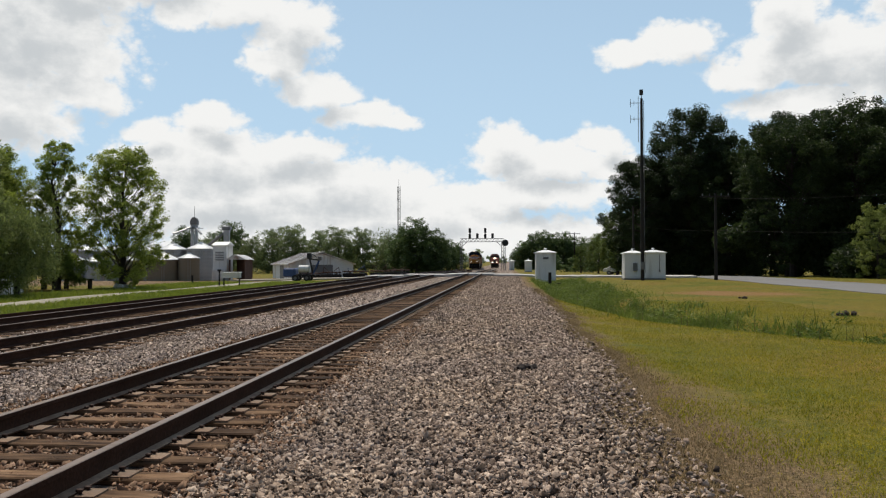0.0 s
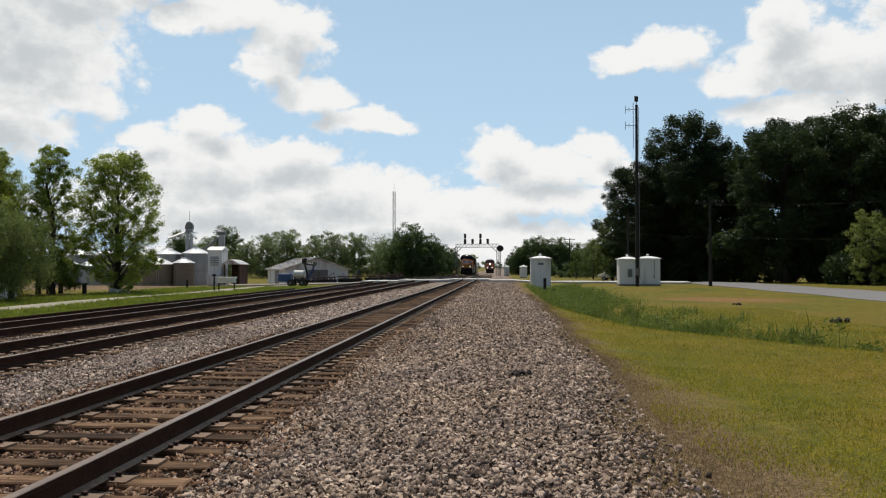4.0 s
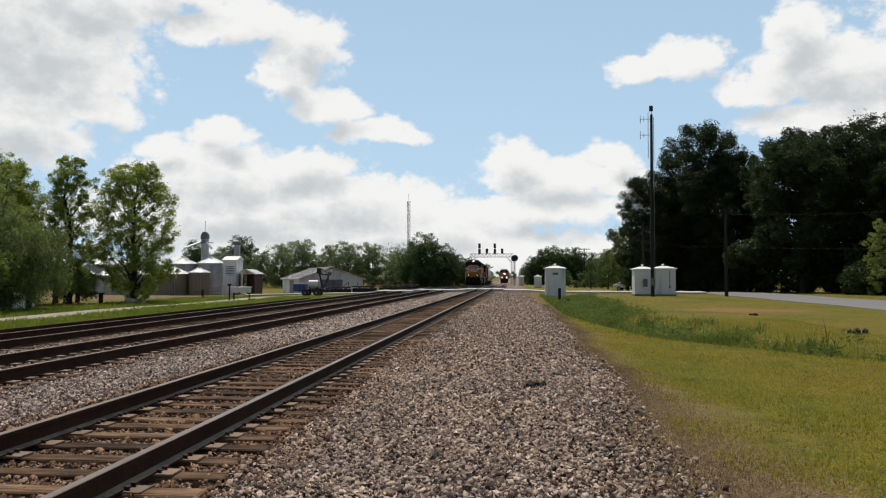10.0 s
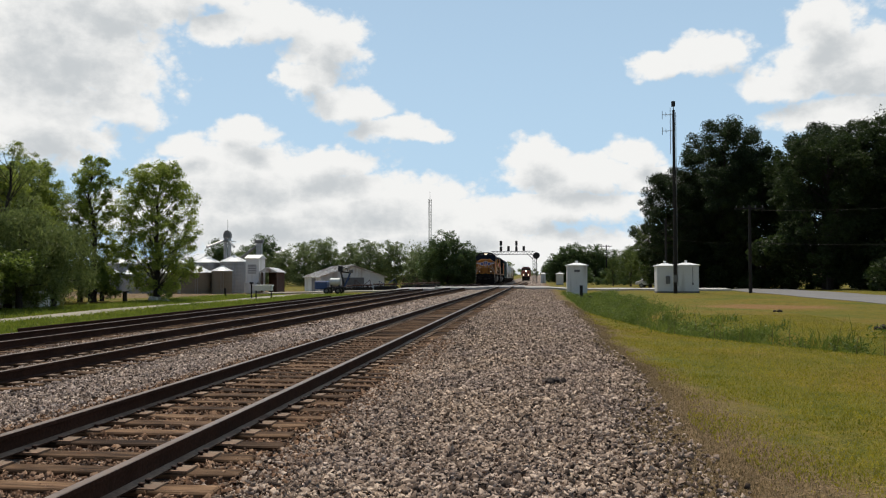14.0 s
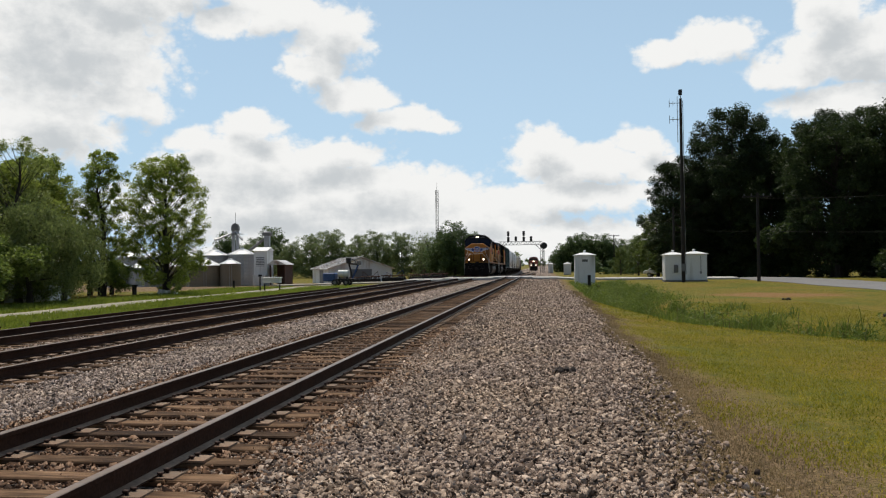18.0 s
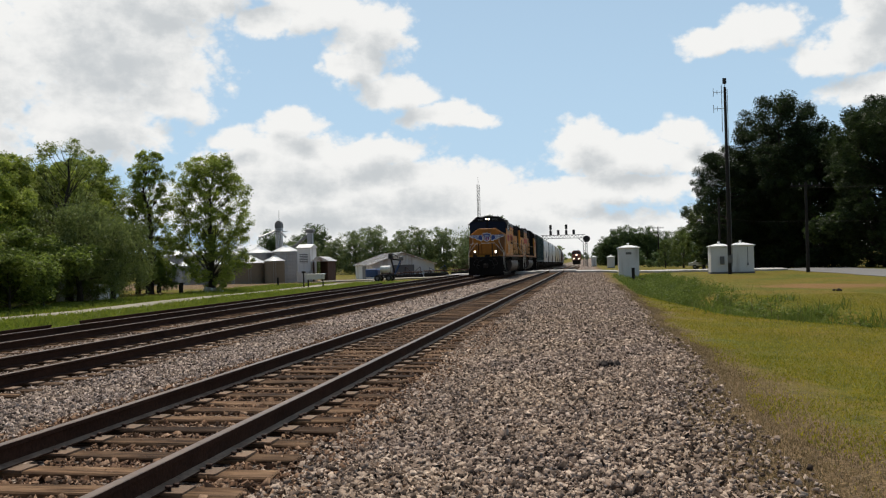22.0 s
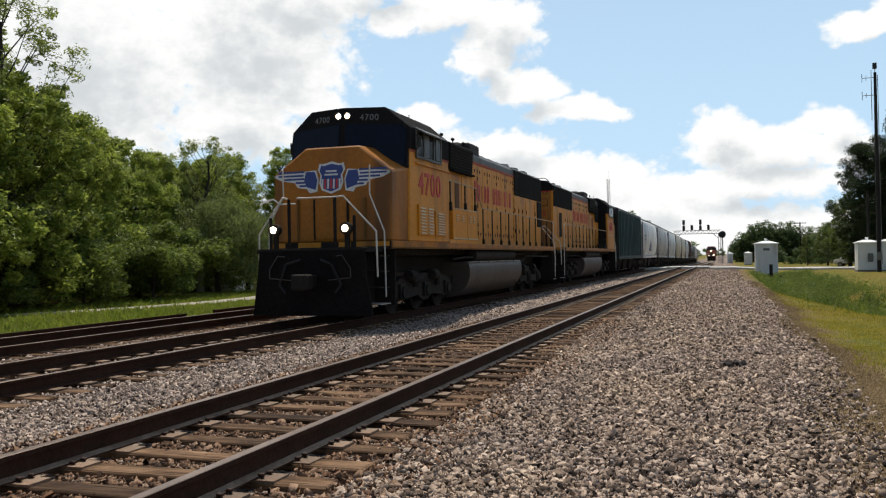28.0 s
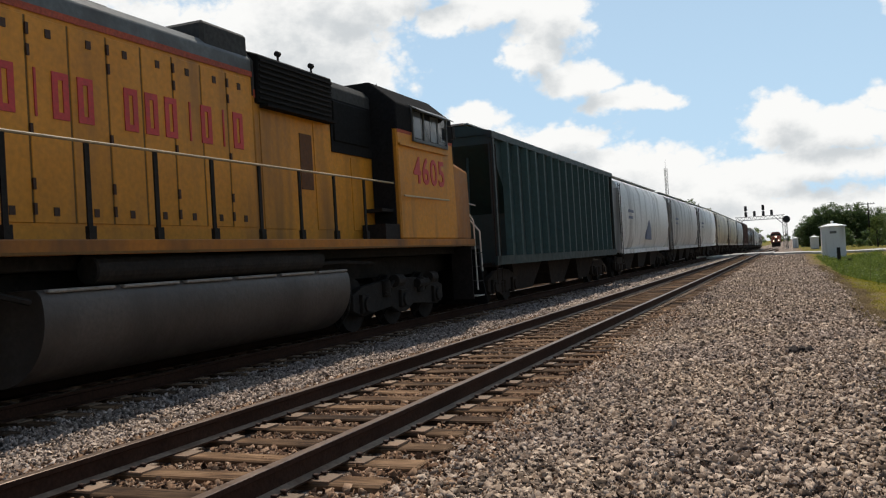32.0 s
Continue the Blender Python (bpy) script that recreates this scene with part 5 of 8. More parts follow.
        n = 9
        for k in range(n):
            a = 8.45 + k * (5.5 / n)
            b = a + 5.5 / n - 0.03
            d = part("hood_door", boxes((*sorted((x, x + s * 0.014)), a, b, DECK + 0.22, 4.30)), YELLOW, engine, bevel=0.006)
            part("door_gap", boxes((*sorted((x, x + s * 0.006)), b, b + 0.03, DECK + 0.22, 4.30)), PLATELINE, engine)
            if k % 2 == 0:
                for z in (2.06, 2.34, 2.95, 3.84, 4.08):
                    part("hinge", boxes((*sorted((x + s * 0.012, x + s * 0.034)), b - 0.020, b + 0.02, z, z + 0.13)), LATCH, d)
            for z in (2.10, 4.14):
                part("latch", boxes((*sorted((x + s * 0.012, x + s * 0.024)), a + 0.24, a + 0.32, z - 0.05, z + 0.05)), LATCH, d)
        x = s * (HOOD + 0.02)
        for a, b, z1 in ((14.1, 14.7, 3.55), (14.75, 15.35, 3.30), (15.40, 16.0, 3.30), (16.05, 16.8, 3.55), (17.72, 18.1, 3.55)):
            d = part("hood_door", boxes((*sorted((x, x + s * 0.014)), a, b, DECK + 0.24, z1)), YELLOW, radiator, bevel=0.006)
            part("hinge", boxes((*sorted((x + s * 0.012, x + s * 0.034)), a - 0.01, a + 0.035, 2.25, 2.40)), BLACK, d)
            part("hinge", boxes((*sorted((x + s * 0.012, x + s * 0.034)), a - 0.01, a + 0.035, 3.05, 3.20)), BLACK, d)
        x = s * HOOD
        for a, b, z0, z1 in ((4.4, 5.2, DECK + 0.2, 3.35), (5.95, 6.55, DECK + 0.2, 3.86), (7.3, 8.2, DECK + 0.2, 3.86)):
            part("hood_door", boxes((*sorted((x, x + s * 0.014)), a, b, z0, z1)), YELLOW, equip, bevel=0.006)
        part("door_recess", boxes((*sorted((x, x + s * 0.01)), 6.62, 7.02, DECK + 0.9, 3.62)), RECESS, equip)
        part("kick_plate", boxes((*sorted((s * HOOD, s * (HOOD + 0.03))), 8.35, 19.05, DECK, DECK + 0.18)), YELLOW, engine)
        bar_lettering("twiww wwwiwiw", s * (HOOD + 0.014), 8.62, 13.60, 3.17, 3.72, s, RED, engine)
        # walkway boxes and handrails
        if lead:
            for a, b in ((4.62, 5.98), (6.0, 7.0)):
                w = part("walkway_locker", boxes((*sorted((s * 1.16, s * 1.54)), a, b, DECK + 0.10, 2.70)), YELLOW, t, bevel=0.015)
                part("locker_trim", boxes((*sorted((s * 1.54, s * 1.56)), a + 0.02, b - 0.02, 1.86, 1.90)), WORN, w)
                part("locker_trim", boxes((*sorted((s * 1.50, s * 1.56)), a, b, 2.70, 2.72)), WORN, w)
                for j in (0.28, 0.66):
                    for i in range(3):
                        z = 2.36 + i * 0.075
                        yc = a + (b - a) * j
                        part("louvre", boxes((*sorted((s * 1.54, s * 1.565)), yc - 0.10, yc + 0.10, z, z + 0.028)), WORN, w)
            part("walkway_shelf", boxes((*sorted((s * HOOD, s * 1.54)), 4.28, 7.05, DECK, DECK + 0.1)), YELLOW, t)
            pts = [(s * 1.50, 4.32, 3.46), (s * 1.50, 7.15, 3.42), (s * 1.50, 7.72, 2.86), (s * 1.50, 18.95, 2.84)]
            posts = [(4.55, 3.44, 2.66), (5.95, 3.43, 2.70), (6.98, 3.41, 2.70)] + [(7.85 + 1.1 * k, 2.84, 1.68) for k in range(11)]
        else:
            pts = [(s * 1.50, 4.45, 2.86), (s * 1.50, 18.95, 2.84)]
            posts = [(5.7 + 1.12 * k, 2.84, 1.68) for k in range(12)]
            part("cab_steps", boxes((*sorted((s * 1.0, s * 1.5)), 4.0, 4.9, DECK, 2.05), (*sorted((s * 1.0, s * 1.4)), 4.0, 4.8, 2.3, 2.36)), BLACK, t)
        bm = bmesh.new()
        pipe(bm, pts, 0.018)
        part("walkway_handrail", bm, RAILTAN, t)
        for y, z1, z0 in posts:
            bm = bmesh.new()
            box(bm, s * 1.49 - 0.012, s * 1.49 + 0.012, y - 0.035, y + 0.035, z0, z1)
            box(bm, s * 1.50 - 0.03, s * 1.50 + 0.03, y - 0.055, y + 0.055, z0 - 0.02, z0 + 0.22)
            part("handrail_post", bm, BLACK, t)
        for k in range(3):
            bm = bmesh.new()
            tube(bm, (s * 0.75, 6.1 + k * 1.1, 4.80), (s * 0.75, 6.1 + k * 1.1, 4.96), 0.02, n=6)
            tube(bm, (s * 0.75, 6.06 + k * 1.1, 4.98), (s * 0.75, 6.14 + k * 1.1, 4.98), 0.05, n=8)
            part("lifting_eye", bm, BLACK, equip)
        # black sheet stands in for the shade in the gap behind the cab
        part("dark_gap_panel", boxes((*sorted((s * 0.98, s * 1.45)), 4.252, 4.30, DECK + 0.02, 4.2)), CABBLACK, cab)
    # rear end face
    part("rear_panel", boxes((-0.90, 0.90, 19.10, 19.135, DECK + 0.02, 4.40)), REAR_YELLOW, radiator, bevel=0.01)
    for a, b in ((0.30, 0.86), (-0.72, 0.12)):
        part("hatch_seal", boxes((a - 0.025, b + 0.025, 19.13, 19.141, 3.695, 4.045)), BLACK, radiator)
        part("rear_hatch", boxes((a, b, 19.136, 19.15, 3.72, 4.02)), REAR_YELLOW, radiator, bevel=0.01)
    digits("rear_number", number, 0.34, FADEDRED, radiator, pose(-0.30, 19.138, 3.26, 0, 0, 180), 0.006, 0.01)
    bm = bmesh.new()
    extrude_y(bm, [(x, max(z, 4.42)) for x, z in hood_outline(HOOD + 0.04, 4.91, 4.62)], 19.05, 19.142)
    part("rear_cap", bm, CABBLACK, radiator, bevel=0.01)
    bm = bmesh.new()
    for i in range(12):
        a, b = 2 * math.pi * i / 12, 2 * math.pi * (i + 1) / 12
        tube(bm, (-0.62 + 0.12 * math.cos(a), 19.15, 4.38 + 0.12 * math.sin(a)), (-0.62 + 0.12 * math.cos(b), 19.15, 4.38 + 0.12 * math.sin(b)), 0.014, n=5)
    part("lamp_ring", bm, BLACK, radiator)
    part("lamp_housing", boxes((0.12, 0.66, 19.13, 19.16, 4.12, 4.40)), BLACK, radiator, bevel=0.02)
    part("red_stripe", boxes((-0.9, 0.9, 19.136, 19.142, 4.36, 4.41)), RED, radiator)
    for px in (0.28, 0.5):
        bm = bmesh.new()
        tube(bm, (px, 19.13, 4.26), (px, 19.22, 4.26), 0.10, n=14)
        part("rear_headlight_rim", bm, BLACK, radiator)
        bm = bmesh.new()
        tube(bm, (px, 19.20, 4.26), (px, 19.235, 4.26), 0.055, n=14)
        part("rear_headlight", bm, DEADLAMP, radiator)
    bm = bmesh.new()
    pipe(bm, [(-0.8, 18.95, 4.85), (-0.62, 18.95, 5.02), (0.4, 18.95, 5.02), (0.42, 18.95, 4.85)], 0.018)
    part("roof_grab_iron", bm, BLACK, radiator)
    for y in (14.9, 16.4, 17.9):
        bm = bmesh.new()
        tube(bm, (0, y, 4.88), (0, y, 4.97), 0.62, 0.58, n=20)
        part("fan_housing", bm, ROOFGREY, radiator)
    for y in (10.9, 12.1, 13.2):
        part("roof_hatch", boxes((-0.5, 0.5, y, y + 0.7, 4.86, 4.92)), ROOFGREY, engine, bevel=0.01)
    return t


# grimy and blacker than the other gear; the front's shade is in the colour
PLOUGH = material("grimy_shaded_plough_steel", (0.0075, 0.0070, 0.0068), 0.85, spec=0.1, vary=0.4, scale=2, fine=18, second=(0.013, 0.011, 0.010))
FADEDRED = material("faded_red_lettering", (0.34, 0.055, 0.02), 0.7, vary=0.3, scale=5, fine=30)
SOOTGREY = material("sooty_grey_paint", (0.055, 0.053, 0.050), 0.8, vary=0.25, scale=1.0, fine=14, spec=0.15)
# pale colour stands for the light caught along the tank's top edge
TANKLIP = material("lit_tank_edge", (0.26, 0.23, 0.20), 0.5, vary=0.25, scale=4, fine=30)
LATCH = material("grimy_latch", (0.055, 0.022, 0.010), 0.75, vary=0.3, scale=6, fine=40)
DEADLAMP = material("unlit_lamp_glass", (0.30, 0.30, 0.28), 0.25, vary=0.1, scale=4, fine=20, bump=0.0)
WORN_GREY = material("worn_grey_edge", (0.34, 0.32, 0.29), 0.5, vary=0.2, scale=4, fine=30)
# pane colour paled to imitate the sky reflected in the glass
PALEGLASS = material("sky_lit_window_pane", (0.14, 0.155, 0.17), 0.15, vary=0.1, scale=4, fine=20, bump=0.0)
RECESS = material("recess_brown", (0.12, 0.045, 0.012), 0.8, vary=0.2, scale=4, fine=20)
# darker yellow with dark streaks for the rear panel and its hatches
REAR_YELLOW = material("dark_streaked_yellow_paint", (0.36, 0.15, 0.016), 0.6, vary=0.2, scale=1.2, fine=14, dirt=(0.12, 0.055, 0.02), dirt_amount=0.5, streak=True)


def hopper_gear(t, L):
    for y in (1.75, L - 1.75):
        truck(t, y, 1.7, (-0.88, 0.88), 0.46, 1.0)
    bm = bmesh.new()
    box(bm, -0.25, 0.25, -0.55, L + 0.55, 0.85, 1.12)
    part("centre_sill", bm, RUST_TRUCK, t)
    for s in (-1, 1):
        part("end_platform", boxes((-1.45, 1.45, *((0.0, 0.5) if s < 0 else (L - 0.5, L)), 1.02, 1.12)), RUST_TRUCK, t)
        bm = bmesh.new()
        y = -0.55 if s < 0 else L + 0.55
        box(bm, -0.14, 0.14, y - 0.35, y + 0.35, 0.72, 1.0)
        part("coupler", bm, RUST_TRUCK, t, bevel=0.02)
    for k in range(3):
        yc = 4.2 + k * (L - 8.4) / 2
        bm = bmesh.new()
        loft(bm, [[(-1.1, yc - 1.7, 1.15), (1.1, yc - 1.7, 1.15), (1.1, yc + 1.7, 1.15), (-1.1, yc + 1.7, 1.15)], [(-0.95, yc - 0.85, 0.26), (0.95, yc - 0.85, 0.26), (0.95, yc + 0.85, 0.26), (-0.95, yc + 0.85, 0.26)]])
        part("discharge_chute", bm, RUST_TRUCK, t)
    for s in (-1, 1):
        for y in (0.22, L - 0.22):
            bm = bmesh.new()
            for a in (-0.2, 0.2):
                pipe(bm, [(s * 1.50, y + a, 0.55), (s * 1.50, y + a, 4.3)], 0.018)
            for k in range(11):
                z = 0.6 + k * 0.36
                pipe(bm, [(s * 1.50, y - 0.2, z), (s * 1.50, y + 0.2, z)], 0.014)
            part("ladder", bm, RUST_TRUCK, t)


def roof_walk(t, L, mat, z):
    bm = bmesh.new()
    for s in (-1, 1):
        box(bm, s * 0.62 - 0.22, s * 0.62 + 0.22, 0.2, L - 0.2, z, z + 0.035)
    box(bm, -0.75, 0.75, 0.1, 0.45, z - 0.02, z + 0.03)
    box(bm, -0.75, 0.75, L - 0.45, L - 0.1, z - 0.02, z + 0.03)
    part("running_board", bm, WORN_GREY, t)
    for k in range(4):
        y = 1.2 + k * (L - 2.4) / 4
        part("roof_hatch", boxes((-0.36, 0.36, y, y + (L - 3.2) / 4, z - 0.03, z + 0.11)), mat, t, bevel=0.02)


def ribbed_hopper(mat, label, L=16.4):
    t = thing("hopper_car", label, "freight car", group="cars of the freight train")
    bm = bmesh.new()
    # sloping end sheets under a full-length roof
    prof = [(0.15, 4.60), (L - 0.15, 4.60), (L - 0.15, 4.3), (L - 1.7, 2.5), (L - 1.7, 1.12), (1.7, 1.12), (1.7, 2.5), (0.15, 4.3)]
    extrude_x(bm, prof, -1.44, 1.44)
    body = part("body", bm, mat, t)
    bm = bmesh.new()
    extrude_y(bm, [(-1.5, 4.54), (1.5, 4.54), (1.5, 4.64), (0.8, 4.82), (0, 4.87), (-0.8, 4.82), (-1.5, 4.64)], 0.1, L - 0.1)
    part("roof", bm, mat, t)
    for s in (-1, 1):
        part("side_sill", boxes((*sorted((s * 1.36, s * 1.54)), 0.0, L, 1.06, 1.30)), mat, t)
        part("top_chord", boxes((*sorted((s * 1.44, s * 1.55)), 0.05, L - 0.05, 4.44, 4.62)), mat, t)
        n = 16
        for k in range(n):
            y = 1.25 + k * (L - 2.5) / (n - 1)
            bm = bmesh.new()
            loft(bm, [[(s * 1.44, y - 0.15, z), (s * 1.60, y - 0.07, z), (s * 1.60, y + 0.07, z), (s * 1.44, y + 0.15, z)] for z in (1.30, 4.44)])
            part("side_post", bm, GREENPOST if mat is GREENCAR else mat, t)
        for y0, y1 in ((0.12, 0.26), (L - 0.26, L - 0.12)):
            part("corner_post", boxes((*sorted((s * 1.40, s * 1.54)), y0, y1, 1.12, 4.58)), mat, t)
        part("data_panel", boxes((*sorted((s * 1.441, s * 1.449)), 2.2, 2.75, 2.3, 2.75)), GREYCAR, t)
    for y, sg in ((0.2, 1), (L - 0.2, -1)):
        bm = bmesh.new()
        for x in (-0.7, 0.7):
            pipe(bm, [(x, y, 1.12), (x, y + sg * 0.2, 4.0)], 0.035)
        part("end_post", bm, mat, t)
    roof_walk(t, L, mat, 4.88)
    hopper_gear(t, L)
    return t


def smooth_hopper(mat, label, L=16.7, mark=False):
    t = thing("hopper_car", label, "freight car", group="cars of the freight train")
    bm = bmesh.new()
    half = [(0.9, 1.05), (1.32, 1.35), (1.50, 1.9), (1.56, 2.6), (1.55, 3.3), (1.50, 4.05), (1.32, 4.45), (0.85, 4.70), (0.0, 4.80)]
    out = half + [(-x, z) for x, z in half[-2::-1]]
    secs = []
    for y, k in ((0.55, 0.93), (0.75, 1.0), (L - 0.75, 1.0), (L - 0.55, 0.93)):
        secs.append([(x * k, y + (0.75 * max(0, 2.6 - z) * (1 if y < L / 2 else -1)) * (0.6), z) for x, z in out])
    loft(bm, secs)
    part("body", bm, mat, t, smooth=True)
    for s in (-1, 1):
        part("side_sill", boxes((*sorted((s * 1.25, s * 1.45)), 0.0, L, 1.06, 1.26)), mat, t)
        for k in (1, 2):
            y = 0.6 + k * (L - 1.2) / 3
            bm = bmesh.new()
            pts = [(s * x * 1.006, z) for x, z in half[1:-1]]
            for (x0, z0), (x1, z1) in zip(pts, pts[1:]):
                loft(bm, [[(x0, y - 0.05, z0), (x0, y + 0.05, z0), (x0 * 0.98, y + 0.05, z0), (x0 * 0.98, y - 0.05, z0)], [(x1, y - 0.05, z1), (x1, y + 0.05, z1), (x1 * 0.98, y + 0.05, z1), (x1 * 0.98, y - 0.05, z1)]])
            part("seam_band", bm, mat, t)
        part("reporting_marks", boxes((*sorted((s * 1.55, s * 1.566)), 2.0, 3.4, 3.02, 3.16), (*sorted((s * 1.55, s * 1.566)), 2.0, 3.1, 2.72, 2.84)), SMUDGE, t)
        if mark:
            bm = bmesh.new()
            extrude_x(bm, [(6.9, 1.72), (8.6, 1.70), (8.7, 2.3), (8.3, 2.75), (7.9, 2.70), (7.6, 2.35), (7.1, 2.1)], *sorted((s * 1.49, s * 1.572)))
            part("painted_emblem", bm, SMUDGE, t)
        for y in (0.28, L - 0.28):
            part("end_frame", boxes((*sorted((s * 1.2, s * 1.44)), y - 0.08, y + 0.08, 1.12, 4.1)), mat, t)
    roof_walk(t, L, mat, 4.82)
    hopper_gear(t, L)
    return t


def tank_car(mat, label, L=16.4):
    t = thing("tank_car", label, "freight car", group="cars of the freight train")
    bm = bmesh.new()
    secs = []
    for y, r in ((0.55, 0.35), (0.62, 0.85), (0.85, 1.25), (1.3, 1.48), (L - 1.3, 1.48), (L - 0.85, 1.25), (L - 0.62, 0.85), (L - 0.55, 0.35)):
        secs.append([(r * math.cos(a), y, 2.72 + r * math.sin(a)) for a in (2 * math.pi * i / 24 for i in range(24))])
    loft(bm, secs)
    part("barrel", bm, mat, t, smooth=True)
    bm = bmesh.new()
    tube(bm, (0, L / 2, 4.1), (0, L / 2, 4.65), 0.45, n=16)
    part("dome", bm, mat, t)
    for s in (-1, 1):
        bm = bmesh.new()
        pipe(bm, [(s * 1.5, L / 2 - 1.2, 2.9), (s * 1.5, L / 2 + 1.2, 2.9)], 0.02)
        pipe(bm, [(s * 1.4, L / 2 - 0.3, 1.0), (s * 1.5, L / 2 - 0.3, 2.9), (s * 0.9, L / 2 - 0.3, 4.1)], 0.02)
        part("ladder", bm, WORN_GREY, t)
    part("top_platform", boxes((-0.9, 0.9, L / 2 - 1.0, L / 2 + 1.0, 4.18, 4.22)), WORN_GREY, t)
    hopper_gear(t, L)
    return t


SMUDGE = material("faded_emblem_paint", (0.16, 0.18, 0.24), 0.7, vary=0.3, scale=2, fine=10, bump=0.0)
LIGHTCAR = material("pale_grey_hopper_paint", (0.76, 0.75, 0.72), 0.40, vary=0.15, scale=0.7, fine=10, dirt=(0.30, 0.28, 0.25), dirt_amount=0.35, streak=True)

lead_loco = build_loco("4700", True)
CARS.append((lead_loco, 0.0, False))
rear_loco = build_loco("4605", False)
CARS.append((rear_loco, 40.9, True))
KINDS = {
    "green": ribbed_hopper(GREENCAR, "dark green covered hopper car with ribbed sides"),
    "white": smooth_hopper(LIGHTCAR, "pale grey covered hopper car with a faded emblem", mark=True),
    "grey": smooth_hopper(GREYCAR, "grimy grey covered hopper car with smooth rounded sides"),
    "pale": smooth_hopper(LIGHTCAR, "dusty white covered hopper car with smooth rounded sides"),
    "tan": smooth_hopper(YELLOWCAR, "faded yellow covered hopper car with smooth sides"),
    "brown": ribbed_hopper(BROWNCAR, "dull brown hopper car with ribbed sides"),
    "tank": tank_car(TANKCAR, "black tank car with a domed barrel"),
}
ORDER = ["green", "white", "grey", "pale", "tan", "tan2", "grey2", "brown", "tank", "tank2", "grey2", "pale2", "grey2", "tank2", "tank2", "pale2", "brown2", "grey2", "tank2", "pale2"]
for i, key in enumerate(ORDER):
    base = key.rstrip("2")
    if key.endswith("2"):
        car = copy_thing(KINDS[base], Matrix.Identity(4))
    else:
        car = KINDS[base]
    CARS.append((car, 42.55 + 17.85 * i, False))

# the second train, waiting beyond the signals on the near line
def waiting_train():
    t = thing("waiting_locomotive", "dull orange-red locomotive with lit headlights standing beyond the signal bridge", "locomotive")
    bm = bmesh.new()
    nose = [(-1.45, 1.5), (1.45, 1.5), (1.45, 3.0), (0.75, 3.55), (-0.75, 3.55), (-1.45, 3.0)]
    loft(bm, [[(x, 0.0 + 0.1 * max(0, z - 2.4), z) for x, z in nose], [(x, 1.7, z + (0.15 if z > 2 else 0)) for x, z in nose]])
    part("nose", bm, REDLOCO, t, bevel=0.05)
    bm = bmesh.new()
    cab = [(-1.55, 1.5), (1.55, 1.5), (1.55, 4.2), (1.0, 4.75), (-1.0, 4.75), (-1.55, 4.2)]
    loft(bm, [[(x, 1.3 + 0.2 * max(0, z - 3.4), z) for x, z in cab], [(x, 4.2, z) for x, z in cab]])
    c = part("cab", bm, REDLOCO, t, bevel=0.05)
    for s in (-1, 1):
        part("windscreen", boxes((*sorted((s * 0.08, s * 1.38)), 1.28, 1.5, 3.62, 4.22)), DARKWIN, c)
        part("side_window", boxes((*sorted((s * 1.54, s * 1.565)), 2.2, 3.6, 3.4, 4.05)), DARKWIN, c)
        bm = bmesh.new()
        pipe(bm, [(s * 0.45, -0.75, 2.6), (s * 1.1, -0.75, 2.6), (s * 1.42, -0.5, 1.9), (s * 1.45, -0.5, 0.6)], 0.025)
        part("handrail", bm, RAILWHITE, t)
        for y in (3.4, 15.6):
            part("truck_frame", boxes((*sorted((s * 0.95, s * 1.15)), y - 2.4, y + 2.4, 0.35, 0.95)), TRUCKDUST, t, bevel=0.05)
            for k in (-1.75, 0.0, 1.75):
                bm = bmesh.new()
                ring_wheel(bm, s * 0.70, s * 0.84, y + k, 0.52, 0.52, 20)
                part("wheel", bm, BLACK, t)
    part("roof", boxes((-0.95, 0.95, 2.2, 4.0, 4.75, 4.82)), SOOTGREY, c, bevel=0.02)
    part("number_board", boxes((-0.62, 0.62, 1.46, 1.6, 4.38, 4.62)), SIGBLACK, c)
    part("nose_door", boxes((-0.32, 0.32, -0.03, 0.05, 1.6, 2.9)), SOOTGREY, t, bevel=0.01)
    bm = bmesh.new()
    extrude_y(bm, hood_outline(1.0, 4.55, 4.25), 4.2, 19.6)
    part("hood", bm, REDLOCO, t, bevel=0.04)
    part("radiator", boxes((-1.25, 1.25, 15.6, 19.4, 3.5, 4.4)), SOOTGREY, t, bevel=0.08)
    part("porch", boxes((-1.3, 1.3, -0.75, 0.2, 1.42, 1.55)), BLACK, t)
    part("pilot", boxes((-1.3, 1.3, -0.85, -0.72, 0.15, 1.5)), BLACK, t, bevel=0.03)
    part("coupler", boxes((-0.16, 0.16, -1.4, -0.8, 0.7, 1.0)), BLACK, t, bevel=0.03)
    part("underframe", boxes((-1.45, 1.45, 0.0, 19.6, 1.3, 1.52), (-0.6, 0.6, 0.0, 19.6, 0.6, 1.3)), BLACK, t)
    part("fuel_tank", boxes((-1.35, 1.35, 6.6, 12.4, 0.35, 1.25)), TANK, t, bevel=0.2)
    for x, y, z in ((-0.14, 0.02, 3.30), (0.14, 0.02, 3.30), (-0.78, -0.9, 2.0), (0.78, -0.9, 2.0)):
        bm = bmesh.new()
        tube(bm, (x, y - 0.08, z), (x, y + 0.10, z), 0.13, n=14)
        part("headlight", bm, HEADLIGHT, t)
    x, z = track_at(1, 292)
    t.matrix_basis = pose(x, 292, z, 0, 0, 0.7)


waiting_train()

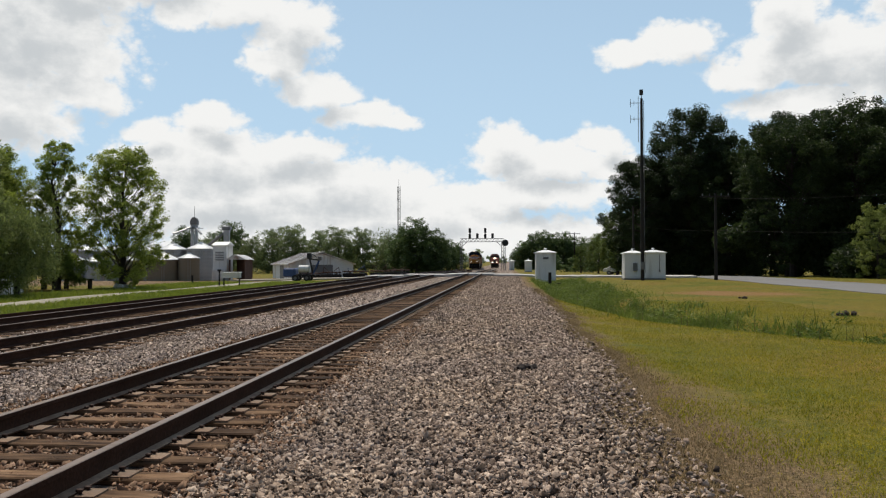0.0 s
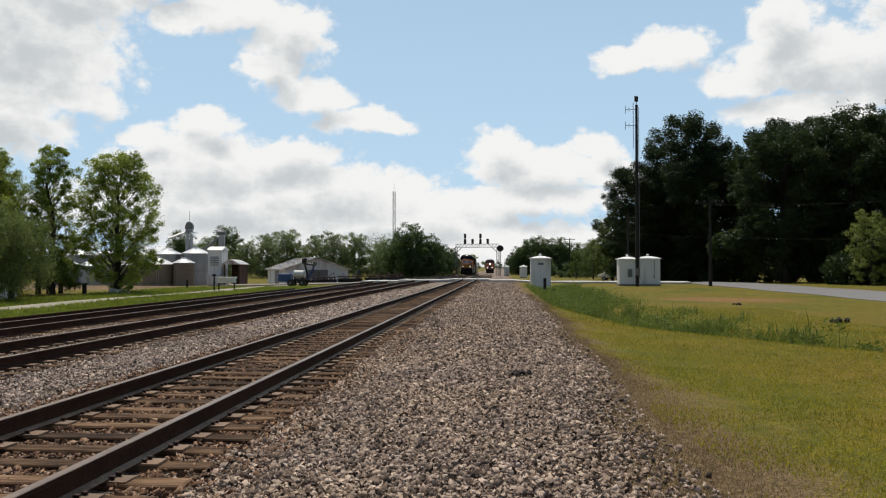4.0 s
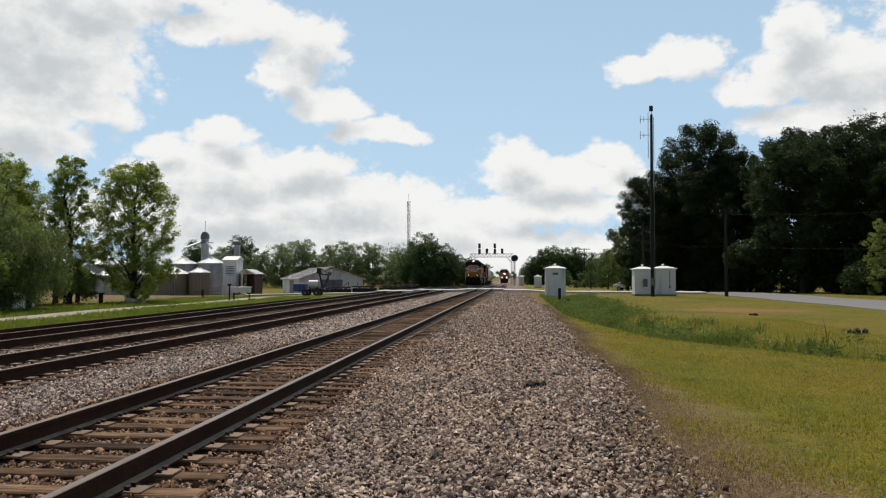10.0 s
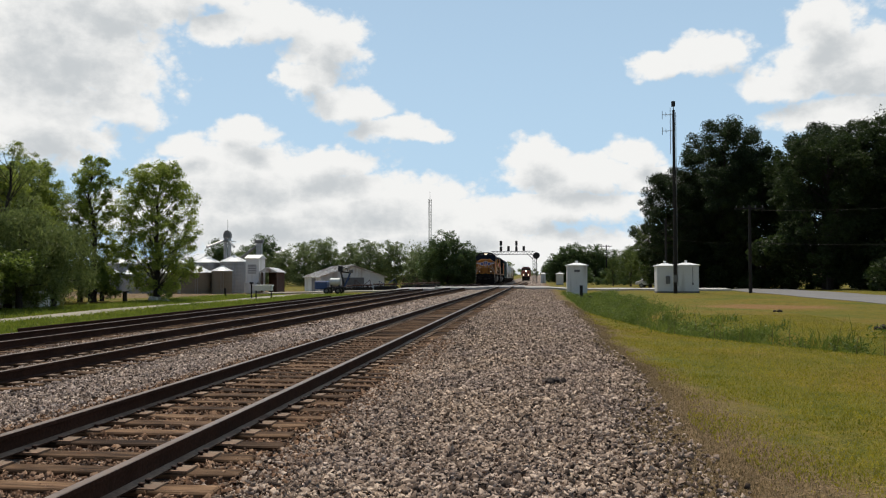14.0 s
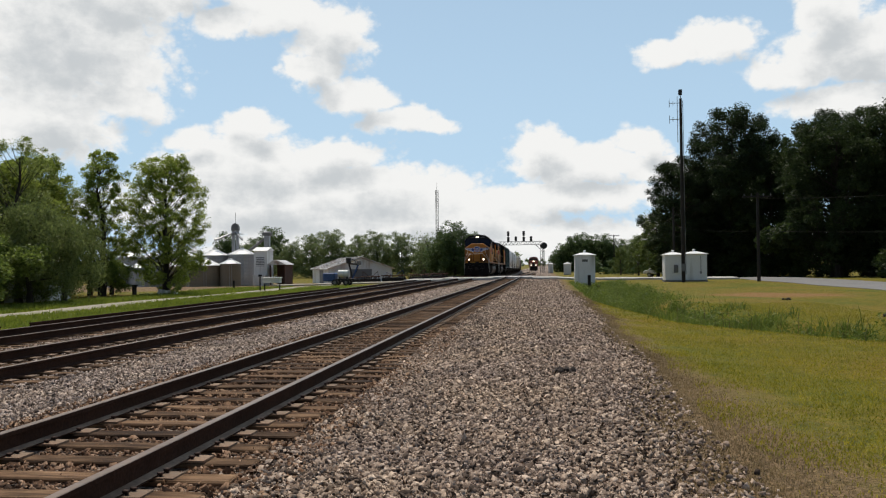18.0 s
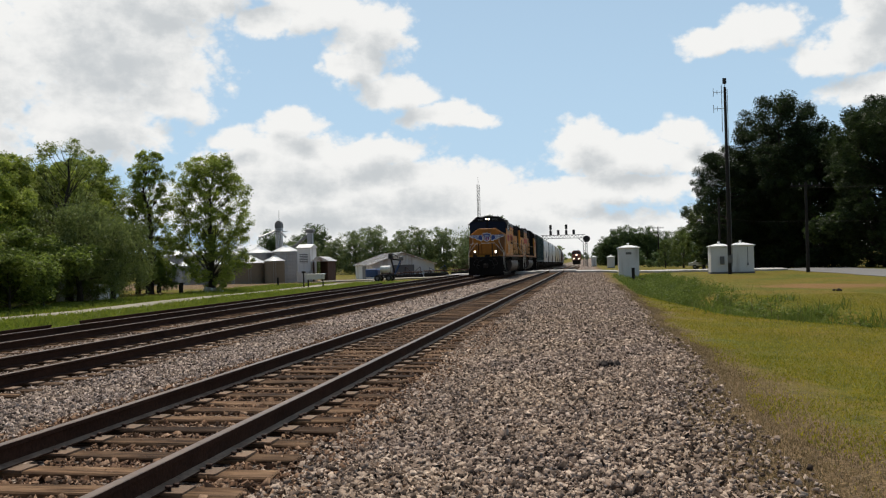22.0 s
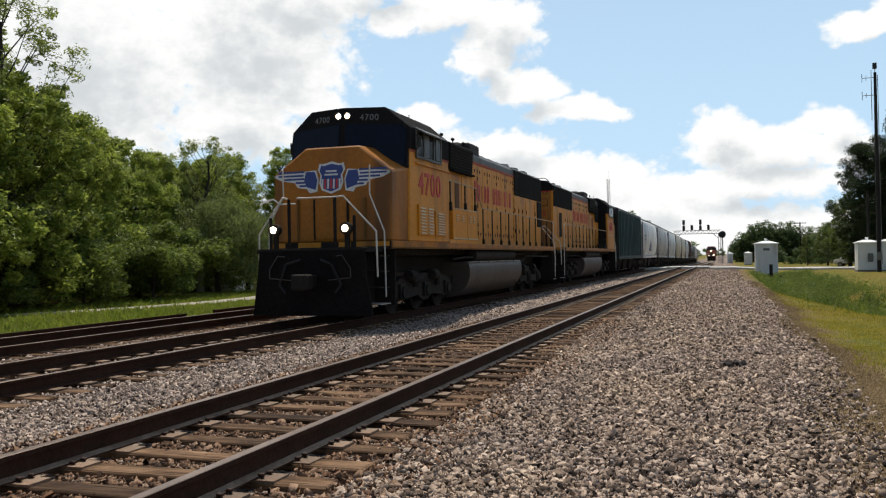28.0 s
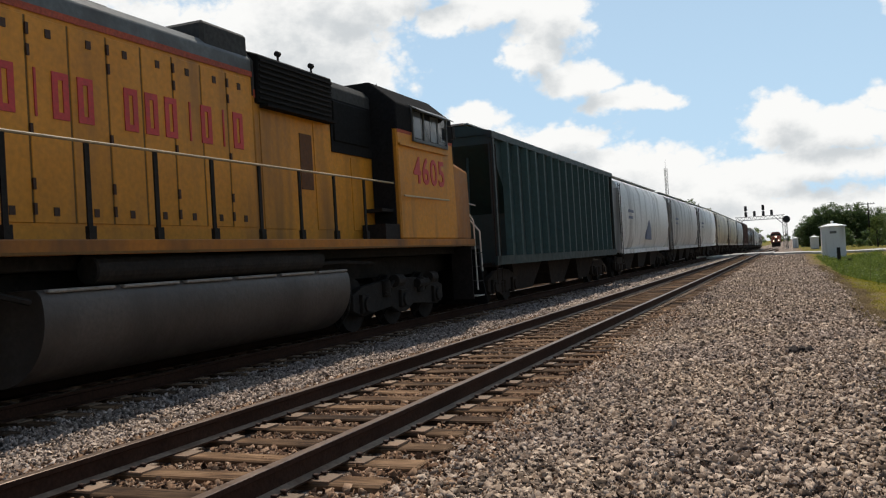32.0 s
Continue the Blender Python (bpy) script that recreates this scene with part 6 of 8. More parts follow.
# ---- trees, shrubs and tall grass ----
def leaf_cloud(centres, radii, n, size, rng, droop=0.0, shell=0.0):
    """Small bent leaf sprays scattered round the ends of the branches."""
    k = rng.integers(0, len(centres), n)
    d = rng.normal(0, 1, (n, 3))
    d /= np.linalg.norm(d, axis=1)[:, None]
    r = (shell + (1 - shell) * rng.uniform(0, 1, n) ** 0.45)[:, None]
    p = centres[k] + d * r * radii[k][:, None] * np.array([1, 1, 0.8])
    p[:, 2] -= droop * rng.uniform(0, 1, n) ** 2
    a = rng.normal(0, 1, (n, 3))
    a[:, 2] *= 0.6 if droop == 0 else 2.5
    a /= np.linalg.norm(a, axis=1)[:, None]
    b = np.cross(a, rng.normal(0, 1, (n, 3)))
    b /= np.linalg.norm(b, axis=1)[:, None]
    s = size * rng.uniform(0.6, 1.4, n)[:, None]
    w = s * rng.uniform(0.35, 0.6, n)[:, None]
    v = np.stack([p - a * s, p + b * w * 1.4, p + a * s], 1).reshape(-1, 3)
    f = np.arange(3 * n).reshape(n, 3)
    return v, f


def make_tree(name, label, height, spread, seed, leaf_mat, n_leaf, leaf=0.22, base=0.22, limbs=9, clump=0.34, style="round", trunk_r=None, category="tree"):
    rng = np.random.default_rng(seed)
    t = thing(name, label, category)
    r0 = trunk_r or 0.018 * height + 0.06
    bm = bmesh.new()
    pts = [Vector((0, 0, -0.15))]
    top = height * (0.93 if style == "pine" else 0.86 if style == "round" else 0.78)
    for i in range(1, 7):
        z = top * i / 6
        pts.append(Vector((rng.normal(0, 0.022) * height * (i / 6), rng.normal(0, 0.022) * height * (i / 6), z)))
    for i, (p, q) in enumerate(zip(pts, pts[1:])):
        tube(bm, p, q, r0 * (1 - i / 7.5) * (1.25 if i == 0 else 1), r0 * (1 - (i + 1) / 7.5), n=8)

    def along(f):
        u = f * 6
        i = min(5, int(u))
        return pts[i].lerp(pts[i + 1], u - i)
    centres, radii = [], []
    if style in ("round", "sparse"):
        # boughs rise from the trunk to clumps that fill an uneven egg-shaped crown
        lobes = [(rng.uniform(0, 6.28), rng.uniform(-0.8, 0.9), rng.uniform(0.75, 1.12)) for _ in range(9)]
        z0, z1 = base * height, height * 0.97
        for k in range(limbs * 2):
            u = ((k + 0.5) / (limbs * 2)) ** 0.9
            a = k * 2.399 + rng.normal(0, 0.35)
            h = -1 + 2 * u
            girth = math.sqrt(max(0.06, 1 - abs(h + 0.12) ** 2.6 / 1.4))
            best = min(lobes, key=lambda l: abs(math.remainder(l[0] - a, 6.2832)) + abs(l[1] - h))
            reach = spread * girth * best[2] * rng.uniform(0.10, 1.0) ** 0.38
            c = Vector((math.cos(a) * reach, math.sin(a) * reach, z0 + (z1 - z0) * u + rng.normal(0, 0.02) * height))
            f = max(0.12, min(0.97, (c.z - height * 0.06 - reach * rng.uniform(0.7, 1.3)) / top))
            p = along(f)
            q = p.lerp(c, 0.5) + Vector((0, 0, -0.10 * reach)) + Vector(rng.normal(0, 0.05, 3)) * reach
            tube(bm, p, q, r0 * 0.20 * (1 - 0.6 * f), r0 * 0.09, n=5)
            tube(bm, q, c, r0 * 0.09, r0 * 0.03, n=4)
            cr = clump * spread * rng.uniform(0.65, 1.25)
            centres.append(c)
            radii.append(cr)
            for j in range(3):
                g = c + Vector(rng.normal(0, 1, 3)).normalized() * cr * rng.uniform(0.6, 1.25)
                tube(bm, q.lerp(c, rng.uniform(0.4, 1)), g, r0 * 0.045, r0 * 0.015, n=3)
                centres.append(g)
                radii.append(cr * rng.uniform(0.35, 0.6))
    for k in range(0 if style in ("round", "sparse") else limbs):
        f = base + (0.97 - base) * ((k + 0.5) / limbs) ** 0.85
        a = k * 2.399 + rng.normal(0, 0.3)
        p = along(f)
        rel = (f - base) / (1 - base)
        if style == "pine":
            reach = spread * (0.55 + 0.55 * math.sin(math.pi * min(1, rel * 0.9 + 0.12))) * rng.uniform(0.7, 1.1)
            rise = reach * rng.uniform(0.05, 0.35)
        elif style == "column":
            reach = spread * rng.uniform(0.6, 1.0) * (1 - 0.4 * rel)
            rise = reach * rng.uniform(0.5, 1.0)
        else:
            reach = spread * max(0.28, math.sin(math.pi * (0.22 + 0.70 * rel))) * rng.uniform(0.6, 1.1)
            rise = reach * rng.uniform(0.05, 0.55) * (0.4 + rel)
        if style == "shrub":
            rise = reach * rng.uniform(0.3, 1.0)
        q = p + Vector((math.cos(a) * reach * 0.55, math.sin(a) * reach * 0.55, rise * 0.6))
        e = p + Vector((math.cos(a) * reach, math.sin(a) * reach, rise))
        tube(bm, p, q, r0 * 0.34 * (1 - 0.5 * rel), r0 * 0.2, n=5)
        tube(bm, q, e, r0 * 0.2, r0 * 0.06, n=5)
        cr = clump * spread * rng.uniform(0.75, 1.2)
        for c, s in ((e, 1.0), (q + Vector((0, 0, cr * 0.3)), 0.95)):
            centres.append(c)
            radii.append(cr * s)
        for j in range(3):
            b = a + rng.normal(0, 0.9)
            h = q.lerp(e, rng.uniform(0.2, 0.9))
            g = h + Vector((math.cos(b), math.sin(b), rng.uniform(0.0, 0.9))) * reach * rng.uniform(0.25, 0.5)
            tube(bm, h, g, r0 * 0.1, r0 * 0.03, n=4)
            centres.append(g)
            radii.append(cr * rng.uniform(0.5, 0.9))
    centres.append(Vector(along(1.0)) + Vector((0, 0, height * (0.02 if style == "pine" else 0.08 if style == "round" else 0.12))))
    radii.append(clump * spread * 0.9)
    part("trunk", bm, BARK, t)
    v, f = leaf_cloud(np.array([tuple(c) for c in centres]), np.array(radii), n_leaf, leaf, rng, droop=height * 0.2 if style == "willow" else 0.0)
    v[:, 2] = np.maximum(v[:, 2], 0.05)
    tagged(part("crown", raw_mesh("crown", v, f, leaf_mat), leaf_mat, t), kind="")
    return t


def plant(ob, x, y, rz=0.0, s=1.0, sz=None):
    m = pose(x, y, float(ground_z(x, y)), 0, 0, rz) @ Matrix.Diagonal((s, s, sz or s, 1))
    return m


def place_first(ob, x, y, rz=0.0, s=1.0, sz=None):
    ob.matrix_basis = plant(ob, x, y, rz, s, sz)


def stand(ob, spots, group):
    tagged(ob, group=group)
    first = True
    for x, y, rz, s in spots:
        if first:
            place_first(ob, x, y, rz, s)
            first = False
        else:
            copy_thing(ob, plant(ob, x, y, rz, s))


# beyond the gravel lane
airy = make_tree("tree", "tall open-crowned tree with fresh green leaves by the lane", 10.0, 3.15, 11, LEAF_MID, 64000, 0.076, 0.07, 60, 0.23)
stand(airy, [(-27.2, 59.3, 0, 1.0), (-33.5, 53.5, 20, 0.95), (-39.5, 63.0, 80, 0.9), (-34.5, 47.0, 150, 0.9), (-32.5, 49.0, 210, 0.84), (-35.5, 57.5, 100, 0.8)], "trees by the lane")
slim = make_tree("tree", "slim upright tree with a narrow leafy crown", 10.4, 1.9, 16, LEAF_MID, 38000, 0.074, 0.06, 40, 0.30)
stand(slim, [(-30.3, 56.0, 0, 0.96), (-33.4, 51.0, 120, 0.9)], "trees by the lane")
sparse = make_tree("tree", "slender tree with thin pale young foliage", 12.0, 2.6, 12, LEAF_FRESH, 13000, 0.075, 0.36, 24, 0.24)
stand(sparse, [(-30.4, 46.8, 0, 0.82), (-31.6, 56.8, 90, 0.76), (-28.2, 28.6, 40, 1.42), (-31.5, 49.8, 200, 0.72), (-29.6, 24.5, 300, 1.25)], "trees by the lane")
dense = make_tree("tree", "dense broad-leaved tree with a full green crown", 8.6, 3.7, 13, LEAF_MID, 60000, 0.098, 0.05, 52, 0.19)
stand(dense, [(-28.2, 27.4, 0, 1.12), (-29.4, 33.4, 80, 0.93), (-34.5, 38.5, 160, 0.95), (-32.0, 30.5, 240, 1.15), (-36.5, 45.0, 30, 1.0), (-27.0, 22.0, 300, 1.1), (-35.5, 26.5, 50, 1.2),
              (-43.0, 55.0, 120, 0.9), (-36.0, 52.5, 200, 0.85), (-30.0, 15.0, 10, 1.2), (-38.0, 60.0, 75, 0.75), (-30.8, 40.5, 130, 0.72)], "trees by the lane")
willow = make_tree("tree", "drooping small willow with fine grey-green leaves", 6.2, 2.3, 14, LEAF_WILLOW, 22000, 0.08, 0.22, 18, 0.36, "willow")
stand(willow, [(-26.9, 42.4, 0, 1.0), (-26.3, 44.6, 100, 0.86)], "willows by the lane")
shrub = make_tree("shrub", "leafy green shrub at the foot of the trees", 2.6, 1.7, 15, LEAF_SHRUB, 14000, 0.08, 0.02, 18, 0.36, "shrub", 0.06, "shrub")
stand(shrub, [(-26.2, 31.0, 0, 1.1), (-26.0, 35.5, 50, 1.0), (-26.5, 38.6, 140, 1.2), (-26.2, 26.0, 220, 1.3), (-25.5, 22.5, 10, 1.2), (-27.5, 24.0, 80, 1.3), (-28.0, 40.0, 190, 1.1),
              (-29.5, 49.5, 120, 0.9), (-30.0, 56.0, 20, 0.8), (-31.5, 40.5, 250, 1.2), (-25.0, 17.5, 310, 1.3), (-29.0, 45.8, 60, 0.8)], "shrubs by the lane")

# the dark grove across the street; its backlit shade is put into the leaf colours
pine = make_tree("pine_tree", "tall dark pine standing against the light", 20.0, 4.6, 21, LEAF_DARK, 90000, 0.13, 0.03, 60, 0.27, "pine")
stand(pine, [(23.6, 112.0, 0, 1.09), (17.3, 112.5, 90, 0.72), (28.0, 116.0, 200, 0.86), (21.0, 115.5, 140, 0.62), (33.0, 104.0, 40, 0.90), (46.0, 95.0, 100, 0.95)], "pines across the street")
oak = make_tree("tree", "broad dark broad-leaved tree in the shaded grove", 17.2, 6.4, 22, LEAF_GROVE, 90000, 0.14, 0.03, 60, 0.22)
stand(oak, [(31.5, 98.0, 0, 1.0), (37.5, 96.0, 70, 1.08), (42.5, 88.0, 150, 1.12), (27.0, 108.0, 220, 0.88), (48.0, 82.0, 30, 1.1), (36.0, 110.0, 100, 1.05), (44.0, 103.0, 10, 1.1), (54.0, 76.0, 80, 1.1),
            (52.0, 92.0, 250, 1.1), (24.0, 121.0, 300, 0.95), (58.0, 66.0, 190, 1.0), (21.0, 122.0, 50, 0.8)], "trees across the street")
edge = make_tree("tree", "light green tree at the edge of the grove", 9.0, 2.6, 23, LEAF_EDGE, 18000, 0.12, 0.10, 20, 0.30)
stand(edge, [(15.3, 122.0, 90, 1.04), (18.0, 138.0, 180, 0.66), (15.5, 150.0, 40, 0.66), (13.2, 158.0, 250, 0.52), (21.5, 132.0, 310, 0.76)], "trees at the edge of the grove")
young = make_tree("tree", "young light green tree beside the shaded grove", 9.0, 2.8, 24, LEAF_FRESH, 20000, 0.11, 0.04, 24, 0.30)
stand(young, [(34.4, 83.0, 0, 0.74), (37.4, 81.5, 210, 1.15)], "trees at the edge of the grove")

# far tree lines, with the haze of distance mixed into their leaf colours
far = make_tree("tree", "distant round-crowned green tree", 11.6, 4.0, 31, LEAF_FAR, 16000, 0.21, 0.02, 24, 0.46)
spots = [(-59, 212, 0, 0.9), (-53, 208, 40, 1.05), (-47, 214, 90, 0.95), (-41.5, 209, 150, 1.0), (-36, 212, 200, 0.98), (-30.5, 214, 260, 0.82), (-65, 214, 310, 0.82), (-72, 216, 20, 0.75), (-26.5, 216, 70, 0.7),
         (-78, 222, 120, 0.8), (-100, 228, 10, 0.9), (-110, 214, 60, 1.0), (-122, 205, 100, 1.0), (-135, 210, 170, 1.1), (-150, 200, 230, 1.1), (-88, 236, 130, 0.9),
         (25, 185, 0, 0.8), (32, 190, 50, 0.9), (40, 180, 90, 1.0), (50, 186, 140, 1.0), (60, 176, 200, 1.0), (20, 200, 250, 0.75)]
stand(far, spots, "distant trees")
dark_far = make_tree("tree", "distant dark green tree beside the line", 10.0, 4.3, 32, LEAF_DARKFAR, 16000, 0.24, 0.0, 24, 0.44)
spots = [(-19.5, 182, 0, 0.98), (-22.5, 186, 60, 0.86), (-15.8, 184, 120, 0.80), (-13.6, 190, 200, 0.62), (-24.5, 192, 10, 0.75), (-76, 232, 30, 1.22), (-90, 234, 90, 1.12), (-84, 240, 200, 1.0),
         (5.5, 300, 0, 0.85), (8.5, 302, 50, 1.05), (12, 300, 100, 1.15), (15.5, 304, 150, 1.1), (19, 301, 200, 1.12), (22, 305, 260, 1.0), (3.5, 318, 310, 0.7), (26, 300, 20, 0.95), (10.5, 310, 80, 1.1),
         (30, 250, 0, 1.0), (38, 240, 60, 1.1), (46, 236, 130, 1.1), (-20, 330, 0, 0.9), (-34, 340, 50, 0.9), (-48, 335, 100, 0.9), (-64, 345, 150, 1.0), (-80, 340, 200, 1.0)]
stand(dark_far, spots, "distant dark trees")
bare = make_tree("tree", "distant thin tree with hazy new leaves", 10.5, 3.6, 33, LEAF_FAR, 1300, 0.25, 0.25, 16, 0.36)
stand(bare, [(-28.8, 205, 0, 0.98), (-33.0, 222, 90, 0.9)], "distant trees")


def far_wood(name, pts, h, n, seed, mat, leaf=0.75):
    """A far belt of wood along the skyline."""
    rng = np.random.default_rng(seed)
    cs, rs = [], []
    for (x0, y0), (x1, y1) in zip(pts, pts[1:]):
        m = max(2, int(math.hypot(x1 - x0, y1 - y0) / 5))
        for i in range(m):
            u = (i + rng.uniform(0, 1)) / m
            hh = h * rng.uniform(0.65, 1.1)
            for z in (0.3, 0.6, 0.85):
                cs.append((x0 + (x1 - x0) * u + rng.normal(0, 1.5), y0 + (y1 - y0) * u + rng.normal(0, 4), hh * z - 1.4))
                rs.append(h * 0.28 * (1.15 - z * 0.4))
    v, f = leaf_cloud(np.array(cs), np.array(rs), n, leaf, rng)
    tagged(new(name, raw_mesh(name, v, f, mat)), "belt of dense green undergrowth and trees behind", "woods", kind="stuff")


# dark-leaved belt added to fill in the shade at the foot of the grove
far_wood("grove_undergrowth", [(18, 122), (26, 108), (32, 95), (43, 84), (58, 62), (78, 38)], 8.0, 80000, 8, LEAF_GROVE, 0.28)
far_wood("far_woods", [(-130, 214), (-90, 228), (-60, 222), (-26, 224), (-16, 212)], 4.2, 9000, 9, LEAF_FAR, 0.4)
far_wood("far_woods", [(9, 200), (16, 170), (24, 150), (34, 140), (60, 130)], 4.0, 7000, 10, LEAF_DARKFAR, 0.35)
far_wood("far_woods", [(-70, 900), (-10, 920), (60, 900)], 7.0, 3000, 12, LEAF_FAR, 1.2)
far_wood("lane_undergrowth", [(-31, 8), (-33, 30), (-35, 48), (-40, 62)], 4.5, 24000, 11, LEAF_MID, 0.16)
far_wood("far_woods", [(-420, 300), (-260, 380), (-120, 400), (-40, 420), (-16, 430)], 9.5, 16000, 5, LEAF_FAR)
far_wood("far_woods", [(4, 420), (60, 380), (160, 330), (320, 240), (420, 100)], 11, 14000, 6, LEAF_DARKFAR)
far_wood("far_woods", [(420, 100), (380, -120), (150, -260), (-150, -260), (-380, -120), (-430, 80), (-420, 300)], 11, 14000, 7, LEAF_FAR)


def grass_tufts(name, label, x, y, height, mat, seed, lean=0.35, width=0.012):
    rng = np.random.default_rng(seed)
    n = len(x)
    z = ground_z(x, y)
    h = height * rng.lognormal(0, 0.3, n)
    a = rng.uniform(0, 2 * np.pi, n)
    dx, dy = np.cos(a), np.sin(a)
    w = width * rng.uniform(0.7, 1.5, n)
    b = rng.normal(0, lean, n) * h
    c = a + rng.normal(0, 0.8, n)
    bx, by = np.cos(c) * b, np.sin(c) * b
    p0 = np.stack([x - dx * w, y - dy * w, z - 0.02], -1)
    p1 = np.stack([x + dx * w, y + dy * w, z - 0.02], -1)
    p2 = np.stack([x + bx * 0.4 + dx * w * 0.7, y + by * 0.4 + dy * w * 0.7, z + h * 0.6], -1)
    p3 = np.stack([x + bx * 0.4 - dx * w * 0.7, y + by * 0.4 - dy * w * 0.7, z + h * 0.6], -1)
    p4 = np.stack([x + bx, y + by, z + h], -1)
    v = np.stack([p0, p1, p2, p3, p4], 1).reshape(-1, 3)
    i = np.arange(n)[:, None] * 5
    f = np.concatenate([i + np.array([[0, 1, 2]]), i + np.array([[0, 2, 3]]), i + np.array([[3, 2, 4]])])
    tagged(new(name, raw_mesh(name, v, f, mat)), label, "grass", kind="stuff")


def scatter_grass():
    rng = np.random.default_rng(77)
    # rank growth along the ditch
    n = 70000
    y = 8 + 72 * rng.uniform(0, 1, n) ** 1.3
    x = ditch_x(y) + rng.normal(0.30, 0.95, n)
    patch = np.sin(x * 1.9 + y * 0.8) + np.sin(y * 1.37 - x * 0.7) + np.sin(y * 0.43 + 2.0) + rng.normal(0, 0.9, n)
    keep = (x > 2.0) & (np.abs(x - ditch_x(y)) < 2.6) & (patch > 0.1 + 0.9 * (y < 34))
    grass_tufts("ditch_grass", "rank green grass along the ditch", x[keep], y[keep], 0.12, REED, 2, 1.1, 0.010)
    keep = (x > 2.0) & (patch > 1.5)
    grass_tufts("ditch_grass", "higher tufts of green grass along the ditch", x[keep], y[keep], 0.27, REED, 8, 0.95, 0.011)
    n = 620
    yy = np.where(rng.uniform(0, 1, n) < 0.6, rng.uniform(40, 77, n), rng.uniform(12, 77, n))
    xx = ditch_x(yy) + rng.normal(0.30, 0.75, n)
    cs = np.stack([xx, yy, ground_z(xx, yy) + rng.uniform(0.02, 0.32, n)], -1)
    lv, lf = leaf_cloud(cs, rng.uniform(0.18, 0.55, n), 72000, 0.050, rng)
    tagged(new("ditch_weeds", raw_mesh("ditch_weeds", lv, lf, REED)), "leafy green weeds in the ditch", "weeds", kind="stuff")
    n = 220
    y = rng.uniform(10, 40, n)
    x = ditch_x(y) + rng.normal(0.2, 0.7, n)
    grass_tufts("reeds", "dry brown stalks standing in the ditch", x, y, 0.6, REEDBROWN, 5, 0.2, 0.007)
    # the uncut strip beyond the sidings
    n = 60000
    y = rng.uniform(14, 75, n)
    x = -15.6 - rng.uniform(0, 1, n) ** 1.2 * 12
    keep = np.abs(x + 21.6 - 0.25 * np.sin(y * 0.09) + 0.022 * np.maximum(0, 37 - y) ** 2) > 0.95 + 0.2 * np.sin(y * 1.3) * np.sin(y * 0.31)
    grass_tufts("lane_grass", "uneven green grass beyond the sidings", x[keep], y[keep], 0.13, BLADE, 3, 0.8, 0.022)
    # weeds on the dying edge of the ballast, then the mown lawn
    n = 62000
    y = 3.5 + 46 * rng.uniform(0, 1, n) ** 1.7
    x = np.array([gravel_edge(v) for v in y]) + rng.normal(0.05, 0.42, n) * (1.0 - 0.5 * smooth(8, 15, y))
    grass_tufts("edge_weeds", "dry straw and sparse weeds at the ballast edge", x, y, 0.021, STRAW, 4, 1.6, 0.0035)
    n = 170000
    y = 4.5 + 32 * rng.uniform(0, 1, n) ** 1.7
    x = np.array([gravel_edge(v) for v in y]) + 0.25 + 9 * rng.uniform(0, 1, n) ** 1.2
    thin = np.sin(x * 2.3 + y) + np.sin(y * 3.1 - x * 1.7) + rng.normal(0, 1.2, n) + 1.6 * np.clip(x - np.array([gravel_edge(v) for v in y]) - 0.6 + 0.4 * smooth(8, 15, y), 0, 2)
    keep = (thin > 0.7) & (np.abs(x - ditch_x(y)) > 1.0)
    grass_tufts("lawn_grass", "short mown yellow-green grass beside the ballast", x[keep], y[keep], 0.028, LAWN, 6, 1.2, 0.0050)


scatter_grass()

# ---- signals, cabinets, poles ----
def gz(x, y):
    return float(ground_z(x, y))


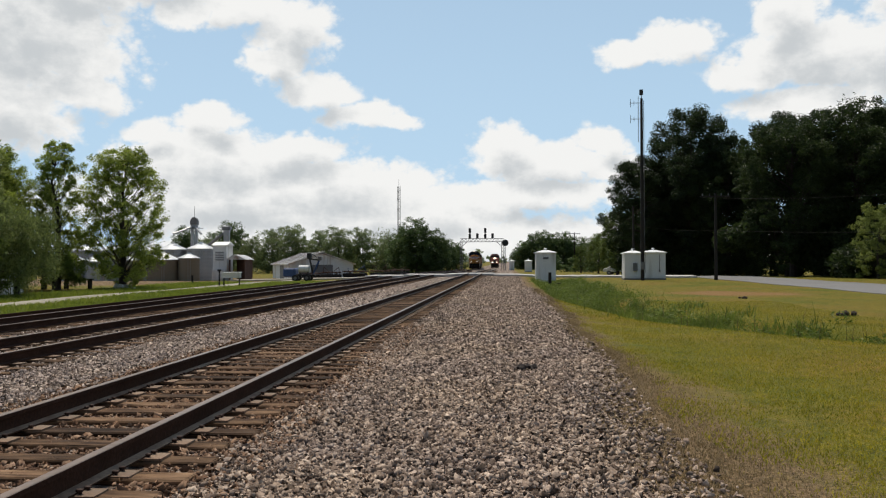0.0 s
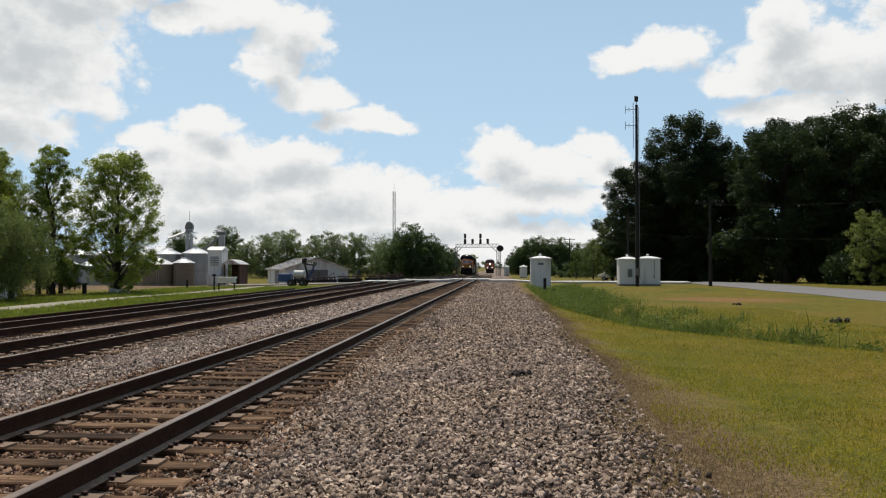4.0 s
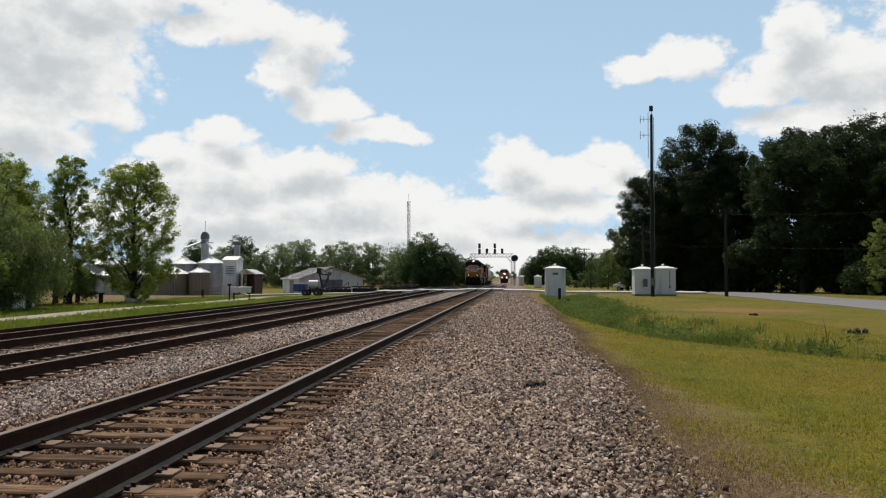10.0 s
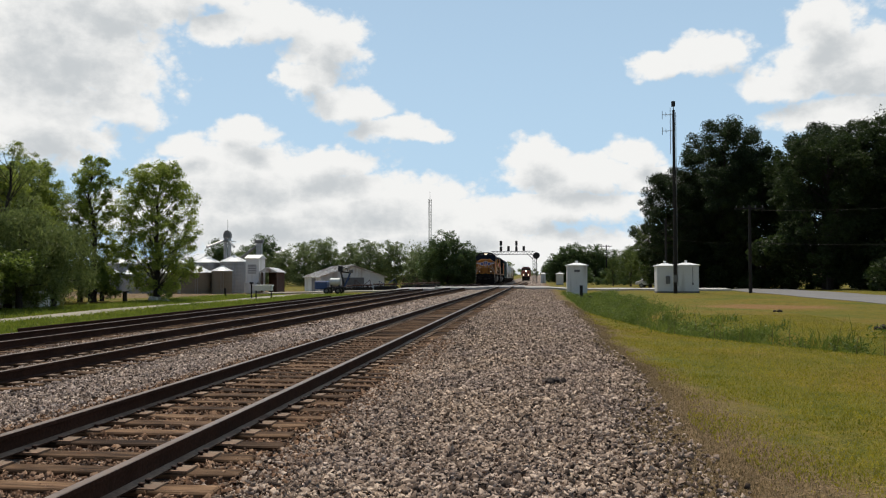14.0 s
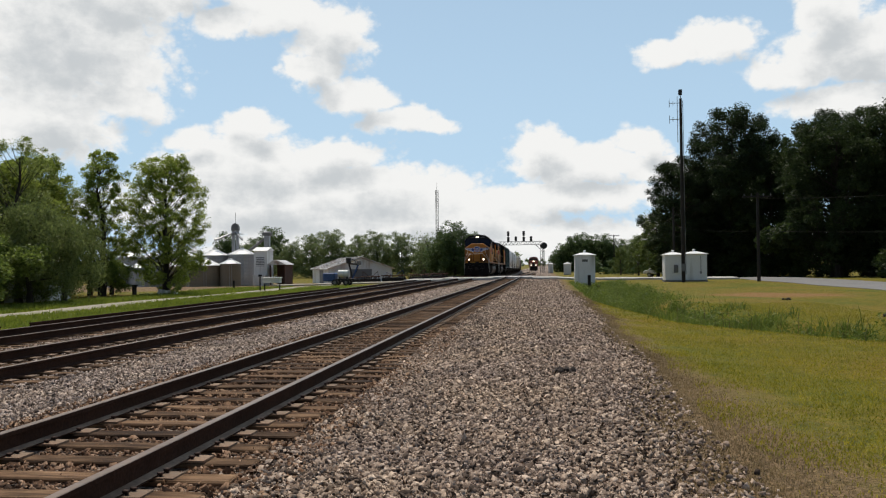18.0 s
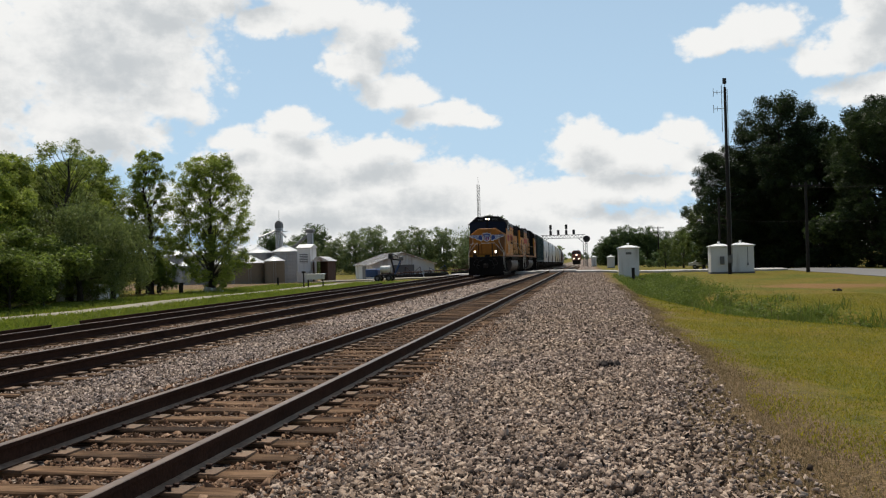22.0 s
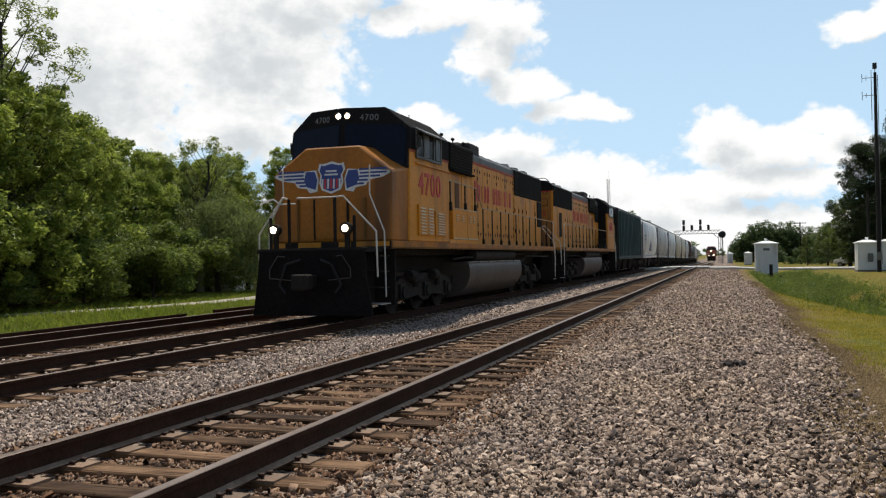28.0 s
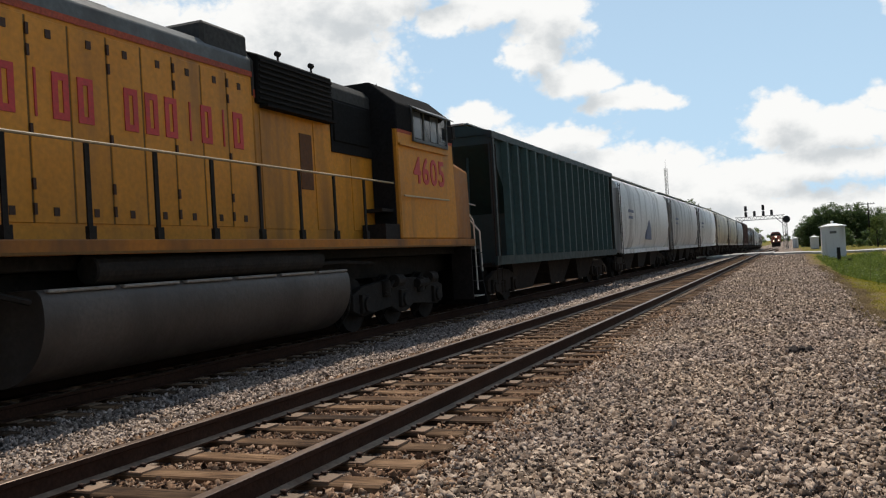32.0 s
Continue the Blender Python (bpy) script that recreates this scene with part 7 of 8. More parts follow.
def signal_bridge():
    y = 230.0
    zb = -1.15
    t = thing("signal_bridge", "grey steel signal bridge with black signal heads over the tracks", "signal bridge")
    for x in (-12.6, -1.55):
        bm = bmesh.new()
        for dx in (-0.28, 0.28):
            for dy in (-0.3, 0.3):
                box(bm, x + dx - 0.06, x + dx + 0.06, y + dy - 0.06, y + dy + 0.06, zb - 0.2, 6.5)
        for k in range(9):
            z = zb + 0.3 + k * 0.85
            pipe(bm, [(x - 0.28, y - 0.3, z), (x + 0.28, y - 0.3, z + 0.85)], 0.035, 5)
            pipe(bm, [(x + 0.28, y - 0.3, z), (x - 0.28, y - 0.3, z + 0.85)], 0.035, 5)
        part("leg", bm, GALV, t)
        s = 1 if x < -5 else -1
        bm = bmesh.new()
        pipe(bm, [(x + s * 0.2, y - 0.3, 5.1), (x + s * 1.5, y - 0.3, 6.35)], 0.09, 6)
        part("knee_brace", bm, GALV, t)
    bm = bmesh.new()
    for z in (6.4, 7.25):
        for dy in (-0.35, 0.35):
            box(bm, -12.9, -1.25, y + dy - 0.06, y + dy + 0.06, z - 0.06, z + 0.06)
    for k in range(12):
        x = -12.8 + k * 0.955
        for dy in (-0.35, 0.35):
            pipe(bm, [(x, y + dy, 6.4), (x + 0.48, y + dy, 7.25), (x + 0.955, y + dy, 6.4)], 0.04, 5)
    part("truss", bm, GALV, t)
    part("walkway", boxes((-12.7, -1.4, y - 0.3, y + 0.3, 6.42, 6.46)), GALV, t)
    for x, tops in ((-10.25, (9.4, 7.9)), (-8.25, (8.0,)), (-6.15, (9.4, 7.9)), (-4.2, (8.0,))):
        bm = bmesh.new()
        tube(bm, (x, y, 7.2), (x, y, max(tops) + 0.1), 0.07, n=8)
        m = part("signal_mast", bm, SIGBLACK, t)
        for z in tops:
            bm = bmesh.new()
            box(bm, x - 0.32, x + 0.32, y - 0.5, y - 0.3, z - 0.65, z + 0.55)
            tube(bm, (x, y - 0.42, z + 0.55), (x, y - 0.42, z + 0.62), 0.31, n=14)
            for k in range(3):
                tube(bm, (x, y - 0.5, z - 0.42 + k * 0.38), (x, y - 0.75, z - 0.42 + k * 0.38), 0.15, n=10)
            part("signal_head", bm, SIGBLACK, m)
    # the round signal beside the near line
    s = thing("signal", "black round signal target on a mast beside the track", "signal")
    bm = bmesh.new()
    tube(bm, (-0.85, 226, -1.3), (-0.85, 226, 6.0), 0.09, n=8)
    part("mast", bm, GALV, s)
    bm = bmesh.new()
    tube(bm, (-0.85, 225.85, 6.0), (-0.85, 225.75, 6.0), 0.86, n=28)
    part("target", bm, SIGBLACK, s)
    bm = bmesh.new()
    tube(bm, (-0.85, 225.75, 6.0), (-0.85, 225.4, 6.0), 0.25, 0.28, n=14)
    part("hood", bm, SIGBLACK, s)
    bm = bmesh.new()
    for k in range(16):
        z = -1.0 + k * 0.42
        pipe(bm, [(-1.05, 226.1, z), (-0.65, 226.1, z)], 0.02, 5)
    pipe(bm, [(-1.05, 226.1, -1.1), (-1.05, 226.1, 5.6)], 0.02, 5)
    pipe(bm, [(-0.65, 226.1, -1.1), (-0.65, 226.1, 5.6)], 0.02, 5)
    part("ladder", bm, GALV, s)


def cabinet(x0, x1, y0, y1, z1, label, name="equipment_cabinet", handle=True):
    """A white sheet-metal relay house with a shallow hipped roof."""
    cx, cy = (x0 + x1) / 2, (y0 + y1) / 2
    zb = gz(cx, cy)
    t = thing(name, label, "cabinet", group="railway equipment cabinets")
    part("plinth", boxes((x0 - 0.05, x1 + 0.05, y0 - 0.05, y1 + 0.05, zb - 0.3, zb + 0.12)), CONCRETE_DARK, t)
    body = part("body", boxes((x0, x1, y0, y1, zb + 0.12, z1)), WHITE, t, bevel=0.015)
    n = 3
    for k in range(n):
        a = x0 + 0.06 + k * (x1 - x0 - 0.12) / n
        b = a + (x1 - x0 - 0.12) / n - 0.02
        part("door_panel", boxes((a, b, y0 - 0.012, y0, zb + 0.2, z1 - 0.08)), WHITE, body, bevel=0.004)
    bm = bmesh.new()
    o = 0.12
    lo = [(x0 - o, y0 - o, z1), (x1 + o, y0 - o, z1), (x1 + o, y1 + o, z1), (x0 - o, y1 + o, z1)]
    lo2 = [(p[0], p[1], z1 + 0.06) for p in lo]
    hi = [(cx - 0.25, cy - 0.2, z1 + 0.27), (cx + 0.25, cy - 0.2, z1 + 0.27), (cx + 0.25, cy + 0.2, z1 + 0.27), (cx - 0.25, cy + 0.2, z1 + 0.27)]
    loft(bm, [lo, lo2, hi])
    part("roof", bm, ROOFWHITE, t)
    bm = bmesh.new()
    tube(bm, (cx, cy, z1 + 0.25), (cx, cy, z1 + 0.40), 0.10, n=10)
    tube(bm, (cx, cy, z1 + 0.40), (cx, cy, z1 + 0.46), 0.16, 0.10, n=10)
    part("roof_vent", bm, ROOFWHITE, t)
    if handle:
        hx = x1 - (x1 - x0) * 0.28
        bm = bmesh.new()
        pipe(bm, [(hx, y0 - 0.05, z1 - 0.15), (hx, y0 - 0.05, z1 - 1.55)], 0.022)
        box(bm, hx - 0.06, hx + 0.06, y0 - 0.09, y0 - 0.01, z1 - 1.7, z1 - 1.5)
        part("locking_bar", bm, GALV, t)
    return t


CONCRETE_DARK = material("stained_concrete", (0.16, 0.15, 0.14), 0.9, vary=0.2, scale=2, fine=20, bump=0.3)
a = cabinet(2.55, 4.35, 78, 79.8, 1.98, "white metal relay cabinet with a low roof by the crossing", handle=False)
part("name_plate", boxes((3.2, 3.7, 77.97, 77.988, 1.42, 1.62)), GALV, a)
b = cabinet(10.50, 12.12, 78.4, 80.2, 1.90, "white metal signal house with a grey meter box", handle=False)
part("meter_box", boxes((11.25, 11.62, 78.2, 78.385, 0.35, 1.05)), GALV, b, bevel=0.02)
cabinet(12.15, 14.05, 78.0, 80.0, 1.95, "white metal signal house with a black locking bar")
cabinet(0.2, 1.5, 228, 229.6, 1.2, "small grey trackside case at the signals", handle=False)
cabinet(3.4, 4.9, 180, 181.5, 1.2, "distant white metal cabinet beyond the crossing", handle=False)


def stub_post(x, y, h, r, label):
    t = thing("stub_post", label, "post")
    bm = bmesh.new()
    tube(bm, (x, y, gz(x, y) - 0.3), (x, y, gz(x, y) + h), r, r * 0.95, n=10)
    part("post", bm, POLEWOOD, t)


stub_post(3.25, 66, 1.35, 0.125, "short dark wooden post in the ditch grass")
stub_post(4.0, 67.5, 0.55, 0.18, "low dark wooden stump in the ditch grass")


def ditch_plank():
    t = thing("plank", "dark weathered timber lying across the ditch", "plank")
    x, y = 4.6, 60.0
    part("timber", boxes((x - 1.5, x + 1.4, y - 0.14, y + 0.14, -0.74, -0.60)), POLEWOOD, t, bevel=0.02)
    for px in (-1.2, 1.1):
        part("bearer", boxes((x + px - 0.1, x + px + 0.1, y - 0.3, y + 0.3, gz(x + px, y) - 0.15, -0.742)), POLEWOOD, t)


ditch_plank()


def tall_pole():
    x, y = 11.72, 76.0
    t = thing("antenna_pole", "tall dark wooden pole carrying a whip antenna", "utility pole")
    bm = bmesh.new()
    tube(bm, (x, y, gz(x, y) - 0.5), (x, y, 15.4), 0.165, 0.11, n=12)
    part("pole", bm, POLEWOOD, t)
    bm = bmesh.new()
    tube(bm, (x, y, 15.4), (x, y, 15.75), 0.03, n=6)
    tube(bm, (x - 0.02, y, 15.7), (x - 0.02, y, 16.15), 0.17, n=10)
    part("pole_top_unit", bm, SIGBLACK, t)
    bm = bmesh.new()
    pipe(bm, [(x - 0.28, y, 11.6), (x - 0.28, y, 15.6)], 0.025, 6)
    for z in (13.6, 15.0):
        pipe(bm, [(x, y, z), (x - 0.95, y, z)], 0.025, 6)
        pipe(bm, [(x - 0.95, y, z - 0.35), (x - 0.95, y, z + 0.35)], 0.022, 6)
        pipe(bm, [(x - 0.65, y, z - 0.2), (x - 0.65, y, z + 0.2)], 0.018, 6)
    part("antenna", bm, GALV, t)
    bm = bmesh.new()
    pipe(bm, [(x + 0.22, y, 0.2), (x + 0.19, y, 9), (x + 0.18, y, 15.2)], 0.025, 6)
    box(bm, x - 0.16, x + 0.16, y - 0.34, y - 0.2, 0.5, 1.15)
    part("conduit", bm, GALV, t)


def wooden_pole(x, y, h, arms, label):
    t = thing("utility_pole", label, "utility pole", group="utility poles")
    z = gz(x, y)
    bm = bmesh.new()
    tube(bm, (x, y, z - 0.5), (x, y, z + h), 0.16, 0.11, n=8)
    part("pole", bm, POLEWOOD, t)
    for k in range(arms):
        part("crossarm", boxes((x - 1.25, x + 1.25, y - 0.06, y + 0.06, z + h - 0.35 - k * 0.8, z + h - 0.22 - k * 0.8)), POLEWOOD, t)
        for dx in (-1.1, -0.5, 0.5, 1.1):
            bm = bmesh.new()
            tube(bm, (x + dx, y, z + h - 0.22 - k * 0.8), (x + dx, y, z + h - 0.02 - k * 0.8), 0.045, n=6)
            part("insulator", bm, GALV, t)
    return (x, y, z + h)


def wire(p, q, sag, label="thin overhead wire between poles"):
    bm = bmesh.new()
    pts = []
    for i in range(13):
        u = i / 12
        v = Vector(p).lerp(Vector(q), u)
        v.z -= sag * 4 * u * (1 - u)
        pts.append(v)
    side = (pts[-1] - pts[0]).cross(Vector((0, 0, 1))).normalized() * 0.012
    up = Vector((0, 0, 0.012))
    loft(bm, [[v + side, v + up, v - side, v - up] for v in pts])
    tagged(part("overhead_wire", bm, POLEWOOD), label, "wire", group="overhead wires")


signal_bridge()
tall_pole()
pa = wooden_pole(18.2, 77.0, 7.6, 1, "dark wooden utility pole by the street")
pb = wooden_pole(29.8, 60.0, 8.0, 1, "dark wooden utility pole across the street")
pc = wooden_pole(15.2, 200.0, 9.0, 1, "distant wooden utility pole with a crossarm")
pd = wooden_pole(14.0, 97.5, 8.0, 0, "thin dark pole beyond the road")
wire((18.2, 77, 6.7), (44, 62, 7.6), 0.7)
wire((18.2, 77, 3.9), (46, 60, 4.2), 0.6)
wire((18.2, 77, 3.9), (11.75, 76, 4.2), 0.15)
wire((11.75, 76, 5.9), (15.0, 199, 7.4), 1.8)


def radio_tower():
    x, y = -51.2, 400.0
    t = thing("radio_mast", "distant slender lattice radio mast", "mast")
    bm = bmesh.new()
    r = 0.75
    legs = [(x + r * math.cos(a), y + r * math.sin(a)) for a in (0.5, 2.6, 4.7)]
    for lx, ly in legs:
        pipe(bm, [(lx, ly, -2), (lx, ly, 36.5)], 0.10, 5)
    for k in range(24):
        z = -1 + k * 1.56
        for i in range(3):
            p, q = legs[i], legs[(i + 1) % 3]
            pipe(bm, [(*p, z), (*q, z + 1.56)], 0.055, 4)
            pipe(bm, [(*p, z), (*q, z)], 0.05, 4)
    part("lattice", bm, GALV, t)
    bm = bmesh.new()
    pipe(bm, [(x, y, 36.5), (x, y, 40.0)], 0.06, 5)
    part("whip", bm, GALV, t)


radio_tower()


# ---- the grain yard beyond the sidings ----
def grain_bin(x, y, r, h, mat, label, cone=None):
    z = gz(x, y)
    t = thing("grain_bin", label, "grain bin", group="grain bins")
    cone = cone or r * 0.45
    bm = bmesh.new()
    n = 28
    k = max(4, int(h / 0.42))
    secs = []
    for i in range(2 * k + 1):
        rr = r * (1.0 if i % 2 else 0.988)
        zz = z - 0.1 + (h + 0.1) * i / (2 * k)
        secs.append([(x + rr * math.cos(2 * math.pi * j / n), y + rr * math.sin(2 * math.pi * j / n), zz) for j in range(n)])
    loft(bm, secs)
    part("wall", bm, mat, t)
    bm = bmesh.new()
    tube(bm, (x, y, z + h), (x, y, z + h + 0.05), r * 1.06, n=n)
    tube(bm, (x, y, z + h + 0.05), (x, y, z + h + cone), r * 1.06, 0.22, n=n)
    part("roof", bm, ROOFWHITE, t)
    for j in range(14):
        a = 2 * math.pi * j / 14
        bm = bmesh.new()
        pipe(bm, [(x + r * 1.05 * math.cos(a), y + r * 1.05 * math.sin(a), z + h + 0.07), (x + 0.25 * math.cos(a), y + 0.25 * math.sin(a), z + h + cone + 0.01)], 0.02, 4)
        part("roof_rib", bm, ROOFWHITE, t)
    bm = bmesh.new()
    tube(bm, (x, y, z + h + cone - 0.02), (x, y, z + h + cone + 0.14), 0.24, n=12)
    part("cap", bm, ROOFWHITE, t)
    bm = bmesh.new()
    a0 = -1.2
    for da in (-0.12, 0.12):
        px, py = x + r * 1.02 * math.cos(a0 + da / r), y + r * 1.02 * math.sin(a0 + da / r)
        pipe(bm, [(px, py, z), (px, py, z + h)], 0.02, 4)
    part("ladder", bm, STEEL, t)


for px, r, h, m in ((-44.1, 1.35, 2.5, TANWALL), (-40.2, 1.85, 2.55, TANWALL), (-37.1, 1.2, 2.75, TANWALL), (-51.2, 1.5, 2.5, STEEL), (-48.4, 1.3, 2.4, STEEL)):
    grain_bin(px, 98.0, r, h, m, "tan grain bin with a white conical roof" if m is TANWALL else "small steel bin with a white conical roof")
for px, r, h in ((-54.7, 1.6, 3.9), (-51.2, 1.6, 3.9), (-47.2, 1.6, 3.9), (-43.0, 1.75, 4.0), (-39.3, 1.75, 4.05)):
    grain_bin(px, 108.0, r, h, STEEL, "galvanised steel grain bin with a white conical roof")


def elevator_leg():
    x, y = -41.1, 110.5
    z = gz(x, y)
    t = thing("bucket_elevator", "grey bucket elevator with spouts above the bins", "elevator")
    part("leg", boxes((x - 0.45, x - 0.15, y - 0.3, y + 0.3, z, 6.3), (x + 0.1, x + 0.4, y - 0.3, y + 0.3, z, 6.3)), STEEL, t, bevel=0.02)
    bm = bmesh.new()
    box(bm, x - 0.5, x + 0.45, y - 0.35, y + 0.35, 6.2, 6.75)
    tube(bm, (x - 0.02, y - 0.3, 6.75), (x - 0.02, y + 0.3, 6.75), 0.42, n=14)
    part("head", bm, GALV, t)
    part("platform", boxes((x - 0.9, x + 0.9, y - 0.7, y + 0.7, 5.7, 5.76)), GALV, t)
    bm = bmesh.new()
    pipe(bm, [(x, y, 7.0), (x, y, 8.6)], 0.03, 5)
    part("whip", bm, GALV, t)
    bm = bmesh.new()
    pipe(bm, [(x, y, 6.0), (-39.3, 108, 4.9)], 0.14, 8)
    pipe(bm, [(x, y, 6.0), (-43.0, 108, 4.9)], 0.14, 8)
    part("spout", bm, STEEL, t)
    t = thing("bucket_elevator", "lower grey elevator tower beside the dryer", "elevator")
    x, y = -36.6, 110.0
    part("leg", boxes((x - 0.35, x + 0.35, y - 0.3, y + 0.3, z, 5.4)), STEEL, t, bevel=0.02)
    bm = bmesh.new()
    pipe(bm, [(x, y, 5.3), (x - 2.6, y, 3.4)], 0.18, 8)
    part("conveyor", bm, GALV, t)
    part("head", boxes((x - 0.55, x + 0.55, y - 0.4, y + 0.4, 5.4, 5.9)), GALV, t, bevel=0.08)


def dryer_house():
    x, y = -34.9, 103.5
    z = gz(x, y)
    t = thing("grain_dryer", "white metal grain dryer tower with a dark opening", "grain dryer")
    b = part("body", boxes((x - 0.85, x + 0.85, y - 1.2, y + 1.2, z, 3.3)), WHITE, t, bevel=0.03)
    part("opening", boxes((x - 0.55, x + 0.5, y - 1.24, y - 1.19, 1.4, 2.5)), GALV, b)
    for k in range(5):
        part("slat", boxes((x - 0.55, x + 0.5, y - 1.29, y - 1.23, 1.45 + k * 0.21, 1.55 + k * 0.21)), WHITE, b)
    bm = bmesh.new()
    extrude_x(bm, [(y - 1.4, 3.3), (y + 1.4, 3.3), (y, 3.75)], x - 0.98, x + 0.98)
    part("roof", bm, ROOFWHITE, t)
    part("lower_hopper", boxes((x - 0.8, x + 0.8, y - 1.75, y - 1.2, z + 0.1, 0.35)), WHITE, t, bevel=0.05)


def open_shed():
    x, y = -32.5, 103.0
    z = gz(x, y)
    t = thing("open_shed", "rusty open-fronted shed beside the dryer", "shed")
    for px in (-0.9, 0.9):
        for py in (-1.5, 1.5):
            part("post", boxes((x + px - 0.08, x + px + 0.08, y + py - 0.08, y + py + 0.08, z - 0.2, 1.6)), RUST, t)
    part("back_wall", boxes((x - 0.95, x + 0.95, y + 1.42, y + 1.5, z, 1.6)), RUST, t)
    part("side_wall", boxes((x + 0.86, x + 0.95, y - 1.4, y + 1.42, z, 1.6)), RUST, t)
    bm = bmesh.new()
    extrude_y(bm, [(x - 1.2, 1.55), (x + 1.2, 1.55), (x + 0.1, 2.1), (x - 0.4, 2.15)], y - 1.8, y + 1.7)
    part("roof", bm, BARNROOF, t)


def barn():
    t = thing("barn", "long pale metal barn with a rust-streaked roof", "barn", -29.6, 128.0, gz(-29.6, 128.0), 24)
    w, d, e, r = 4.6, 7.8, 2.2, 3.8
    bm = bmesh.new()
    extrude_y(bm, [(-w, -0.2), (w, -0.2), (w, e), (0, r - 0.1), (-w, e)], -d, d)
    body = part("wall", bm, BARN, t)
    for s in (-1, 1):
        bm = bmesh.new()
        extrude_y(bm, [(s * (w + 0.35), e - 0.12), (0, r), (0, r + 0.1), (s * (w + 0.35), e - 0.02)], -d - 0.35, d + 0.35)
        roof = part("roof", bm, BARNROOF, t)
        for k in range(24):
            y = -d - 0.2 + k * (2 * d + 0.4) / 23
            bm = bmesh.new()
            pipe(bm, [(s * (w + 0.34), y, e - 0.01), (0, y, r + 0.11)], 0.03, 4)
            part("roof_rib", bm, BARNROOF, roof)
    part("door", boxes((-1.6, 1.6, -d - 0.05, -d, 0, 2.1)), GALV, body)
    part("door", boxes((-w - 0.05, -w, -3, 0.4, 0, 2.0)), GALV, body)
    for k in range(16):
        x = -w + 0.3 + k * (2 * w - 0.6) / 15
        part("wall_rib", boxes((x - 0.03, x + 0.03, -d - 0.03, -d, 0, e + (r - e) * (1 - abs(x) / w) - 0.15)), BARN, body)


def auger_machine():
    x, y = -19.6, 80.0
    z = gz(x, y)
    t = thing("grain_auger", "blue farm machine with a white tank and a raised arm", "farm machine", x, y, z)
    part("chassis", boxes((-1.3, 1.6, -0.35, 0.35, 0.50, 0.66)), SIGBLACK, t, bevel=0.03)
    part("engine_box", boxes((-1.4, -0.2, -0.6, 0.6, 0.42, 1.22)), BLUEFARM, t, bevel=0.10)
    bm = bmesh.new()
    tube(bm, (0.0, 0, 1.12), (1.05, 0, 1.12), 0.36, n=18)
    part("tank", bm, WHITE, t, bevel=0.04)
    for px in (0.15, 0.9):
        part("tank_saddle", boxes((px - 0.06, px + 0.06, -0.3, 0.3, 0.66, 0.84)), SIGBLACK, t)
    for a, b in (((1.35, 0, 0.66), (2.0, 0.1, 2.15)), ((1.35, 0, 0.75), (0.95, 0.05, 2.35)), ((0.98, 0.05, 2.1), (1.95, 0.1, 2.0))):
        bm = bmesh.new()
        pipe(bm, [a, b], 0.085, 8)
        part("boom_arm", bm, BLUEFARM if a[2] < 0.7 else SIGBLACK, t)
    part("boom_head", boxes((0.78, 1.18, -0.2, 0.3, 2.1, 2.65)), SIGBLACK, t, bevel=0.06)
    part("boom_end", boxes((1.82, 2.16, -0.15, 0.3, 1.95, 2.35)), GALV, t, bevel=0.06)
    bm = bmesh.new()
    pipe(bm, [(1.1, 0, 2.6), (1.6, 0.05, 2.35), (1.9, 0.1, 1.6), (1.5, 0.1, 0.9)], 0.03, 6)
    part("hydraulic_hose", bm, RUBBER, t)
    for px in (-0.2, 0.9):
        for py in (-0.62, 0.62):
            bm = bmesh.new()
            tube(bm, (px, py - 0.10, 0.30), (px, py + 0.10, 0.30), 0.30, n=18)
            wh = part("wheel", bm, RUBBER, t)
            bm = bmesh.new()
            tube(bm, (px, py - 0.115, 0.30), (px, py + 0.115, 0.30), 0.15, n=12)
            part("rim", bm, GALV, wh)


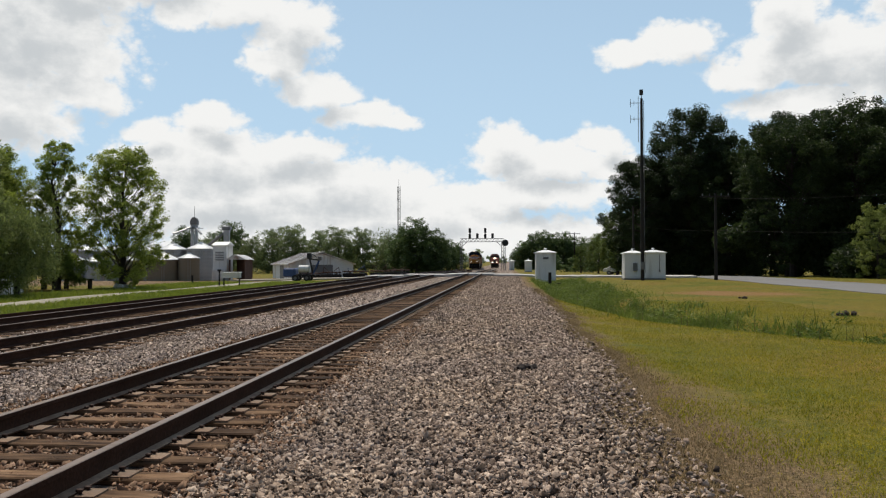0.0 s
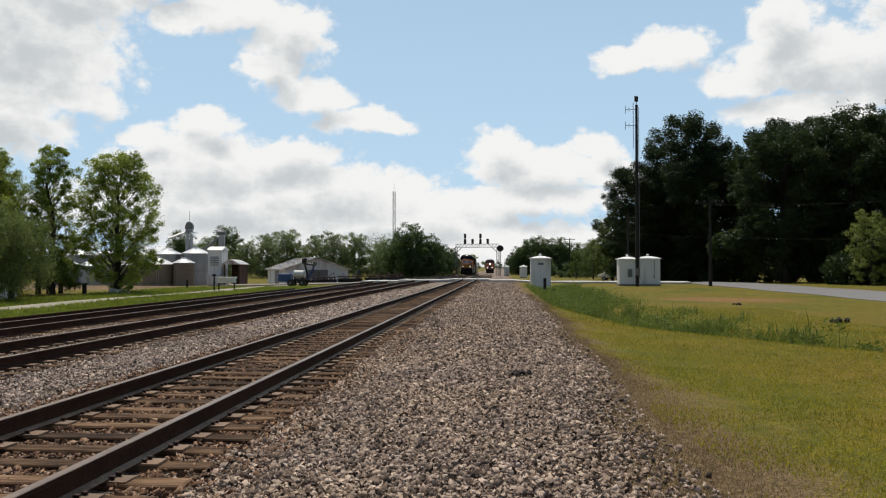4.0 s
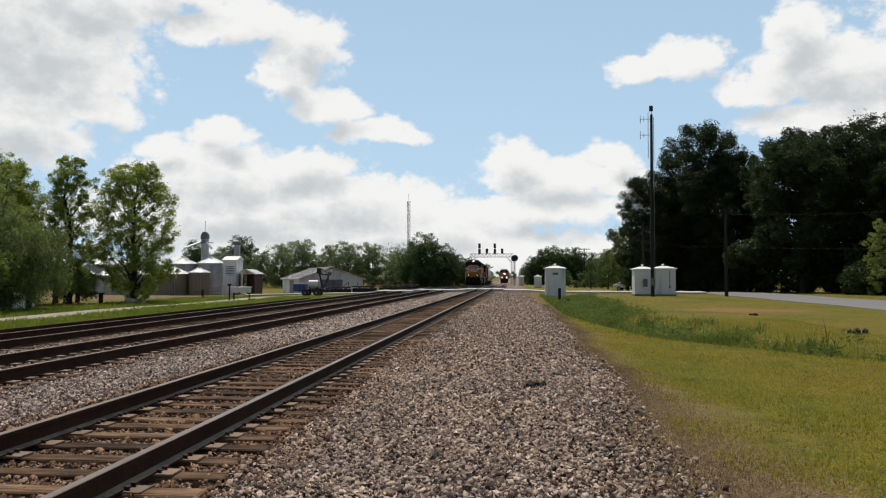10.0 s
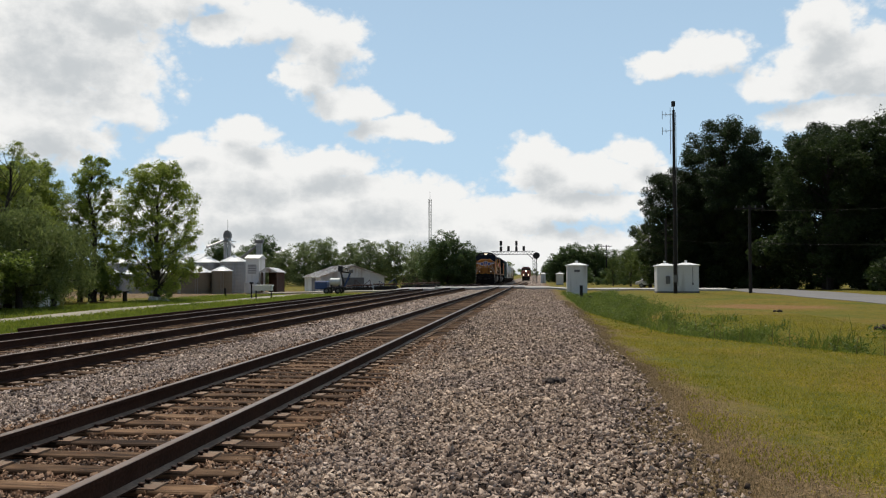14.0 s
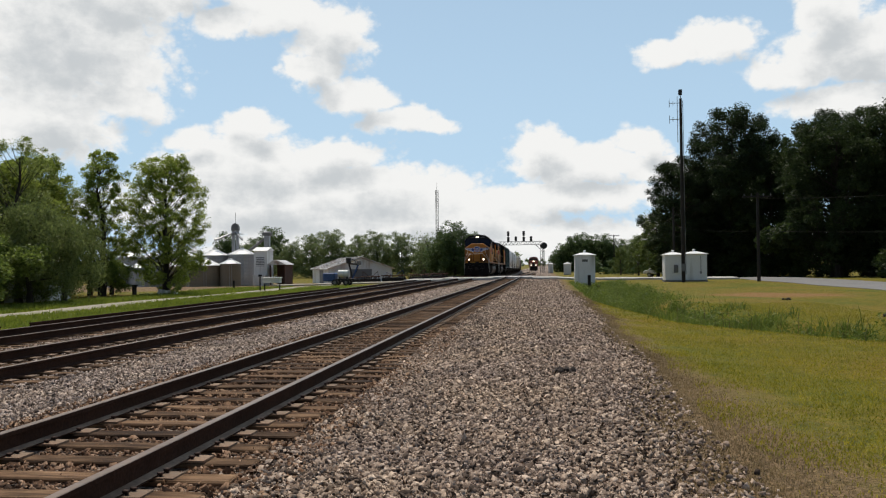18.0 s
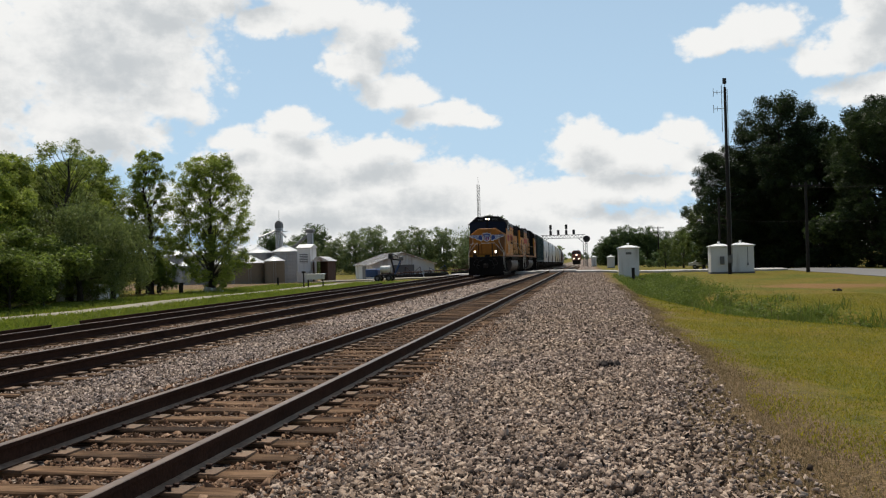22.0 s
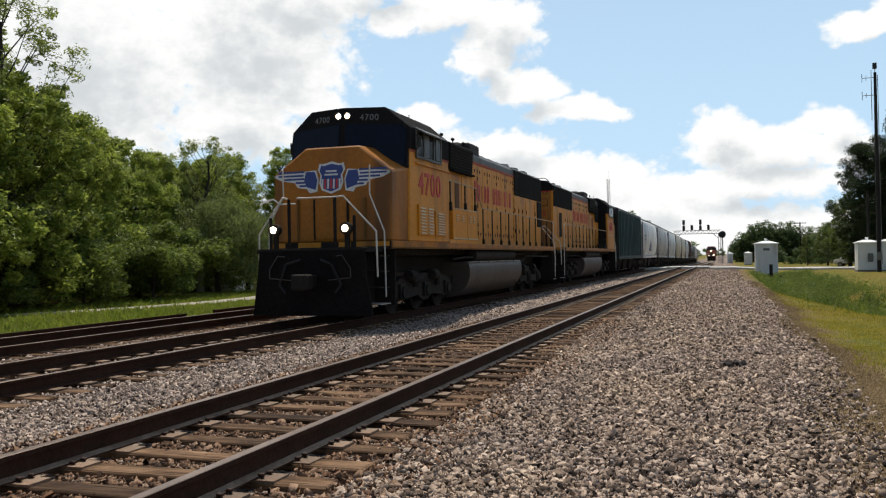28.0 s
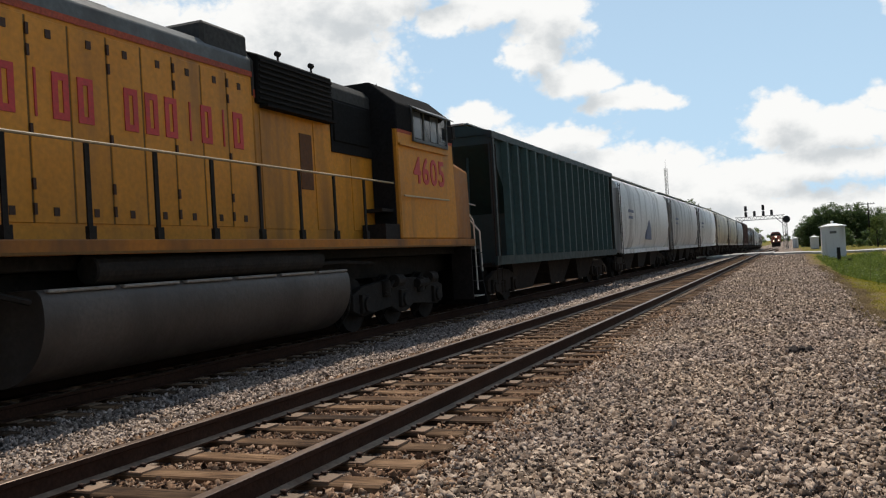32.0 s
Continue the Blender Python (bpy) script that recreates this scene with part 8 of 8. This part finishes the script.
def farm_implement(x, y, w, rz, label, seed):
    """A trailed harrow: a toolbar frame on two wheels, with gangs of discs under it and a drawbar."""
    rnd = random.Random(seed)
    t = thing("farm_implement", label, "farm machine", x, y, gz(x, y), rz, group="implements parked by the barn")
    part("frame", boxes((-w, w, -0.9, -0.78, 0.75, 0.9), (-w, w, 0.78, 0.9, 0.75, 0.9), (-w, -w + 0.12, -0.78, 0.78, 0.75, 0.9), (w - 0.12, w, -0.78, 0.78, 0.75, 0.9), (-0.06, 0.06, -2.4, 0.78, 0.76, 0.89)), RUST, t, bevel=0.015)
    for row, yy in enumerate((-0.6, 0.6)):
        n = int(w * 2 / 0.3)
        for k in range(n):
            px = -w + 0.2 + k * (2 * w - 0.4) / max(1, n - 1)
            bm = bmesh.new()
            tube(bm, (px - 0.012, yy, 0.30), (px + 0.012, yy + 0.05, 0.30), 0.30, n=14)
            tube(bm, (px, yy, 0.3), (px, yy + 0.2, 0.78), 0.03, n=5)
            part("disc", bm, SIGBLACK, t)
    for s in (-1, 1):
        bm = bmesh.new()
        tube(bm, (s * w * 0.5 - 0.1, 0, 0.38), (s * w * 0.5 + 0.1, 0, 0.38), 0.38, n=16)
        wh = part("wheel", bm, RUBBER, t)
        bm = bmesh.new()
        tube(bm, (s * w * 0.5 - 0.115, 0, 0.38), (s * w * 0.5 + 0.115, 0, 0.38), 0.19, n=12)
        part("rim", bm, GALV, wh)
        bm = bmesh.new()
        pipe(bm, [(s * w * 0.8, 0.8, 0.9), (s * w * 0.75, 0.3, 1.2 + rnd.uniform(0, 0.4)), (s * w * 0.2, 0.0, 0.9)], 0.04)
        part("lift_arm", bm, BLUEFARM if seed % 2 else RUST, t)


def notice_box():
    x, y = -21.0, 64.5
    z = gz(x, y)
    t = thing("hive_stand", "white box on a stand of dark posts in the grass", "stand")
    for px in (-0.6, 0.6):
        part("post", boxes((x + px - 0.04, x + px + 0.04, y - 0.04, y + 0.04, z - 0.2, 0.1)), POLEWOOD, t)
    part("box", boxes((x - 0.66, x + 0.66, y - 0.3, y + 0.3, 0.05, 0.42)), WHITE, t, bevel=0.02)
    part("lid", boxes((x - 0.72, x + 0.72, y - 0.36, y + 0.36, 0.42, 0.50)), ROOFWHITE, t, bevel=0.02)
    bm = bmesh.new()
    t2 = thing("marker_post", "thin dark marker post at the lane", "post")
    tube(bm, (-22.0, 64.6, z - 0.2), (-22.0, 64.6, z + 1.15), 0.06, n=6)
    tube(bm, (-22.0, 64.6, z + 1.15), (-22.0, 64.6, z + 1.3), 0.16, n=8)
    part("post", bm, POLEWOOD, t2)
    t3 = thing("marker_post", "short dark stake by the bins", "post")
    bm = bmesh.new()
    tube(bm, (-25.4, 68, gz(-25.4, 68) - 0.2), (-25.4, 68, gz(-25.4, 68) + 0.75), 0.09, n=6)
    part("post", bm, POLEWOOD, t3)


def bench():
    x, y = -29.8, 58.0
    z = gz(x, y)
    t = thing("picnic_bench", "dark bench under the tree", "bench")
    part("seat", boxes((x - 1.0, x + 1.0, y - 0.25, y + 0.25, z + 0.62, z + 0.70)), POLEWOOD, t)
    for px in (-0.85, 0.85):
        part("leg", boxes((x + px - 0.06, x + px + 0.06, y - 0.22, y + 0.22, z - 0.1, z + 0.62)), POLEWOOD, t)
    t = thing("tarpaulin", "crumpled pale tarpaulin lying in the grass", "tarpaulin")
    bm = bmesh.new()
    rnd = random.Random(4)
    for k in range(7):
        cx, cy = -27.3 + k * 0.2, 58.6 + rnd.uniform(-0.2, 0.2)
        r = rnd.uniform(0.25, 0.4)
        tube(bm, (cx, cy, z - 0.05), (cx + 0.05, cy, z + 0.12 + 0.22 * (1 - k / 7)), r, r * 0.4, n=7)
    part("cloth", bm, WHITE, t)


def small_shed():
    t = thing("small_shed", "small pale grey metal shed among the trees", "shed")
    x, y = -29.9, 46.8
    z = gz(x, y)
    part("wall", boxes((x - 1.4, x + 1.4, y, y + 2.2, z - 0.1, z + 2.0)), BARN, t)
    bm = bmesh.new()
    extrude_x(bm, [(y - 0.2, z + 2.0), (y + 2.4, z + 2.0), (y + 1.1, z + 2.6)], x - 1.6, x + 1.6)
    part("roof", bm, BARNROOF, t)
    for k in range(9):
        px = x - 1.3 + k * 0.325
        part("wall_rib", boxes((px - 0.025, px + 0.025, y - 0.02, y, z, z + 1.98)), BARN, t)


def shaded_house():
    x, y = 41.0, 97.0
    z = gz(x, y)
    t = thing("house", "low dim house in the shade of the grove", "house")
    part("wall", boxes((x - 4.5, x + 4.5, y, y + 7, z - 0.2, z + 2.6)), BRICKDIM, t)
    bm = bmesh.new()
    extrude_x(bm, [(y - 0.6, z + 2.5), (y + 7.6, z + 2.5), (y + 3.5, z + 4.3)], x - 5, x + 5)
    part("roof", bm, ROOFDIM, t)
    part("garage_door", boxes((x - 3.9, x - 1.2, y - 0.04, y, z, z + 2.1)), GALV, t)
    for px in (0.6, 2.8):
        w = part("window", boxes((px + x - 0.5, px + x + 0.5, y - 0.05, y, z + 0.9, z + 2.0)), DARKWIN, t)
        part("sill", boxes((px + x - 0.6, px + x + 0.6, y - 0.1, y, z + 0.82, z + 0.9)), WHITE, w)


BRICKDIM = material("house_wall", (0.13, 0.115, 0.10), 0.9, vary=0.2, scale=1, fine=14)
ROOFDIM = material("house_shingles", (0.05, 0.047, 0.045), 0.9, vary=0.2, scale=1, fine=14)


def parked_car(x, y, rz, mat, label):
    t = thing("parked_car", label, "car", x, y, gz(x, y), rz)
    bm = bmesh.new()
    prof = [(-2.2, 0.45), (-2.15, 0.80), (-1.2, 0.92), (-0.6, 1.40), (0.9, 1.42), (1.7, 0.98), (2.2, 0.90), (2.25, 0.45)]
    extrude_x(bm, prof, -0.85, 0.85)
    body = part("body", bm, mat, t, bevel=0.06)
    for s in (-1, 1):
        bm = bmesh.new()
        extrude_x(bm, [(-0.95, 0.97), (-0.52, 1.34), (0.82, 1.36), (1.4, 1.0)], *sorted((s * 0.852, s * 0.862)))
        part("side_glass", bm, DARKWIN, body)
        for y0 in (-1.35, 1.35):
            bm = bmesh.new()
            tube(bm, (s * 0.68, y0, 0.32), (s * 0.88, y0, 0.32), 0.32, n=16)
            w = part("wheel", bm, RUBBER, t)
            bm = bmesh.new()
            tube(bm, (s * 0.86, y0, 0.32), (s * 0.89, y0, 0.32), 0.18, n=10)
            part("rim", bm, STEEL, w)
    bm = bmesh.new()
    extrude_x(bm, [(-1.14, 0.94), (-0.62, 1.39), (-0.66, 1.41), (-1.20, 0.96)], -0.75, 0.75)
    part("windscreen", bm, DARKWIN, body)


elevator_leg()
dryer_house()
open_shed()
barn()
auger_machine()
for k, (x, y, w, rz) in enumerate(((-23.2, 112, 1.3, 10), (-20.2, 113, 1.5, -8), (-17.0, 114, 1.2, 20), (-26.0, 112.5, 1.0, 35), (-15.0, 117, 1.4, -15))):
    farm_implement(x, y, w, rz, "dark rusty disc harrow parked in front of the barn" if k % 2 else "dark trailed farm implement parked in front of the barn", k)
notice_box()
bench()
small_shed()
shaded_house()
parked_car(16.3, 128.0, 70, WHITE, "white car parked beyond the crossing")
parked_car(19.5, 126.0, 80, BLACK, "dark car parked beyond the crossing")


def clod(x, y, s, label, seed):
    rnd = random.Random(seed)
    t = thing("dirt_clod", label, "clod")
    z = gz(x, y)
    for k in range(6):
        bm = bmesh.new()
        px, py = x + rnd.uniform(-1, 1) * s, y + rnd.uniform(-0.5, 0.5) * s
        r = s * rnd.uniform(0.22, 0.5)
        m = bmesh.ops.create_icosphere(bm, subdivisions=1, radius=r, matrix=Matrix.Translation((px, py, z + r * 0.55)))
        for v in m["verts"]:
            v.co += Vector((rnd.uniform(-1, 1), rnd.uniform(-1, 1), rnd.uniform(-1, 0.6))) * r * 0.25
        part("lump", bm, SOIL, t)


clod(0.42, 12.4, 0.15, "small dark clod lying on the ballast", 1)
clod(10.6, 27.7, 0.27, "dark lump of earth in the mown field", 2)
clod(10.6, 39.7, 0.20, "low dark mound in the mown field", 3)


def rail_pile():
    """Old rails left lying along the siding, and a pale board between them."""
    for y0, y1, x in ((13.5, 21.6, -14.45), (23.2, 60.0, -14.6)):
        t = thing("loose_rail", "old rusty rail lying on the ground beside the siding", "rail", group="loose rails")
        bm = bmesh.new()
        extrude_y(bm, [(x - 0.07, -0.40), (x + 0.07, -0.40), (x + 0.07, -0.385), (x + 0.012, -0.37), (x + 0.012, -0.27), (x + 0.036, -0.255), (x + 0.036, -0.22), (x - 0.036, -0.22), (x - 0.036, -0.255), (x - 0.012, -0.27), (x - 0.012, -0.37), (x - 0.07, -0.385)], y0, y1)
        part("rail", bm, RAILSIDE, t)


rail_pile()

# ---- what moves: the freight train rolls in along the second track ----
TRAIN_Y = [(0, 245.0), (3, 222.4), (6, 199.0), (9, 175.4), (13, 143.9), (16, 120.0), (19, 95.9), (21, 79.5), (23, 62.9), (25.5, 41.4), (27, 27.6), (28, 18.4), (28.5, 13.7), (29.5, 3.95), (30, -1.0), (31, -10.75), (32, -20.5)]


def motions():
    for car, off, turned in CARS:
        rows = []
        for s, y in TRAIN_Y:
            x, z = track_at(2, y + off)
            x2, z2 = track_at(2, y + off + 10)
            yaw = -math.degrees(math.atan2(x2 - x, 10))
            rows.append((s, pose(x, y + off, z, math.degrees(math.atan2(z2 - z, 10)) * (-1 if turned else 1), 0, yaw + (180 if turned else 0))))
        walk(car, rows)
    # the wheels of the leading vehicles turn as they roll
    turning = {lead_loco: 1, rear_loco: -1, KINDS["green"]: 1, KINDS["white"]: 1, KINDS["grey"]: 1, KINDS["pale"]: 1}
    secs, along = np.array([r[0] for r in TRAIN_Y], float), np.array([r[1] for r in TRAIN_Y], float)
    for ob, y, r in AXLES:
        if ob.parent not in turning:
            continue
        turn = 72.0
        n = int(math.degrees((along[0] - along[-1]) / r) / turn) + 1
        dist = np.linspace(0, along[0] - along[-1], n + 1)
        times = np.interp(dist, along[0] - along, secs)
        walk(ob, [(float(t), pose(0, y, r, turning[ob.parent] * math.degrees(d / r))) for t, d in zip(times, dist)])


motions()
